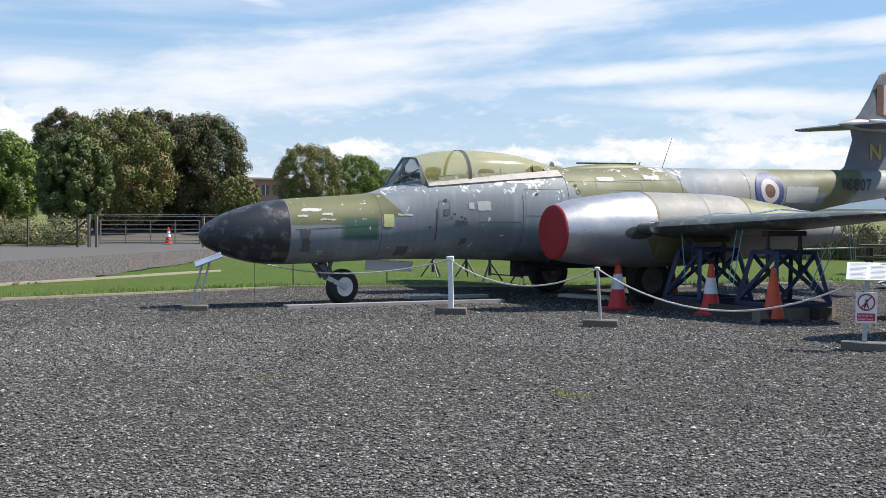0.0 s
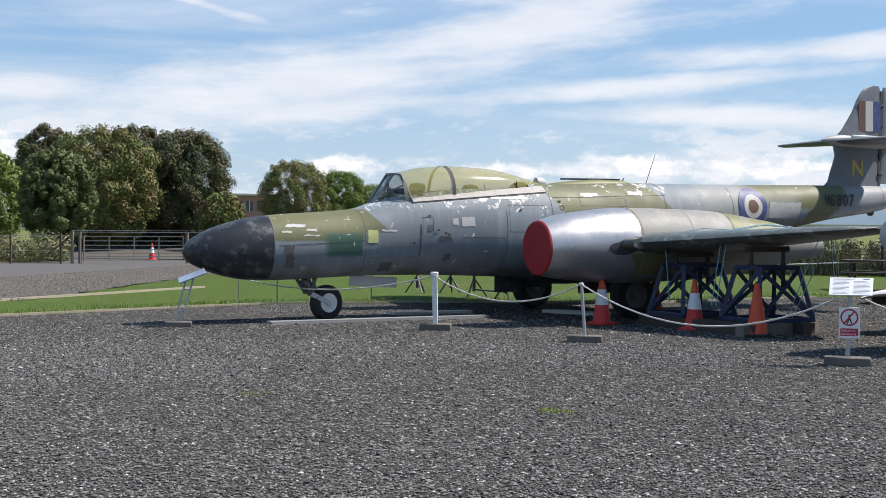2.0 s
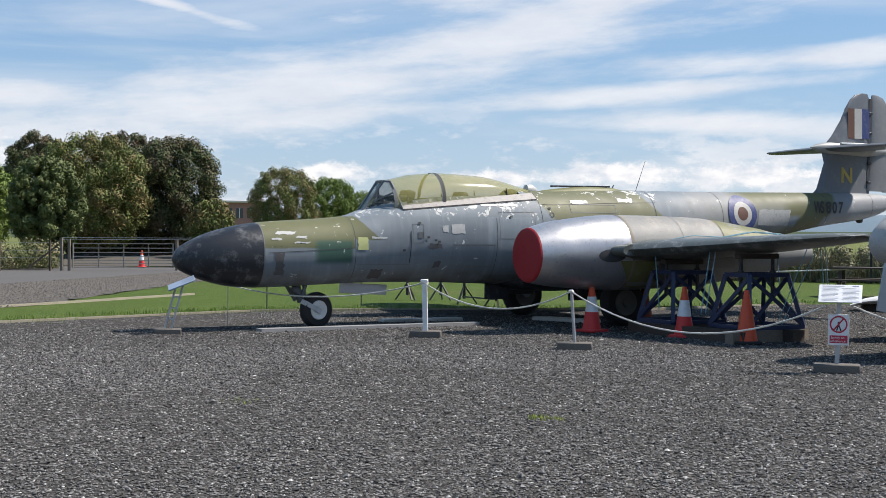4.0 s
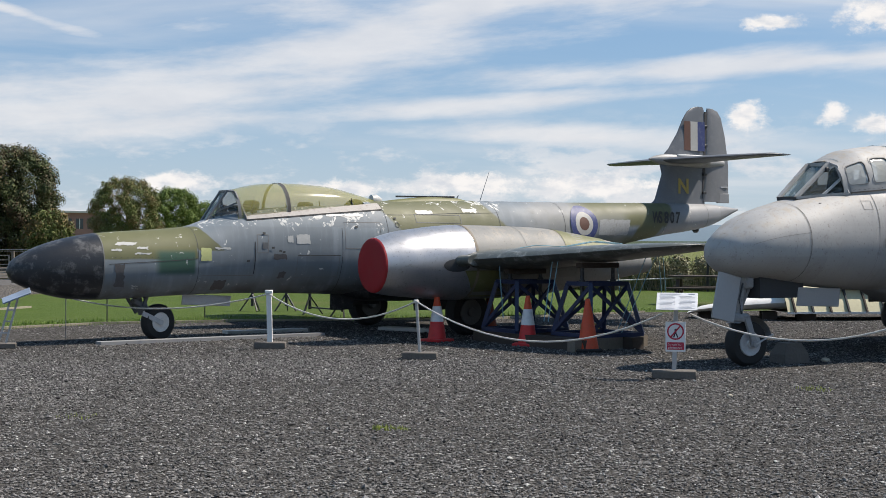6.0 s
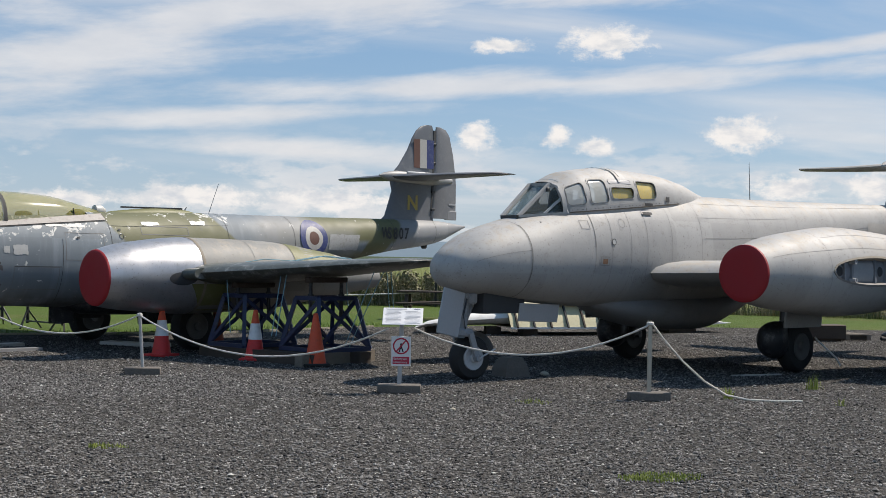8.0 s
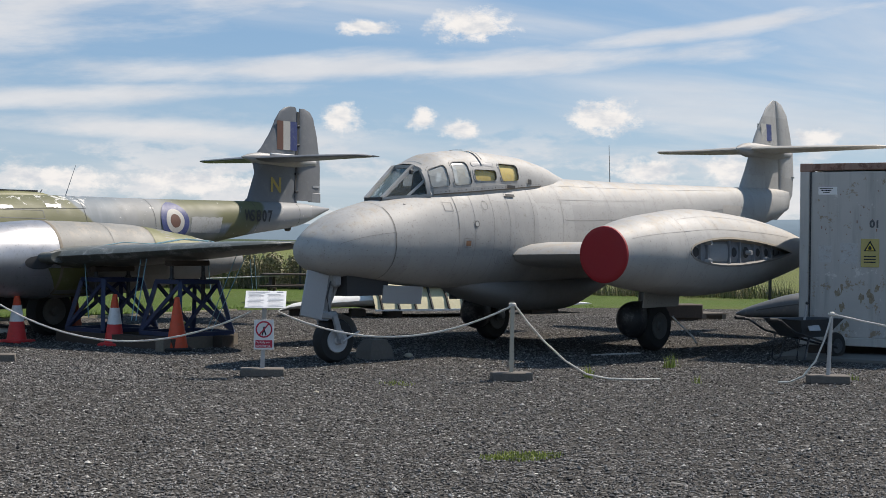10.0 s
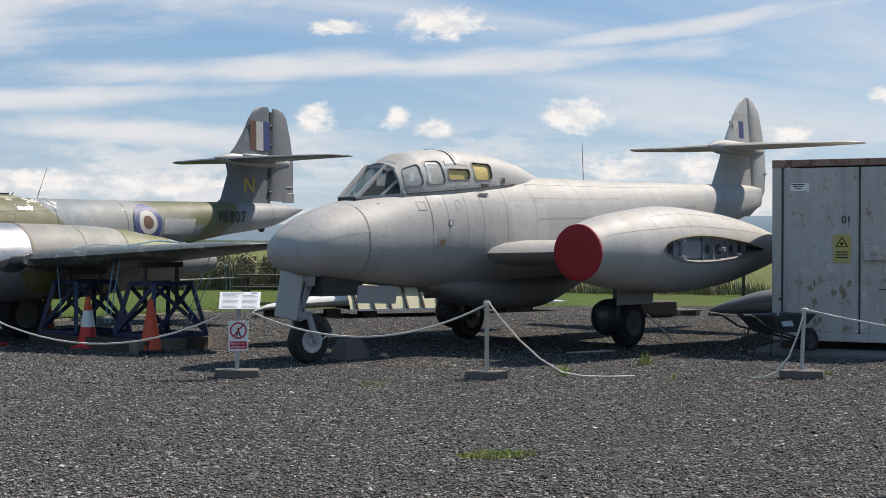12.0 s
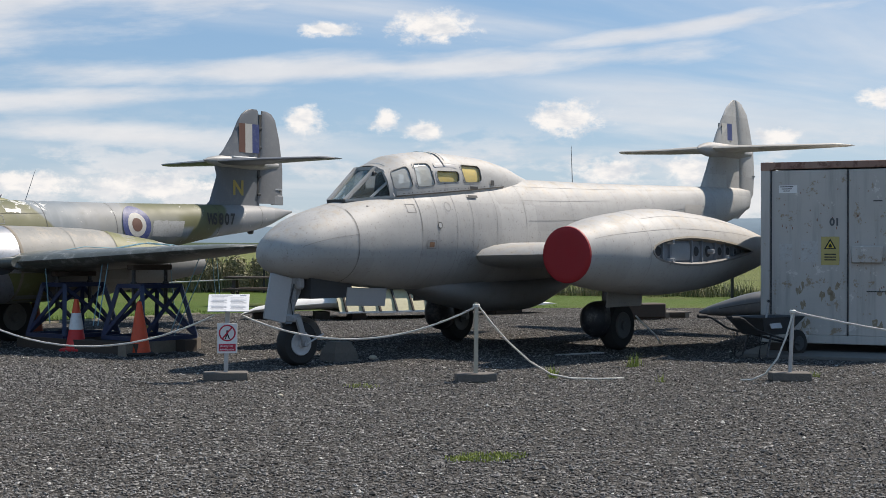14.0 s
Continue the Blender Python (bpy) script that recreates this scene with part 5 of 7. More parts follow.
gravel = gravel_mat()
field = lawn_mat("field_grass", (0.13, 0.16, 0.045), (0.2, 0.21, 0.07), (0.27, 0.25, 0.11))
lawn = lawn_mat("mown_grass", (0.055, 0.1, 0.014), (0.115, 0.165, 0.028), (0.15, 0.14, 0.055))
asphalt = mat("old_asphalt", (0.088, 0.082, 0.076), 0.9, vary=0.45, grain=30, blotch=0.5, bump=0.3)
rubble = mat("coarse_rubble", (0.085, 0.074, 0.062), 0.95, vary=0.8, grain=9, blotch=3.0, bump=1.0, dirt=(0.055, 0.06, 0.025), dirt_amount=0.8)
sheet("ground", [(-2500, -2500), (2500, -2500), (2500, 2500), (-2500, 2500)], -0.05, field, "rough green field reaching the far hills", "ground")
EDGE = [(-12.13, 19.72), (-10.2, 22.9), (-9.1, 24.6), (-6.9, 25.9), (-1.8, 27.4), (1.6, 31.0), (6.0, 33.0), (10.8, 32.6), (20, 31), (45, 28)]
sheet("gravel_yard", [(45, -25), (45, 28)] + EDGE[::-1][1:] + [(-16, 12), (-30, -25)], 0.0, gravel, "dark grey gravel yard with loose stones", "gravel")
sheet("lawn", EDGE + [(45, 40), (20, 42), (0, 48), (-17, 60), (-17.5, 47), (-16, 36.6), (-15, 30.5), (-14.1, 24.9), (-19, 17), (-16, 12)], -0.012, lawn, "short mown grass beside the gravel", "grass", 0.06)
sheet("rough_verge", [(-30, 14), (-19, 17), (-14.1, 24.9), (-15, 30.5), (-16, 36.6), (-17.5, 47), (-17.5, 53), (-20.6, 52.6), (-21.1, 47.5), (-20.9, 34.1), (-24.5, 26), (-33, 20)], -0.005, rubble, "coarse stony verge beside the road", "verge", 0.15)
sheet("road", [(-33, 20), (-24.5, 26), (-20.9, 34.1), (-21.1, 47.5), (-20.6, 52.6), (-24.5, 57), (-33, 57), (-30.5, 52), (-31, 46), (-42, 40), (-42, 20)], -0.02, asphalt, "pale worn asphalt access road", "road")
bm = bmesh.new()
bm.faces.new([bm.verts.new(v) for v in ((-33, 57, -0.018), (-15, 61, -0.018), (-12, 78, 0.5), (-40, 74, 0.5))])
bm.faces.new([bm.verts.new(v) for v in ((-40, 74, 0.5), (-12, 78, 0.5), (-5, 110, -0.1), (-45, 100, -0.1))])
tagged(part("far_yard", bm, rubble, None, smooth=False), "stony yard rising beyond the field gate", "yard", "", "structure")


def scatter_stones(count):
    """Loose stones over the near gravel, thinning out with distance."""
    rng = np.random.default_rng(5)
    r = 5.8 + 24.0 * rng.random(count) ** 1.35
    a = np.radians(rng.uniform(-33, 34, count))
    far = ((r * np.cos(a) > 24.5) & (r * np.sin(a) < 0)) | ((r > 21.8) & (a < -0.35))
    r = np.where(far, r * 0.6, r)
    c = np.stack([r * np.sin(a), r * np.cos(a), np.zeros(count)], 1)
    size = rng.uniform(0.006, 0.0135, count) * (0.9 + r / 70) * (1 + 0.7 * (rng.random(count) > 0.97))
    base = np.array([(1, 0, 0.3), (-0.2, 1, 0.25), (-1, -0.3, 0.35), (0.2, -1, 0.3), (0.1, 0.15, 1.0), (0, 0, -0.6)])
    v = np.repeat(base[None], count, 0) * (1 + rng.uniform(-0.35, 0.35, (count, 6, 3)))
    turn = rng.uniform(0, math.tau, count)
    cs, sn = np.cos(turn)[:, None], np.sin(turn)[:, None]
    v = np.stack([v[..., 0] * cs - v[..., 1] * sn, v[..., 0] * sn + v[..., 1] * cs, v[..., 2] * 0.8], -1) * size[:, None, None] + c[:, None]
    v[..., 2] += size[:, None] * 0.3
    tri = np.array([(0, 1, 4), (1, 2, 4), (2, 3, 4), (3, 0, 4), (1, 0, 5), (2, 1, 5), (3, 2, 5), (0, 3, 5)])
    f = (np.arange(count)[:, None, None] * 6 + tri[None]).reshape(-1, 3)
    me = bpy.data.meshes.new("gravel_stones")
    me.from_pydata(v.reshape(-1, 3).tolist(), [], f.tolist())
    me.materials.append(stone_mat())
    return tagged(new("gravel_stones", me), "loose angular grey stones lying on the yard", "gravel", "", "stuff")


scatter_stones(175000)


def scatter_rubble(count):
    """Broken stone over the verge, in drifts along the road."""
    rng = np.random.default_rng(11)
    y = rng.uniform(24, 50, count)
    near = -14.3 - (y - 25) * 0.14
    x = near + (-20.6 - near) * rng.random(count) ** 0.8
    size = rng.uniform(0.02, 0.06, count)
    base = np.array([(1, 0, 0.2), (-0.2, 1, 0.2), (-1, -0.3, 0.3), (0.2, -1, 0.2), (0.1, 0.15, 0.8)])
    v = base[None] * (1 + rng.uniform(-0.4, 0.4, (count, 5, 3))) * size[:, None, None]
    v = v + np.stack([x, y, np.zeros(count)], 1)[:, None]
    tri = np.array([(0, 1, 4), (1, 2, 4), (2, 3, 4), (3, 0, 4)])
    f = (np.arange(count)[:, None, None] * 5 + tri[None]).reshape(-1, 3)
    me = bpy.data.meshes.new("verge_stones")
    me.from_pydata(v.reshape(-1, 3).tolist(), [], f.tolist())
    me.materials.append(mat("verge_stone", (0.105, 0.094, 0.082), 0.9, vary=0.7, grain=5, blotch=3, bump=0.2))
    return tagged(new("verge_stones", me), "broken grey stones strewn over the verge", "stones", "", "stuff")


scatter_rubble(14000)


def blades(name, spots, material, label, category, kind="stuff"):
    """Grass or weed blades: spots of x, y, radius, count, height."""
    rng = np.random.default_rng(len(spots) * 7 + 3)
    vs, fs = [], []
    for x, y, rad, count, h in spots:
        a, d = rng.uniform(0, math.tau, count), rad * np.sqrt(rng.random(count))
        for k in range(count):
            px, py = x + d[k] * math.cos(a[k]), y + d[k] * math.sin(a[k])
            t, hh, lean = rng.uniform(0, math.tau), h * rng.uniform(0.4, 1.1), h * rng.uniform(0.1, 0.6)
            w = 0.0035 + 0.012 * h
            dx, dy = math.cos(t) * w, math.sin(t) * w
            lx, ly = -math.sin(t) * lean, math.cos(t) * lean
            n = len(vs)
            vs += [(px - dx, py - dy, -0.03), (px + dx, py + dy, -0.03), (px + dx * 0.7 + lx * 0.4, py + dy * 0.7 + ly * 0.4, hh * 0.6), (px - dx * 0.7 + lx * 0.4, py - dy * 0.7 + ly * 0.4, hh * 0.6), (px + lx, py + ly, hh)]
            fs += [(n, n + 1, n + 2, n + 3), (n + 3, n + 2, n + 4)]
    me = bpy.data.meshes.new(name)
    me.from_pydata(vs, [], fs)
    me.materials.append(material)
    return tagged(new(name, me), label, category, "", kind)


tuft_green = leaf_mat("tuft_green", (0.15, 0.2, 0.035), (0.3, 0.34, 0.08))
weed_green = leaf_mat("weed_green", (0.07, 0.1, 0.03), (0.2, 0.2, 0.08), (0.26, 0.22, 0.12))
for x, y, spots in ((2.56, 9.3, [(0, 0, 0.2, 420, 0.035), (0.18, 0.05, 0.14, 200, 0.03), (-0.2, -0.03, 0.12, 200, 0.03)]), (-1.55, 10.85, [(0, 0, 0.1, 120, 0.04), (0.15, 0.0, 0.08, 60, 0.03)]),
                    (2.52, 14.4, [(0, 0, 0.2, 90, 0.04)]), (6.3, 16.1, [(0, 0, 0.1, 30, 0.2), (0.1, 0.1, 0.1, 16, 0.12)]), (4.85, 14.9, [(0, 0, 0.06, 40, 0.16)]), (-4.3, 11.3, [(0, 0, 0.2, 50, 0.03)]), (5.9, 14.2, [(0, 0, 0.05, 24, 0.1)]), (7.9, 14.4, [(0, 0, 0.08, 40, 0.08)])):
    blades("grass_tuft", [(x + a, y + b, c, n, h) for a, b, c, n, h in spots], tuft_green, "small green weed tuft growing through gravel", "grass tuft")
rng = random.Random(8)
blades("lawn_grass", [(x0 + (x1 - x0) * k / 20 + rng.uniform(-0.3, 0.3), y0 + (y1 - y0) * k / 20 + rng.uniform(0.1, 1.6), 0.7, 50, 0.07) for (x0, y0), (x1, y1) in zip(EDGE[:7], EDGE[1:8]) for k in range(20)], leaf_mat("lawn_blade", (0.08, 0.15, 0.02), (0.16, 0.24, 0.045)), "ragged grass along the lawn edge", "grass")

# timber edging
def edging(p, q, label):
    a, b = Vector((*p, 0)), Vector((*q, 0))
    ob = part("timber_edging", nbar(a + Vector((0, 0, 0.012)), b + Vector((0, 0, 0.004)), 0.06, 0.06), edge_wood, None)
    return tagged(ob, label, "edging", "lawn edging")


for p, q in zip(EDGE[:5], EDGE[1:6]):
    edging(p, q, "pale weathered timber edging between gravel and grass")
for p, q in (((-14.56, 23.7), (-13.63, 28.0)), ((-13.63, 28.0), (-13.0, 31.1)), ((-15.6, 19.0), (-14.56, 23.7))):
    edging(p, q, "grey weathered timber edging half sunk in grass")


# ---- distance: hills, hedges, trees ----
def ridge(name, d, a0, a1, low, high, material, label, seed, rough=0.3):
    """A far ridge as a solid bank along a bearing range."""
    r = random.Random(seed)
    ph = [r.uniform(0, 6.28) for _ in range(6)]
    rows = []
    n = 120
    for i in range(n + 1):
        a = radians(a0 + (a1 - a0) * i / n)
        k = i / n
        h = low + (high - low) * k + (high + low) / 2 * rough * sum(math.sin(k * f + p) / f * 3 for f, p in zip((5, 9, 17, 31, 53, 97), ph)) * 0.5
        s, c = math.sin(a), math.cos(a)
        rows.append([Vector((s * d, c * d, -2)), Vector((s * (d + 50), c * (d + 50), max(1, h * 0.6))), Vector((s * (d + 150), c * (d + 150), max(2, h))), Vector((s * (d + 500), c * (d + 500), -2))])
    return tagged(part(name, loft(rows, caps=False, close=False), material, None), label, "hills", "", "structure")


# blue distance haze is mixed into the hills' own base colour
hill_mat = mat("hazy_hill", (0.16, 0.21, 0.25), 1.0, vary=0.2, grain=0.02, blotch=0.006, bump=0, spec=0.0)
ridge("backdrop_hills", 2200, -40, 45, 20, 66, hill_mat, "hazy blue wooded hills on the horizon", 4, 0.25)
wood_mat = mat("far_wood", (0.07, 0.09, 0.06), 1.0, vary=0.5, grain=0.6, blotch=0.05, bump=0, spec=0.0)
ridge("backdrop_woods", 480, -42, 45, 3.5, 5.0, wood_mat, "dark line of far hedges and woods", 9, 0.5)


def leaf_cloud(name, clumps, leaf, count, material, parent=None, seed=1):
    """Leaves as small folded quads on the outside of ellipsoid clumps (x, y, z, r)."""
    rng_ = np.random.default_rng(seed)
    cl = np.array(clumps)
    wts = cl[:, 3] ** 2 / (cl[:, 3] ** 2).sum()
    pick = rng_.choice(len(cl), count, p=wts)
    n = rng_.normal(size=(count, 3))
    n /= np.linalg.norm(n, axis=1)[:, None]
    c = cl[pick, :3] + n * cl[pick, 3:4] * rng_.uniform(0.5, 1.2, (count, 1))
    c[:, 2] = np.maximum(c[:, 2], 0.05)
    t = np.cross(n, rng_.normal(size=(count, 3)))
    t /= np.linalg.norm(t, axis=1)[:, None]
    nn = n + rng_.normal(size=(count, 3)) * 0.6
    nn /= np.linalg.norm(nn, axis=1)[:, None]
    u = np.cross(nn, t)
    u /= np.linalg.norm(u, axis=1)[:, None]
    s = leaf * rng_.uniform(0.6, 1.4, (count, 1))
    v = np.stack([c - t * s, c - u * s * 0.6, c + t * s, c + u * s * 0.6], 1).reshape(-1, 3)
    f = np.arange(count * 4).reshape(-1, 4)
    me = bpy.data.meshes.new(name)
    me.from_pydata(v.tolist(), [], f.tolist())
    me.materials.append(material)
    ob = new(name, me)
    ob.parent = parent
    return ob


bark = mat("bark", (0.09, 0.075, 0.06), 0.95, vary=0.4, grain=12, blotch=3, bump=0.6)


def at(bearing, d):
    return d * math.sin(radians(bearing)), d * math.cos(radians(bearing))


def tree(bearing, d, height, width, material, label, seed, leaves=52000, leaf=0.062, low=0.1):
    x, y = at(bearing, d)
    ob = thing("tree", pose(x, y, -0.05), label, "tree", "trees beyond the road")
    r = random.Random(seed)
    bm = nrod((0, 0, 0), (0.1, 0, height * 0.45), 0.028 * height, 0.015 * height, 9)
    clumps = []
    mid, rz = height * (1 + low) / 2, height * (1 - low) / 2
    for k in range(240):
        # spread over a dome, denser outside, with a lumpy edge
        q = (k + 0.5) / 240
        zz = 1 - 2 * q
        a = k * 2.39996 + r.uniform(-0.4, 0.4)
        rad = math.sqrt(1 - zz * zz) ** 0.8
        k2 = r.uniform(0.7, 1.02) if k % 6 else r.uniform(0.25, 0.55)
        cr = width * r.uniform(0.04, 0.1)
        p = (width / 2 * rad * k2 * math.cos(a), width / 2 * rad * k2 * math.sin(a), mid + rz * zz * min(0.9, k2 + 0.15))
        clumps.append((*p, cr))
        if k % 24 == 0:
            rod(bm, (0.05, 0, min(height * 0.4, p[2] * 0.6)), p, 0.012 * height, 0.004 * height, 6)
    part("trunk", bm, bark, ob)
    leaf_cloud("crown", clumps, leaf, leaves, material, ob, seed)
    return ob


leaf_a = leaf_mat("leaf_olive", (0.07, 0.1, 0.024), (0.19, 0.215, 0.065), (0.2, 0.15, 0.065))
leaf_b = leaf_mat("leaf_dark", (0.042, 0.06, 0.022), (0.11, 0.13, 0.048), (0.12, 0.088, 0.05))
leaf_c = leaf_mat("leaf_bright", (0.08, 0.135, 0.026), (0.2, 0.26, 0.065))
leaf_d = leaf_mat("leaf_grey", (0.06, 0.085, 0.026), (0.135, 0.16, 0.055))
tree(-31.6, 70, 5.4, 4.6, leaf_c, "bright green bushy tree beside the road", 1)
tree(-35.0, 70, 6.0, 6.0, leaf_c, "tall bright green bushy tree beside the road", 2)
tree(-28.6, 66, 5.2, 3.5, leaf_d, "grey-green willow-like bush near the gate", 3)
tree(-26.8, 74, 6.8, 5.8, leaf_a, "broad olive-green tree with browning leaves", 4, 76000)
tree(-28.9, 84, 7.7, 4.2, leaf_b, "dark slender tree behind the others", 5)
tree(-25.4, 86, 8.0, 4.4, leaf_b, "dark reddish tree behind the gate", 12)
tree(-23.6, 77, 6.95, 5.9, leaf_b, "large dark round-headed tree beyond the gate", 6, 76000)
tree(-21.9, 72, 3.4, 2.6, leaf_a, "low shrub beside the far gate", 7, 12000)
tree(-18.9, 112, 7.1, 5.6, leaf_a, "round tree standing in the far field", 8)
tree(-16.9, 118, 6.6, 5.0, leaf_c, "lighter rounded tree in the far field", 9)
tree(-15.6, 118, 5.4, 4.0, leaf_c, "small rounded tree in the far field", 10, 16000)
rng = random.Random(21)
hedge = []
for k in range(60):
    x, y = at(-38 + 9.6 * k / 59, 58 + rng.uniform(-1, 3))
    hedge.append((x, y, rng.uniform(0.2, 0.7), rng.uniform(0.4, 0.75)))
tagged(leaf_cloud("undergrowth", hedge, 0.045, 42000, weed_green, None, 3), "tangled dry weeds and brambles along the road fence", "undergrowth", "", "stuff")
hedge = []
for k in range(40):
    x, y = at(-29 + 10 * k / 39, 77 + rng.uniform(0, 3))
    hedge.append((x, y, rng.uniform(0.5, 1.0), rng.uniform(0.4, 0.7)))
tagged(leaf_cloud("hedge", hedge, 0.07, 26000, leaf_b, None, 4), "dark hedge beneath the trees", "hedge", "", "stuff")

# tall weeds behind the wire fence on the right
FENCE = [(-9.0, 47.5), (-2.0, 47.0), (4.5, 46.0), (11.5, 42.5), (18.2, 38.4), (30.0, 33.0)]
weeds, seeds_ = [], []
for (x0, y0), (x1, y1) in zip(FENCE, FENCE[1:]):
    for k in range(60):
        x, y = x0 + (x1 - x0) * k / 60, y0 + (y1 - y0) * k / 60
        h = 1.15 if x < 6 else 0.55
        weeds.append((x + rng.uniform(-0.3, 0.3), y + rng.uniform(0.5, 2.6), 0.5, 60, h * rng.uniform(0.6, 1.15)))
        if x < 6 and rng.random() < 0.8:
            seeds_.append((x + rng.uniform(-0.3, 0.3), y + rng.uniform(0.4, 2.6), rng.uniform(0.3, 1.1), rng.uniform(0.16, 0.36)))
blades("tall_weeds", weeds, weed_green, "tall dry grass and weeds behind the wire fence", "weeds")
tagged(leaf_cloud("weed_heads", seeds_, 0.05, 16000, leaf_mat("weed_head", (0.11, 0.11, 0.05), (0.3, 0.27, 0.17)), None, 6), "seeding weed heads behind the wire fence", "weeds", "", "stuff")


def wire_fence():
    f = thing("wire_fence", pose(0, 0, 0), "black posts and thin chain-link wire before tall weeds", "fence")
    fence_black = mat("fence_black", (0.02, 0.02, 0.02), 0.7)
    wires = mat("wire_grey", (0.12, 0.12, 0.11), 0.6, metal=0.4)
    for (x0, y0), (x1, y1) in zip(FENCE, FENCE[1:]):
        n = max(1, round(math.hypot(x1 - x0, y1 - y0) / 3.4))
        for k in range(n):
            x, y = x0 + (x1 - x0) * k / n, y0 + (y1 - y0) * k / n
            part("post", nbar((x, y, -0.05), (x, y, 1.12), 0.07, 0.07), fence_black, f)
        a, b = Vector((x0, y0, 0)), Vector((x1, y1, 0))
        d = b - a
        bm = bmesh.new()
        for z in (0.1, 0.55, 1.0):
            bar(bm, a + Vector((0, 0, z)), b + Vector((0, 0, z)), 0.006, 0.006)
        m = int(d.length / 0.11)
        for k in range(-9, m):
            for s in (1, -1):
                k0, k1 = (k, k + 9) if s > 0 else (k + 9, k)
                p, q = max(0, min(1, k0 / m)), max(0, min(1, k1 / m))
                if p != q:
                    bar(bm, a + d * p + Vector((0, 0, 0.1)), a + d * q + Vector((0, 0, 1.0)), 0.004, 0.004)
        part("chain_link", bm, wires, f)


wire_fence()


# ---- far gate, cone and buildings ----
def field_gate():
    gate_steel = mat("gate_steel", (0.24, 0.225, 0.2), 0.6, metal=0.2, vary=0.3, dirt=(0.14, 0.09, 0.06))
    a, b = Vector((-25.95, 49.73, 0)), Vector((-22.45, 51.6, 0))
    d = (b - a).normalized()
    f = thing("field_gate", pose(0, 0, 0), "closed galvanised seven-bar field gate across the road", "gate")
    fr = part("gate_frame", nbar(a + Vector((0, 0, 0.1)), a + Vector((0, 0, 1.1)), 0.05, 0.05), gate_steel, f)
    part("gate_frame", nbar(b + Vector((0, 0, 0.1)), b + Vector((0, 0, 1.1)), 0.05, 0.05), gate_steel, f)
    for z in (0.12, 0.26, 0.4, 0.55, 0.72, 0.9, 1.08):
        part("rail", nbar(a + Vector((0, 0, z)), b + Vector((0, 0, z)), 0.03, 0.03), gate_steel, f)
    for k in (0.25, 0.5, 0.75):
        p = a.lerp(b, k)
        part("stile", nbar(p + Vector((0, 0, 0.1)), p + Vector((0, 0, 1.08)), 0.04, 0.02), gate_steel, f)
    for p, h in ((a - d * 0.15, 1.25), (a - d * 0.45, 1.3), (b + d * 0.15, 1.25)):
        ob = part("gate_post", nbar(p + Vector((0, 0, -0.05)), p + Vector((0, 0, h)), 0.1, 0.1), old_wood, None)
        tagged(ob, "weathered square timber gate post in the verge", "gate post", "gate posts")
    f2 = thing("post_and_wire_fence", pose(0, 0, 0), "dark posts and wire running off from the gate", "fence")
    for k in range(6):
        p = a - d * (0.9 + 2.0 * k) + Vector((0, 0.8 * k * 0.2, 0))
        part("post", nbar(p + Vector((0, 0, -0.05)), p + Vector((0, 0, 1.2)), 0.06, 0.06), dark_wood, f2)
    part("brace", nbar(a - d * 0.6 + Vector((0, 0, 1.0)), a - d * 1.8 + Vector((0, 0, 0.05)), 0.07, 0.07), dark_wood, f2)
    for z in (0.5, 0.8, 1.1):
        part("wire", nbar(a - d * 0.6 + Vector((0, 0, z)), a - d * 10.9 + Vector((0, 0.8, z)), 0.012, 0.012), galv, f2)
    for z in (1.25, 1.32):
        part("wire", nbar(a - d * 0.45 + Vector((0, 0, z)), b + d * 6 + Vector((0, 0, z)), 0.015, 0.015), galv, f2)


field_gate()


def building(bearing, d, w, depth, h, turn, wall_m, roof_m, label, rows):
    x, y = at(bearing, d)
    f = thing("building", pose(x, y, -0.05, 0, 0, turn), label, "building", "far buildings")
    part("wall", nbox((0, 0, h / 2), (w, depth, h)), wall_m, f)
    part("roof", nbox((0, 0, h + 0.12), (w + 0.9, depth + 0.9, 0.3), None, 0.05), roof_m, f)
    glassm = mat("far_window", (0.06, 0.07, 0.08), 0.2)
    n = max(2, int(w / 1.3))
    for z in rows:
        for k in range(n):
            win = part("window", nbox((-w / 2 + w * (k + 0.5) / n, -depth / 2 - 0.01, z), (w / n * 0.62, 0.08, 1.2)), glassm, f)
            part("frame", nbox((-w / 2 + w * (k + 0.5) / n, -depth / 2 - 0.03, z), (0.07, 0.1, 1.2)), white_paint, win)


building(-21.6, 170, 8, 9, 5.4, 28, brick, mat("pale_roof", (0.42, 0.43, 0.44), 0.6), "two-storey brick building with flat pale roof", (1.6, 4.1))
building(-20.5, 176, 4.5, 9, 5.2, 28, mat("blue_cladding", (0.08, 0.14, 0.24), 0.5), mat("blue_roof", (0.1, 0.22, 0.45), 0.5), "blue clad building with blue roof edge", (2.0, 4.0))


# ---- rope barrier: posts, signs, ropes ----
def block(parent, size=(0.46, 0.2, 0.1), yaw=0.0):
    return part("base_block", nbox((0, 0, size[2] / 2), size, pose(0, 0, 0, 0, 0, yaw), 0.012), concrete, parent)


def rope_post(x, y, h, r, square, lean, label, material, yaw=0):
    f = thing("rope_post", pose(x, y, 0, 0, 0, yaw), label, "post", "rope barrier posts")
    block(f)
    top = Vector((lean, 0, h))
    if square:
        part("upright", nbar((0, 0, 0.1), top, r * 2, r * 1.6), material, f)
    else:
        part("upright", nrod((0, 0, 0.1), top, r, None, 12), material, f)
    part("rope_ring", lathe([(r + 0.004, -0.02), (r + 0.016, -0.012), (r + 0.016, 0.012), (r + 0.004, 0.02)], 14), rope_white, f).location = top - Vector((0, 0, 0.03))
    return f


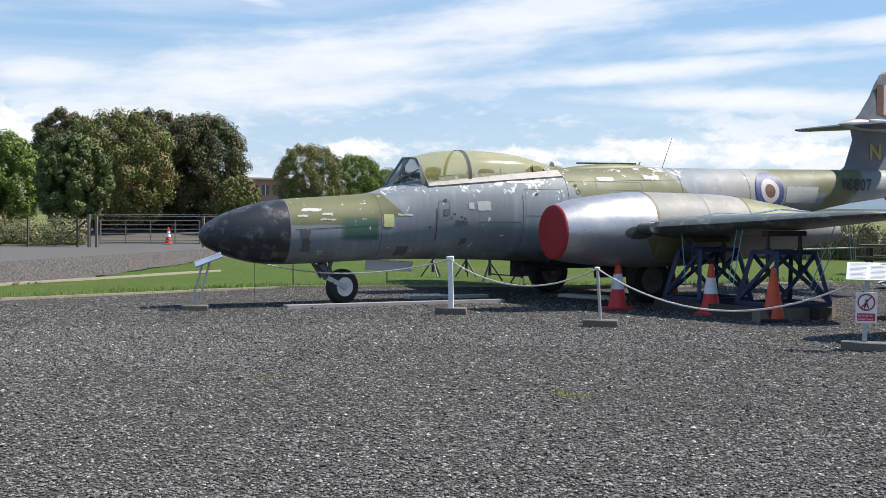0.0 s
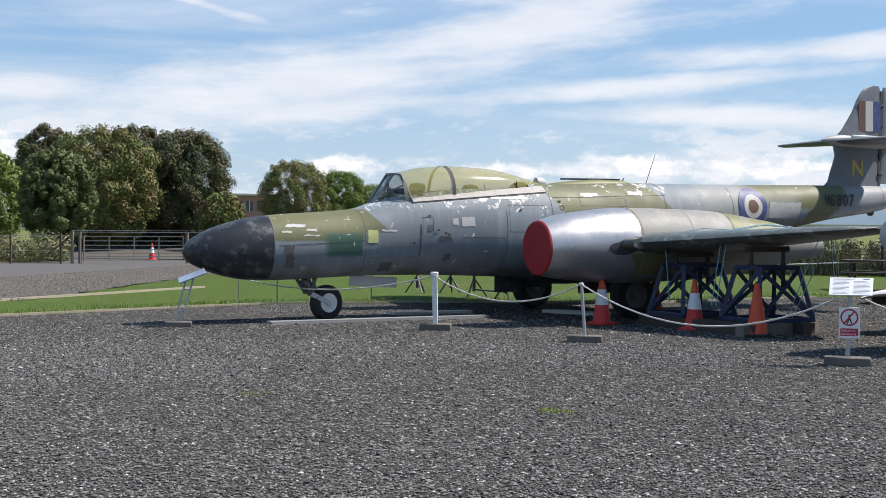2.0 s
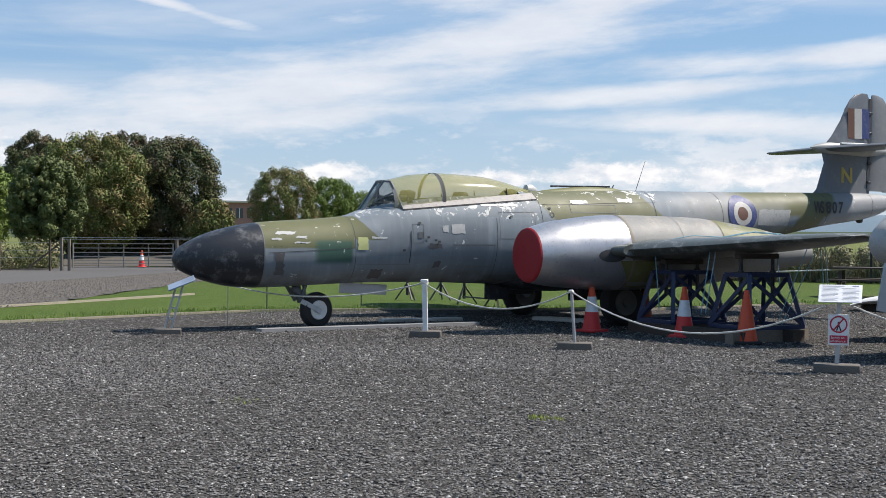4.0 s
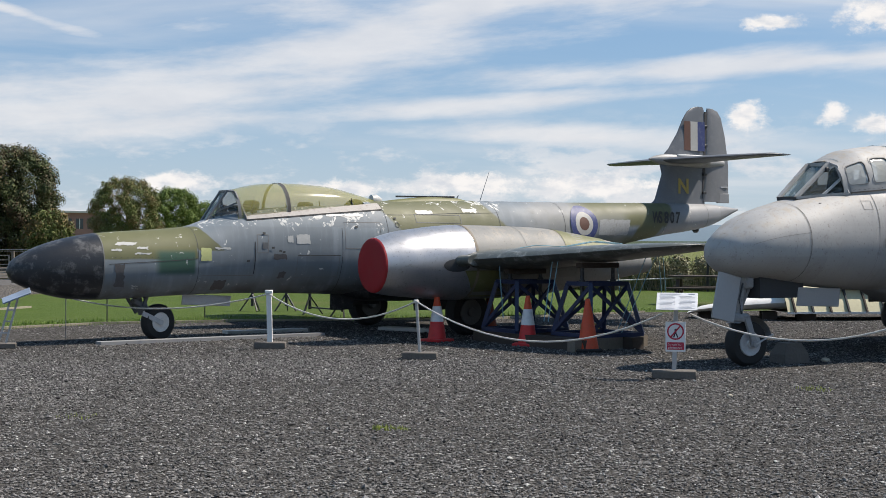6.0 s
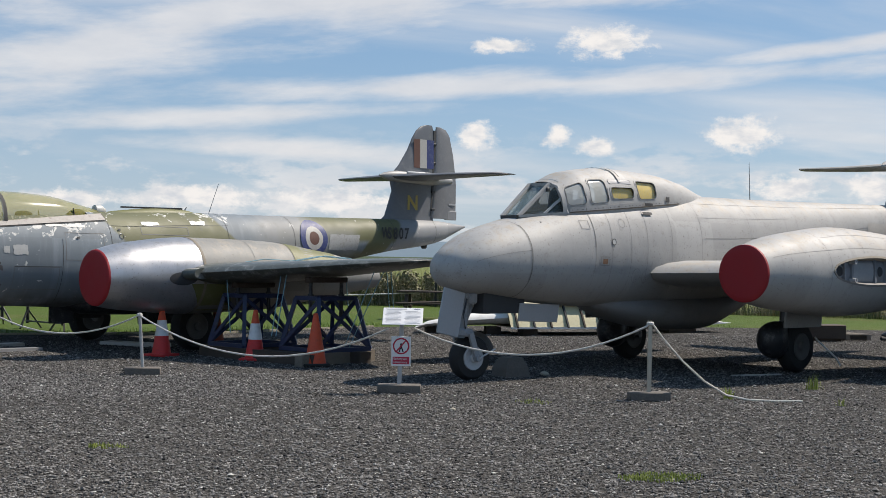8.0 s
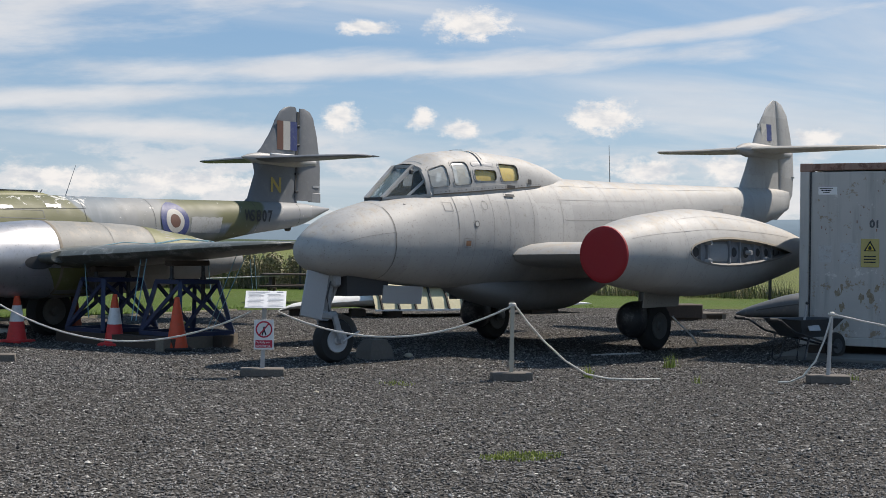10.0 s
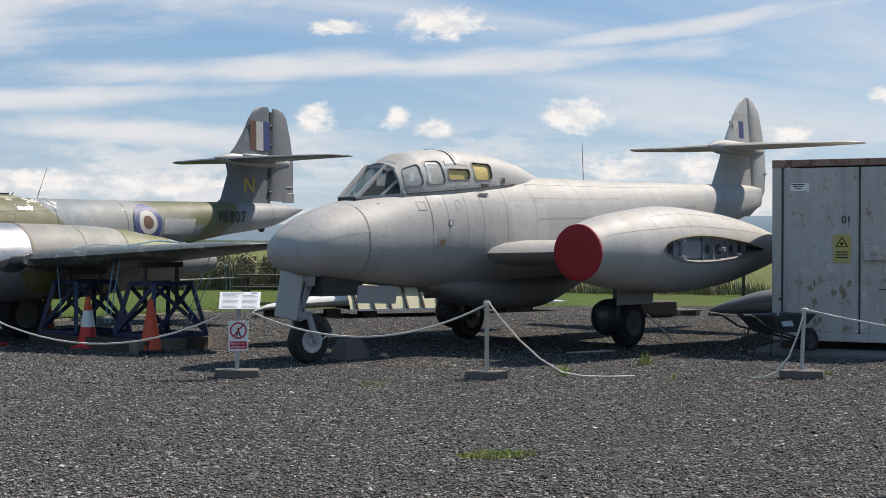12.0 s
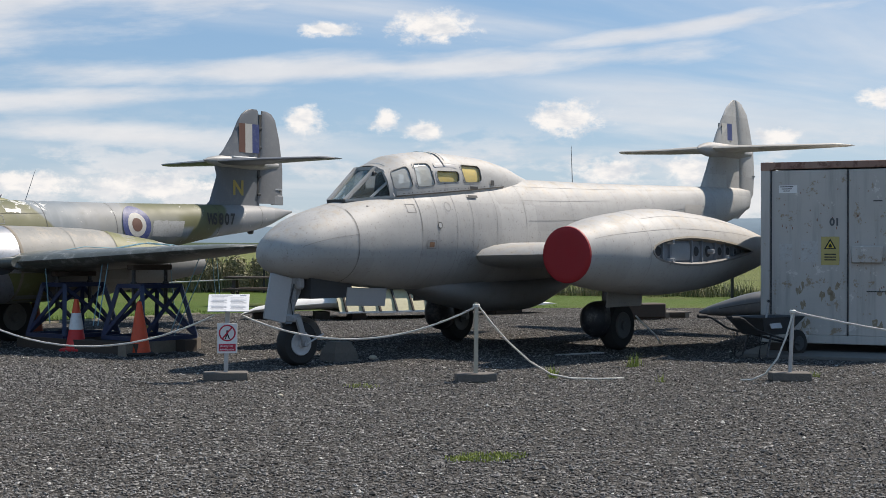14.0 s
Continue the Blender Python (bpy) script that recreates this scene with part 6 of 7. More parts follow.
pa = rope_post(-4.4, 19.15, 0.83, 0.045, True, -0.02, "white painted timber post on a concrete block", white_paint, 8)
part("cap", nbox((-0.02, 0, 0.83), (0.11, 0.1, 0.05), None, 0.01), white_paint, pa)
rope_post(-2.03, 17.6, 0.80, 0.021, False, -0.05, "thin grey metal post on a concrete block", galv, 4)
rope_post(3.87, 14.68, 0.89, 0.026, True, 0.005, "bare pale timber post on a concrete block", mat("pale_timber", (0.45, 0.4, 0.32), 0.8, vary=0.2, grain=40, blotch=6), -4)
rope_post(7.42, 14.06, 0.82, 0.024, False, 0.03, "leaning grey metal post on a concrete block", galv, -12)


def info_sign():
    f = thing("notice_stand", pose(1.13, 15.42, 0, 0, 0, -4), "white information board and red warning notice on a metal post", "sign")
    block(f, (0.5, 0.22, 0.1))
    part("upright", nbar((0, 0, 0.08), (0.02, 0, 0.82), 0.045, 0.05), galv, f)
    tilt = pose(0.03, -0.05, 0.88, 38, 0, -3)
    board = part("info_board", nbox((0, 0, 0), (0.46, 0.3, 0.012), None, 0.003), sign_white, f, "white printed information board")
    board.matrix_local = tilt
    bm = bmesh.new()
    for col in (-0.2, 0.02):
        for k in range(11):
            box(bm, (col + 0.085 + (0.01 if k % 3 else -0.012), 0.085 - k * 0.021, 0.0075), (0.17 - (0.02 if k % 3 == 0 else 0), 0.005, 0.002))
    box(bm, (-0.08, 0.125, 0.0075), (0.24, 0.014, 0.002))
    box(bm, (-0.1, 0.107, 0.0075), (0.18, 0.008, 0.002))
    part("small_print", bm, faint_ink, board)
    part("emblem", nbox((0.16, 0.123, 0.0075), (0.07, 0.016, 0.002)), mat("emblem_grey", (0.25, 0.27, 0.33), 0.5), board)
    note = part("warning_notice", nbox((0, 0, 0), (0.225, 0.008, 0.34), None, 0.002), sign_white, f, "white and red no entry notice")
    note.matrix_local = pose(0.015, -0.035, 0.48, 0, 0, -2)
    ringm = loft([[Vector((r * math.cos(a), -0.0055 - y, 0.06 + r * math.sin(a))) for r, y in ((0.078, 0), (0.078, 0.002), (0.095, 0.002), (0.095, 0))] for a in [k * math.tau / 36 for k in range(37)]], caps=False, close=False)
    part("ban_ring", ringm, sign_red, note)
    part("ban_stroke", nbox((0, -0.0075, 0.06), (0.016, 0.002, 0.16), pose(0, 0, 0, 0, 40, 0)), sign_red, note)
    bm = nbox((0, -0.0065, 0.06), (0.022, 0.002, 0.06))
    box(bm, (-0.014, -0.0065, 0.015), (0.014, 0.002, 0.05), pose(0, 0, 0, 0, 15, 0))
    box(bm, (0.016, -0.0065, 0.015), (0.014, 0.002, 0.05), pose(0, 0, 0, 0, -20, 0))
    part("ban_symbol", bm, ink, note)
    part("red_panel", nbox((0, -0.0055, -0.105), (0.19, 0.003, 0.085)), sign_red, note)
    for i, t in enumerate(("Strictly no", "admittance")):
        part("wording", word(t, 0.036, lambda x, y: Vector((x - 0.085, -0.0085, -0.098 - 0.038 * i + y))), sign_white, note)
    return f


info_sign()


def nose_stand():
    f = thing("notice_stand", pose(-8.25, 18.7, 0, 0, 0, 22), "leaning metal lectern with a blue-grey information panel", "sign")
    block(f, (0.4, 0.22, 0.08))
    for dx in (-0.05, 0.05):
        part("upright", nbar((dx, 0, 0.06), (0.17 + dx, 0.0, 0.72), 0.035, 0.03), galv, f)
    for k in (0.25, 0.5, 0.75):
        part("rung", nbar((-0.05 + 0.17 * k, 0, 0.06 + 0.66 * k), (0.05 + 0.17 * k, 0, 0.06 + 0.66 * k), 0.02, 0.02), galv, f)
    p = part("panel", nbox((0, 0, 0), (0.42, 0.32, 0.02), None, 0.004), mat("panel_blue_grey", (0.25, 0.31, 0.4), 0.3, vary=0.15), f)
    p.matrix_local = pose(0.2, -0.02, 0.76, 12, -22, 0)
    return f


nose_stand()


def rope(points, label, r=0.011):
    ob = part("rope", tube(points, r, 8), rope_white, None)
    return tagged(ob, label, "rope", "barrier ropes")


A, B, S, D, E_ = (-4.42, 19.13, 0.8), (-2.08, 17.58, 0.77), (1.0, 15.4, 0.74), (3.875, 14.66, 0.85), (7.45, 14.04, 0.79)
rope(sag((-8.15, 20.9, 0.66), A, 0.2), "white rope hanging slack from a post past the nose")
rope(sag(A, B, 0.3), "white rope hanging slack between two posts")
rope(sag(B, S, 0.42), "white rope hanging slack before the traffic cones")
rope(sag((1.3, 15.4, 0.74), D, 0.32), "white rope hanging slack before the silver jet")
rope([(3.9, 14.66, 0.85), (4.05, 14.66, 0.66), (4.25, 14.66, 0.44), (4.5, 14.66, 0.22), (4.75, 14.66, 0.07), (5.0, 14.64, 0.02), (5.3, 14.6, 0.012), (5.62, 14.62, 0.012)], "white rope falling from a post to the gravel")
rope([E_, (7.36, 14.04, 0.5), (7.26, 14.05, 0.26), (7.12, 14.08, 0.08), (6.98, 14.13, 0.014), (6.86, 14.17, 0.012)], "white rope end trailing from a leaning post")
rope(sag(E_, (10.4, 13.2, 0.4), 0.08), "white rope stretched on towards the container")
rope([(6.8, 33.6, 0.5), (4.0, 35.2, 0.75), (0.0, 36.0, 0.55), (-3.0, 35.5, 0.8)], "thin white rope strung across the lawn", 0.016)
for x, y, h in ((6.8, 33.6, 0.6), (-3.0, 35.5, 0.9), (4.0, 35.2, 0.8)):
    tagged(part("rope_stake", nrod((x, y, -0.05), (x, y, h), 0.015, None, 8), dark_wood, None), "thin dark stake carrying rope on the lawn", "stake", "lawn stakes")
tagged(part("rope_stake", nrod((-8.15, 20.9, 0), (-8.15, 20.9, 0.7), 0.008, None, 8), steel, None), "thin steel stake carrying rope under the nose", "stake")
for x, y in ((-9.0, 25.2), (-7.4, 26.4)):
    tagged(part("wire_stake", nrod((x, y, -0.05), (x, y, 1.0), 0.012, None, 8), black, None), "thin dark wire stake in the lawn", "stake", "wire stakes")


# ---- cones ----
def traffic_cone(x, y, m, banded, lean, label, h=0.75):
    f = thing("traffic_cone", pose(x, y, 0, lean, lean * 0.5, 17 * x), label, "traffic cone", "traffic cones")
    part("foot", nbox((0, 0, 0.022), (0.4, 0.4, 0.044), None, 0.015), m if banded else rubber, f)
    r0, r1 = 0.155, 0.032
    if banded:
        z1, z2 = h * 0.42, h * 0.74
        q = lambda z: r0 + (r1 - r0) * z / h
        part("lower_body", lathe([(q(0.03), 0.03), (q(z1), z1)], 24), m, f)
        part("sleeve", lathe([(q(z1) + 0.004, z1), (q(z2) + 0.004, z2)], 24), sleeve, f, "white reflective sleeve")
        part("tip", lathe([(q(z2), z2), (r1, h), (r1 * 0.7, h + 0.005)], 24), orange, f)
    else:
        part("body", lathe([(r0, 0.03), (r1, h), (r1 * 0.7, h + 0.005)], 24), m, f)
    return f


traffic_cone(-2.15, 21.0, cone_red, True, 0, "red traffic cone with white sleeve beside the nacelle")
traffic_cone(-0.70, 20.3, cone_red, True, 1, "red traffic cone with wide white sleeve under the wing")
traffic_cone(0.20, 19.25, orange, False, -1, "plain orange traffic cone before the trestles")
traffic_cone(-1.44, 22.75, cone_dull, False, 2, "faded dull brown traffic cone in the wing's shadow")
traffic_cone(-25.5, 55.2, cone_red, True, 0, "small red and white traffic cone beyond the gate")


# ---- trestles under the wing ----
def on_night(s, l, z=0.0):
    return NIGHT @ Vector((s, -l, z))


def trestle(s, l, yaw, high, label):
    p = on_night(s, l)
    f = thing("trestle", pose(p.x, p.y, 0.17, 0, 0, 39.5 + yaw), label, "trestle", "wing trestles")
    a, b, c, d, h = 0.5, 0.44, 0.36, 0.26, 0.78
    feet = [(-a, -b), (a, -b), (a, b), (-a, b)]
    heads = [(-c, -d), (c, -d), (c, d), (-c, d)]
    for (x0, y0), (x1, y1) in zip(feet, heads):
        part("leg", nbar((x0, y0, 0.03), (x1, y1, h), 0.06, 0.06), blue_steel, f)
    for i in range(4):
        j = (i + 1) % 4
        part("foot_rail", nbar((*feet[i], 0.03), (*feet[j], 0.03), 0.06, 0.06), blue_steel, f)
        part("head_rail", nbar((*heads[i], h), (*heads[j], h), 0.06, 0.06), blue_steel, f)
        part("brace", nbar((*feet[i], 0.05), (*heads[j], h - 0.03), 0.03, 0.055), blue_steel, f)
        if i % 2 == 0:
            part("brace", nbar((*feet[j], 0.05), (*heads[i], h - 0.03), 0.03, 0.055), blue_steel, f)
    for x in (-c + 0.06, c - 0.06):
        part("jack_screw", nrod((x, 0, h - 0.35), (x, 0, high - 0.06), 0.03, None, 10), black, f)
        part("jack_collar", nrod((x, 0, h - 0.02), (x, 0, h + 0.06), 0.06, 0.045, 10), black, f)
    part("saddle", nbox((0, 0, high - 0.03), (0.75, 0.14, 0.08), None, 0.015), dark_wood, f)
    return f


trestle(7.25, 3.3, 0, 0.97, "dark blue steel trestle jacking the wing root")
trestle(7.5, 4.75, 0, 1.08, "dark blue steel trestle standing under the wing")
for s, l0, l1 in ((6.78, 2.7, 5.45), (7.72, 2.6, 5.4)):
    ob = part("timber_baulk", nbar(on_night(s, l0, 0.085), on_night(s, l1, 0.085), 0.22, 0.17), dark_wood, None)
    tagged(ob, "thick old timber baulk under the trestles", "timber", "timber baulks")
ob = part("timber_baulk", nbar(on_night(8.2, 5.0, 0.07), on_night(6.5, 5.35, 0.07), 0.14, 0.2), old_wood, None)
tagged(ob, "pale sawn timber baulk beside the trestles", "timber", "timber baulks")
tagged(part("yellow_chock", nbox(on_night(8.0, 4.0, 0.25), (0.3, 0.16, 0.12), pose(0, 0, 0, 0, 0, 30), 0.02), sign_yellow, None), "small yellow block lying on the trestle timbers", "chock")
for l in (3.35, 4.35, 4.45):
    top = [on_night(6.6 + 0.28 * (l - 2.95) - 0.02, l, 1.3 + 0.055 * (l - 3)), on_night(6.75 + 0.28 * (l - 2.95), l, 1.42 + 0.055 * (l - 3)), on_night(7.3 + 0.28 * (l - 2.95), l, 1.5 + 0.055 * (l - 3)), on_night(8.2, l, 1.47 + 0.055 * (l - 3)), on_night(9.1, l, 1.36)]
    ob = part("tie_cord", tube([on_night(6.6, l + 0.25, 0.4)] + top + [on_night(9.2, l, 0.5)], 0.008, 6), cord_blue, None)
    tagged(ob, "thin blue cord tying the wing to a trestle", "cord", "tie cords")
for l, l2 in ((5.4, 5.9), (5.3, 5.7)):
    ob = part("tie_cord", tube([on_night(7.6, l2, 1.36), on_night(7.4, l, 0.25)], 0.006, 6), cord_blue, None)
    tagged(ob, "thin cord hanging from the outer wing", "cord", "tie cords")


# ---- small stands, ramps and clutter under the jets ----
def tripod(x, y, h, label):
    f = thing("tripod_stand", pose(x, y, -0.01, 0, 0, 40 * x), label, "stand", "tripod stands")
    part("tube", nrod((0, 0, 0.12), (0, 0, h), 0.035, 0.03, 10), black, f)
    for k in range(3):
        a = k * math.tau / 3
        part("leg", nbar((0, 0, h * 0.55), (0.28 * math.cos(a), 0.28 * math.sin(a), 0.01), 0.03, 0.03), black, f)
    part("head", nbox((0, 0, h), (0.14, 0.14, 0.03), None, 0.008), black, f)
    return f


for x, y in ((-7.35, 30.2), (-6.6, 30.4), (-5.75, 28.9), (-4.85, 27.9)):
    tripod(x, y, 0.75, "black steel tripod stand on the grass")
tagged(part("stand_bar", nbar((-5.75, 28.75, 0.16), (-4.85, 27.75, 0.16), 0.03, 0.03), black, None), "dark steel bar linking two tripod stands", "bar")


def plank(p, q, w, h, material, label, z=0.0):
    ob = part("plank", nbar((*p, z + h / 2), (*q, z + h / 2), w, h), material, None)
    tagged(ob, label, "plank", "loose planks")


plank((-7.1, 19.5), (-4.2, 22.1), 0.22, 0.05, mat("grey_board", (0.25, 0.25, 0.25), 0.6, vary=0.3), "long grey plank lying beside the nose wheel")
plank((-5.9, 22.3), (-4.7, 23.2), 0.25, 0.05, mat("pale_board", (0.42, 0.42, 0.4), 0.6, vary=0.2), "short pale board lying under the fuselage")
plank((-3.4, 23.8), (-2.3, 23.1), 0.3, 0.06, mat("pale_board", (0.42, 0.42, 0.4)), "pale board lying beside the main wheel")
plank((-8.6, 26.0), (-8.0, 26.3), 0.1, 0.03, white_paint, "white offcut lying on the lawn")


def concrete_chock(x, y, yaw):
    m = loft([[Vector((sx * w, sy * w * 0.8, z)) for sx, sy in ((-1, -1), (1, -1), (1, 1), (-1, 1))] for w, z in ((0.2, 0.0), (0.19, 0.12), (0.12, 0.26))])
    ob = part("wheel_chock", m, concrete, None, smooth=False)
    ob.matrix_world = pose(x, y, 0, 0, 0, yaw)
    tagged(ob, "rough concrete block chocking the nose wheel", "chock")


concrete_chock(2.78, 17.75, 30)
rng = random.Random(31)


def stone(x, y, r, label):
    bm = bmesh.new()
    bmesh.ops.create_icosphere(bm, subdivisions=2, radius=r)
    for v in bm.verts:
        v.co *= 1 + 0.25 * noise.noise(v.co * (2.2 / r))
        v.co.z = v.co.z * 0.6 + r * 0.45
    ob = part("stone", bm, mat("pale_stone", (0.42, 0.38, 0.3), 0.85, vary=0.25, grain=60, blotch=12, bump=0.3), None)
    ob.matrix_world = pose(x, y, 0, 0, 0, x * 50)
    tagged(ob, label, "stone")


stone(3.27, 17.9, 0.06, "pale rounded stone lying on the gravel")
stone(1.55, 13.6, 0.03, "small reddish stone lying on the gravel")


# ---- wing panels lying behind the trainer ----
def wing_panel():
    f = thing("wing_panel", pose(2.35, 28.35, 0, 0, 0, 0), "detached silver aircraft wing lying on the gravel", "aircraft wing", "detached wings")
    d = Vector((3.75, -1.0, 0)).normalized()
    n = Vector((-d.y, d.x, 0))
    rings = []
    for k, c, t, z in ((0, 0.5, 0.05, 0.12), (0.25, 0.8, 0.12, 0.2), (0.9, 1.2, 0.22, 0.28), (1.9, 1.5, 0.3, 0.36), (2.1, 1.5, 0.3, 0.37)):
        rings.append([d * k * 0.95 + n * px + Vector((0, 0, z + pz)) for px, pz in airfoil(c * 1.5, t / (c * 1.5))])
    part("skin", loft(rings), white_paint, f)
    for k in (0.3, 1.6):
        part("wood_chock", nbox(d * k + n * 0.5 + Vector((0, 0, 0.08)), (0.3, 0.5, 0.16)), dark_wood, f)
    g = thing("wing_panel", pose(4.3, 27.6, 0, 0, 0, 0), "detached wing with open cream ribbed bay facing forward", "aircraft wing", "detached wings")
    e = Vector((3.4, 0.9, 0)).normalized()
    w = Vector((-e.y, e.x, 0))
    back = bmesh.new()
    rows = []
    for k in range(13):
        x = 3.4 * k / 12
        rows.append([e * x + Vector((0, 0, 0.18)), e * x + w * 0.12 + Vector((0, 0, 0.4)), e * x + w * 0.3 + Vector((0, 0, 0.62)), e * x + w * 1.2 + Vector((0, 0, 0.7)), e * x + w * 1.6 + Vector((0, 0, 0.2))])
    part("skin", loft(rows, caps=False, close=True, bm=back), cream, g, "cream primed inner skin")
    for k in range(9):
        x = 0.15 + 3.1 * k / 8
        part("rib", nbar(e * x + Vector((0, 0, 0.18)) - w * 0.03, e * x + w * 0.27 + Vector((0, 0, 0.64)), 0.035, 0.05), hole if k % 2 else dark_wood, g)
    part("edge_strip", nbar(e * 0.9 + w * 0.35 + Vector((0, 0, 0.68)), e * 3.4 + w * 0.35 + Vector((0, 0, 0.70)), 0.35, 0.04), white_paint, g)
    part("lower_edge", nbar(Vector((0, 0, 0.17)), e * 3.4 + Vector((0, 0, 0.17)), 0.05, 0.04), white_paint, g)
    for k in (0.6, 2.8):
        part("wood_chock", nbox(e * k + w * 0.5 + Vector((0, 0, 0.1)), (0.3, 0.8, 0.2)), dark_wood, g)
    h = thing("flap_panel", pose(7.6, 29.6, 0, 0, 0, 25), "white curved panel edge lying on the gravel", "panel")
    part("skin", plane_wing([(-0.4, 0, 2.3, 0.22, 0.05), (0.4, 0.05, 2.2, 0.26, 0.05)]), white_paint, h)
    part("wood_chock", nbox((1.0, 0, 0.09), (0.8, 0.4, 0.18)), dark_wood, h)


wing_panel()


def picnic_table(x, y, yaw):
    f = thing("picnic_table", pose(x, y, -0.01, 0, 0, yaw), "dark brown wooden picnic table with benches on the lawn", "table")
    for k in range(5):
        part("top_board", nbox((0, -0.32 + 0.16 * k, 0.74), (1.7, 0.14, 0.04), None, 0.005), dark_wood, f)
    for s in (-1, 1):
        part("seat", nbox((0, 0.68 * s, 0.44), (1.7, 0.26, 0.045), None, 0.005), dark_wood, f)
        part("seat_beam", nbar((0.6 * s, -0.78, 0.4), (0.6 * s, 0.78, 0.4), 0.05, 0.09), dark_wood, f)
        for t in (-1, 1):
            part("leg", nbar((0.6 * s, 0.6 * t, 0), (0.6 * s, 0.22 * t, 0.73), 0.09, 0.05), dark_wood, f)


picnic_table(3.35, 35.6, -12)


# ---- drop tank, pallets ----
def drop_tank():
    f = thing("drop_tank", pose(12.15, 27.25, 0, 0, 0, -10), "long grey aircraft drop tank resting on timber", "fuel tank")
    B_ = Body((0.0, 0.08, 0.5, 1.3, 2.4, 3.6, 4.6), (0.02, 0.06, 0.17, 0.29, 0.33, 0.26, 0.04), (0.15, 0.2, 0.36, 0.58, 0.68, 0.62, 0.4), (0.11, 0.07, 0.05, 0.04, 0.04, 0.1, 0.34))
    part("shell", B_.skin(0, 4.6, 26, 28), tank_grey, f)
    part("seam", B_.seam(0.4, 4.2, 8, 0.02, 0.004), dark_line, f)
    for x in (1.0, 3.2):
        part("cradle", nbox((x, 0, 0.025), (0.14, 0.7, 0.05)), dark_wood, f)


drop_tank()


def pallet(x, y, z, yaw, material, label):
    f = thing("pallet", pose(x, y, z, 0, 0, yaw), label, "pallet", "timber pallets")
    for k in range(6):
        part("deck_board", nbox((0, -0.4 + 0.16 * k, 0.125), (1.2, 0.1, 0.022)), material, f)
    for s in (-0.5, 0, 0.5):
        part("bearer", nbox((s, 0, 0.06), (0.1, 0.9, 0.1)), material, f)


pallet(11.3, 27.6, 0.0, 10, old_wood, "weathered timber pallet lying behind the main wheel")
tagged(part("stacked_timber", nbox((10.5, 26.9, 0.2), (1.3, 0.5, 0.3), pose(0, 0, 0, 0, 0, 8), 0.02), dark_wood, None), "dark stacked timber block behind the main wheel", "timber")
tagged(part("timber_support", nbox((10.5, 26.9, 0.025), (1.1, 0.4, 0.05), pose(0, 0, 0, 0, 0, 8)), dark_wood, None), "low timber bearer under the dark block", "timber")
plank((5.9, 18.0), (6.7, 18.3), 0.05, 0.02, galv, "thin bent metal strip on the gravel by the wheel")
rusty = thing("rusty_trolley", pose(8.6, 32.6, 0, 0, 0, 20), "rusty brown trolley frame standing by the grass", "trolley")
part("deck", nbox((0, 0, 0.38), (1.1, 0.5, 0.06)), container_rust, rusty)
for sx in (-0.4, 0.4):
    part("leg", nbar((sx, 0, 0.12), (sx, 0, 0.36), 0.06, 0.3), container_rust, rusty)
    part("castor", lathe([(0.02, -0.04), (0.11, -0.03), (0.11, 0.03), (0.02, 0.04)], 14, "Y"), container_rust, rusty).location = (sx, -0.1, 0.11)


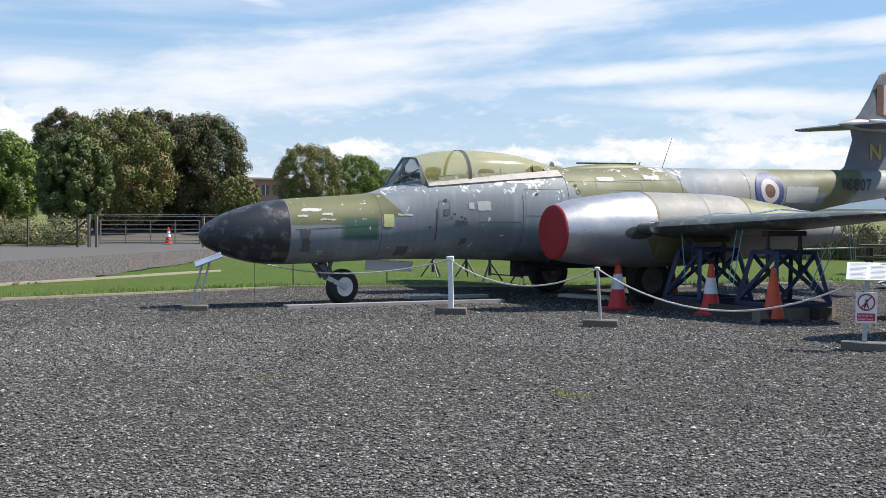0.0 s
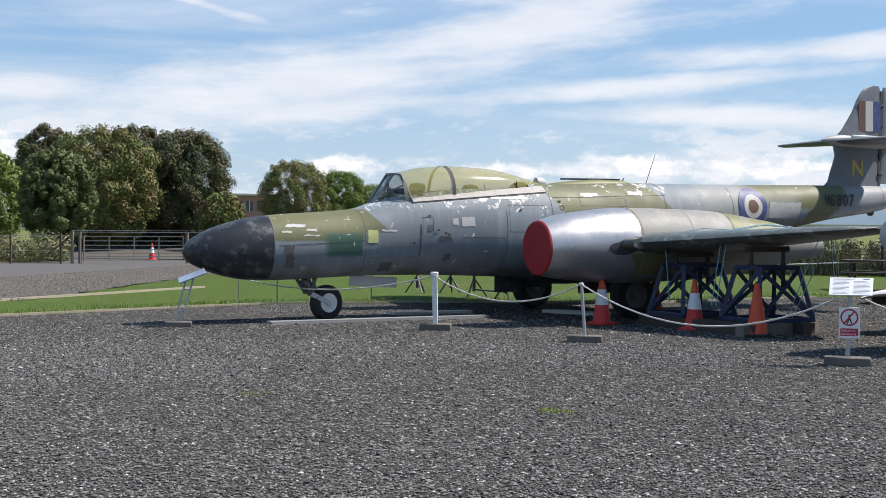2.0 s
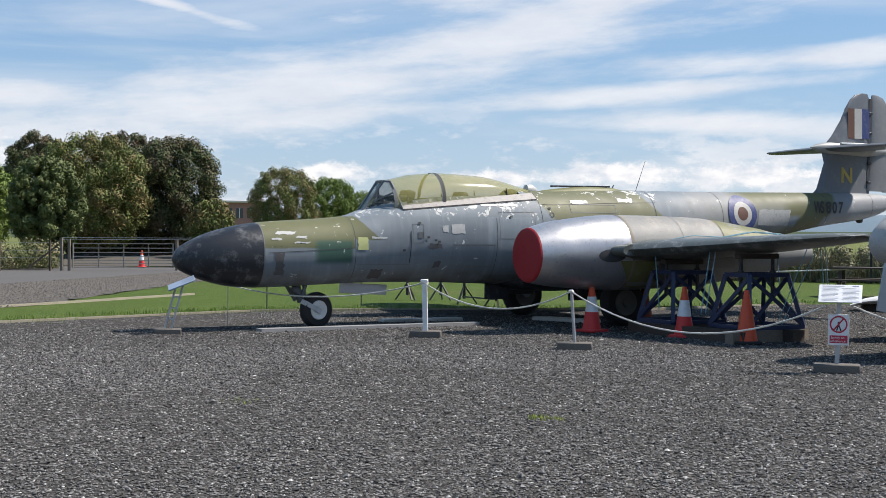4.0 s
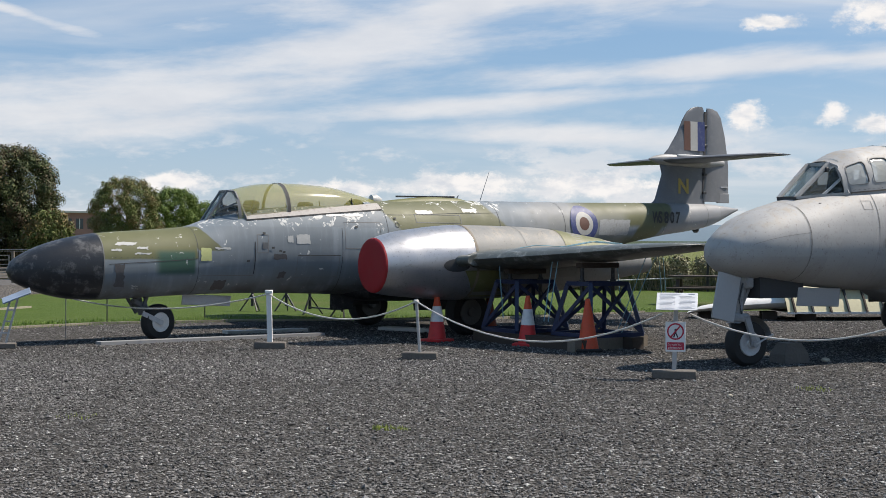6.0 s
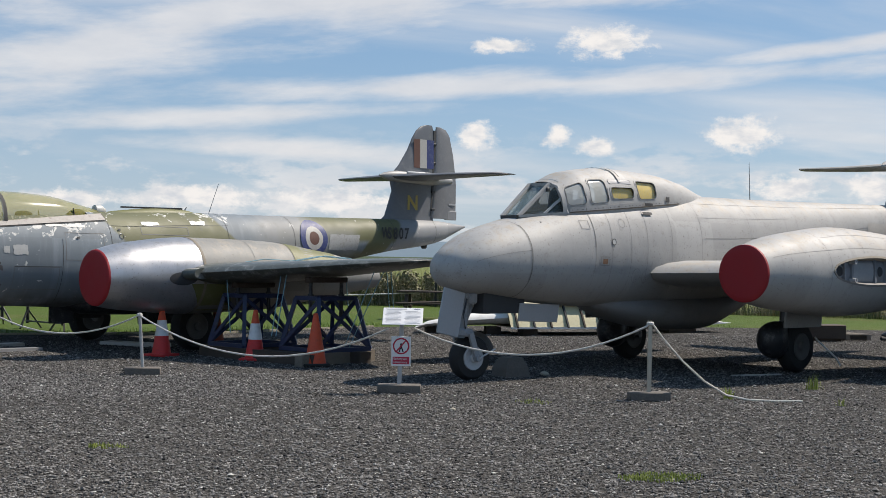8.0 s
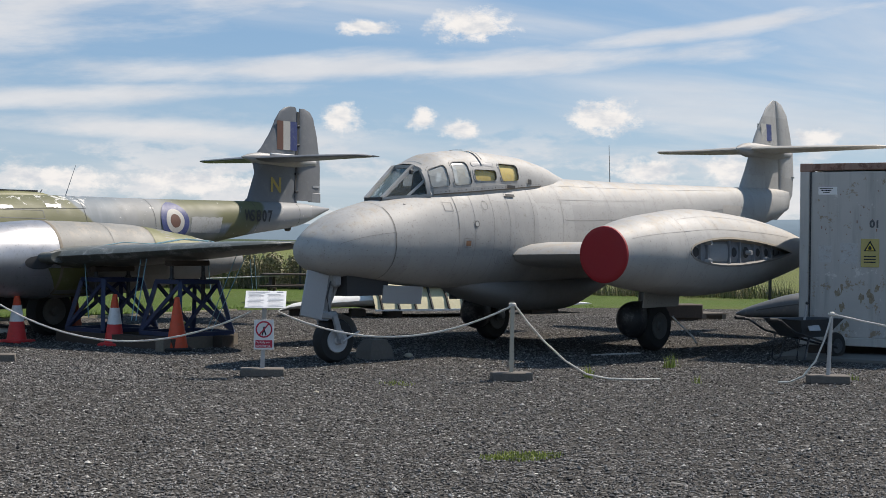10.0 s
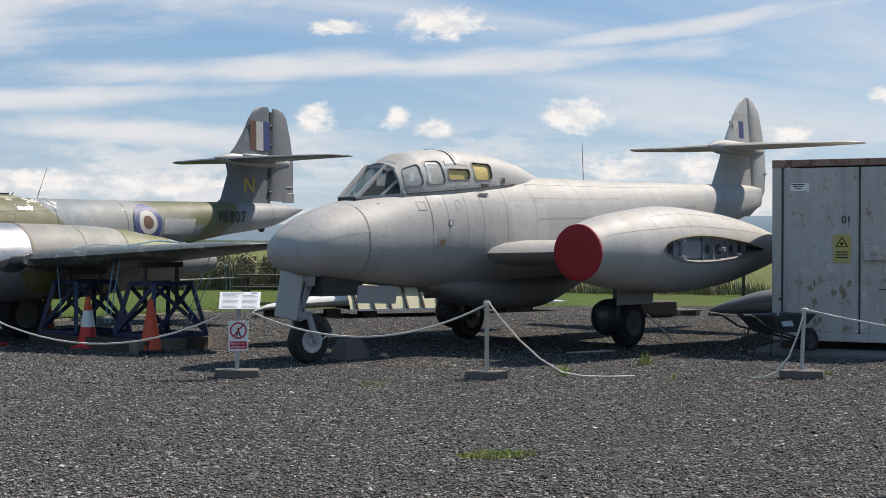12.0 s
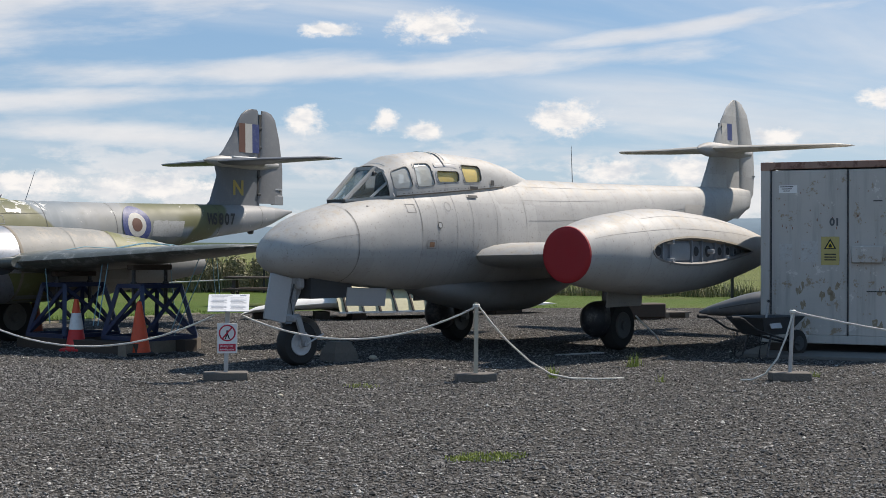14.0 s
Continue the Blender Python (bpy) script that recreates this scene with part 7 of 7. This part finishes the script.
# ---- shipping container ----
def container():
    f = thing("shipping_container", pose(8.95, 17.88, 0.165, 0, 0, -38), "scuffed grey steel shipping container with rusty top rail", "container")
    W, L_, H = 2.44, 6.06, 2.59
    part("corner_post", nbox((0.07, 0.07, H / 2), (0.14, 0.14, H), None, 0.01), container_paint, f)
    part("corner_post", nbox((W - 0.07, 0.07, H / 2), (0.14, 0.14, H), None, 0.01), container_paint, f)
    part("top_rail", nbox((W / 2, 0.05, H - 0.05), (W - 0.28, 0.1, 0.1), None, 0.008), container_rust, f, "rusty red top rail")
    part("sill", nbox((W / 2, 0.05, 0.06), (W - 0.28, 0.1, 0.12), None, 0.008), container_paint, f)
    for x in (0.09, W - 0.09):
        for z in (0.06, H - 0.06):
            part("corner_casting", nbox((x, 0.085, z), (0.185, 0.18, 0.125), None, 0.01), container_rust if z > 1 else container_paint, f)
    part("roof", nbox((W / 2, L_ / 2, H - 0.03), (W - 0.05, L_ - 0.2, 0.04)), container_paint, f)
    part("floor", nbox((W / 2, L_ / 2, 0.1), (W - 0.05, L_ - 0.2, 0.12)), dark_wood, f)
    for sx in (0.03, W - 0.03):
        rows = []
        n = 88
        for k in range(n + 1):
            y = 0.14 + (L_ - 0.28) * k / n
            o = 0.018 if (k // 2) % 2 else -0.018
            rows.append([Vector((sx + o, y, 0.12)), Vector((sx + o, y, H - 0.1))])
        part("side_wall", loft(rows, caps=False, close=False), container_paint, f, smooth=False)
    part("end_wall", nbox((W / 2, L_ - 0.05, H / 2), (W - 0.1, 0.05, H - 0.1)), container_paint, f)
    for i, x0 in enumerate((0.15, W / 2 + 0.006)):
        w = W / 2 - 0.156
        door = part("door", nbox((x0 + w / 2, 0.03, H / 2), (w, 0.05, H - 0.24), None, 0.008), container_paint, f)
        part("door_seal", nbox((x0 + (0.004 if i == 0 else w - 0.004), 0.0, H / 2), (0.016, 0.03, H - 0.24)), black, door)
        if i == 0:
            part("door_seal", nbox((x0 + w + 0.004, 0.0, H / 2), (0.012, 0.03, H - 0.24)), black, door)
            for a, b, c, d in ((0.12, 0.3, 1.18, 1.42), (0.42, 0.66, 1.16, 1.46)):
                part("scraped_patch", nbox((x0 + (a + b) / 2, 0.003, (c + d) / 2), (b - a, 0.003, d - c)), mat("scraped_paint", (0.46, 0.46, 0.45), 0.6, vary=0.25, blotch=6, dirt=(0.25, 0.14, 0.07), dirt_amount=0.8), door)
            part("stencil_number", word("01", 0.14, lambda x, y: Vector((x0 + 0.82 + x, 0.0015, 1.68 + y)), 0.006), mat("stencil_grey", (0.09, 0.095, 0.1), 0.7), door)
            plate = part("hazard_plate", nbox((x0 + 0.83, -0.002, 1.32), (0.25, 0.008, 0.4), None, 0.002), sign_yellow, door, "yellow fire hazard plate")
            tri = bmesh.new()
            for pts, yy in ((((-0.085, 0.0), (0.085, 0.0), (0.0, 0.15)), -0.0075),):
                tri.faces.new([tri.verts.new((x0 + 0.83 + px, yy, 1.345 + pz)) for px, pz in pts])
            part("warning_triangle", tri, ink, plate, smooth=False)
            tri = bmesh.new()
            tri.faces.new([tri.verts.new((x0 + 0.83 + px, -0.009, 1.357 + pz)) for px, pz in ((-0.058, 0.0), (0.058, 0.0), (0.0, 0.102))])
            part("triangle_field", tri, mat("clean_yellow", (0.65, 0.5, 0.05), 0.5), plate, smooth=False)
            tri = bmesh.new()
            tri.faces.new([tri.verts.new((x0 + 0.83 + px, -0.0105, 1.365 + pz)) for px, pz in ((-0.02, 0.0), (0.02, 0.0), (0.024, 0.025), (0.0, 0.065), (-0.024, 0.025))])
            part("flame_mark", tri, ink, plate, smooth=False)
            bm = bmesh.new()
            for k in range(3):
                box(bm, (x0 + 0.83, -0.0075, 1.27 - 0.04 * k), (0.16, 0.002, 0.016))
            part("small_print", bm, ink, plate)
            label_ = part("name_label", nbox((x0 + 0.24, 0.001, 2.2), (0.26, 0.006, 0.11)), sign_white, door)
            bm = bmesh.new()
            for k in range(3):
                box(bm, (x0 + 0.22, -0.003, 2.235 - 0.03 * k), (0.19 - 0.05 * k, 0.002, 0.012))
            part("small_print", bm, ink, label_)
        else:
            lock = part("lock_box", nbox((x0 + 0.26, -0.03, 1.27), (0.42, 0.07, 0.24), None, 0.012), container_paint, door)
            part("lock_flap", nbox((x0 + 0.4, -0.067, 1.27), (0.1, 0.01, 0.2)), container_paint, lock)
            part("dark_frame", nbox((x0 + 0.72, 0.0, 1.2), (0.36, 0.02, 0.44), None, 0.005), black, door)
            part("pale_notice", nbox((x0 + 0.74, -0.012, 1.2), (0.26, 0.006, 0.34)), sign_white, door)
            # dents are drawn only as dark strips, the shade of their creases
            part("dent_shade", nbox((x0 + 0.45, 0.002, 0.75), (0.4, 0.01, 0.014)), dark_line, door)
            part("dent_shade", nbox((x0 + 0.4, 0.002, 2.02), (0.12, 0.01, 0.014)), dark_line, door)
        peeled = mat("peeled_ochre", (0.27, 0.215, 0.145), 0.8, vary=0.5, grain=25, blotch=9, dirt=(0.42, 0.4, 0.37), dirt_amount=0.9)
        for k in range(9):
            r = random.Random(k + 90 * i)
            px, pz, n = x0 + r.uniform(0.3, w - 0.1), r.uniform(0.2, 0.85), 11
            rim = [(px + r.uniform(0.015, 0.055) * math.cos(q * math.tau / n), pz + r.uniform(0.02, 0.1) * math.sin(q * math.tau / n)) for q in range(n)]
            part("peeled_patch", loft([[Vector((u, 0.0055, v)) for u, v in rim], [Vector((u, 0.0025, v)) for u, v in rim]]), peeled, door, smooth=False)
        for k in range(26):
            r = random.Random(k + 50 * i)
            px, pz = x0 + r.uniform(0.06, w - 0.06), r.uniform(0.2, 2.3)
            sz = r.uniform(0.006, 0.016)
            part("rust_spot", nbox((px, 0.004, pz), (sz, 0.004, sz * r.uniform(1, 3))), container_rust, door)
    for y in (0.35, 5.6):
        for x in (0.3, 2.1):
            q = f.matrix_world @ Vector((x, y, 0))
            tagged(part("bearer", nbox((q.x, q.y, 0.11), (0.3, 0.9, 0.11), pose(0, 0, 0, 0, 0, -38)), dark_wood, None), "dark timber bearer under the container", "timber", "container bearers")


container()
bm = nbox((0, 0, 0.027), (3.6, 7.2, 0.054), None, 0.01)
slab = part("concrete_slab", bm, mat("slab_concrete", (0.13, 0.127, 0.12), 0.9, vary=0.25, grain=20, blotch=1.5, bump=0.3), None)
slab.matrix_world = pose(11.9, 19.0, 0, 0, 0, -38)
tagged(slab, "low concrete slab under the container", "slab", "", "structure")


def wheelbarrow(x, y, yaw):
    f = thing("wheelbarrow", pose(x, y, 0.0, 0, 0, yaw), "dark grey wheelbarrow parked beside the container", "wheelbarrow")
    rings = []
    for z, x0, x1, w in ((0.34, -0.22, 0.3, 0.2), (0.58, -0.42, 0.52, 0.33), (0.585, -0.45, 0.55, 0.35), (0.58, -0.40, 0.5, 0.31), (0.36, -0.2, 0.28, 0.18)):
        rings.append([Vector((x0, -w, z)), Vector((x1, -w * 0.8, z)), Vector((x1, w * 0.8, z)), Vector((x0, w, z))])
    part("tray", loft(rings), barrow_grey, f)
    for s in (-1, 1):
        part("handle", tube([(0.62, 0.06 * s, 0.18), (0.1, 0.16 * s, 0.3), (-0.45, 0.26 * s, 0.42), (-0.75, 0.29 * s, 0.58), (-0.95, 0.3 * s, 0.6)], 0.016, 8), black, f)
        part("grip", nrod((-0.82, 0.295 * s, 0.595), (-0.98, 0.3 * s, 0.6), 0.024, None, 10), rubber, f)
        part("leg", tube([(-0.3, 0.22 * s, 0.37), (-0.36, 0.22 * s, 0.05), (-0.3, 0.22 * s, 0.015), (-0.2, 0.22 * s, 0.05), (-0.1, 0.2 * s, 0.33)], 0.014, 8), black, f)
    wheel(f, (0.66, 0, 0.19), 0.19, 0.09, barrow_grey, "barrow_wheel")
    part("maker_plate", nbox((-0.1, -0.285, 0.47), (0.22, 0.01, 0.08), pose(0, 0, 0, -28, 0, 0)), galv, f)
    sp = thing("spade", pose(x, y, 0.36, 0, 0, yaw), "spade with a dark grip standing in the wheelbarrow", "spade")
    part("shaft", nrod((0.05, 0.05, 0.0), (0.1, 0.02, 0.42), 0.017, None, 10), galv, sp)
    part("grip", nrod((0.04, -0.04, 0.43), (0.16, 0.08, 0.43), 0.02, None, 10), black, sp)


wheelbarrow(8.55, 16.95, 22)
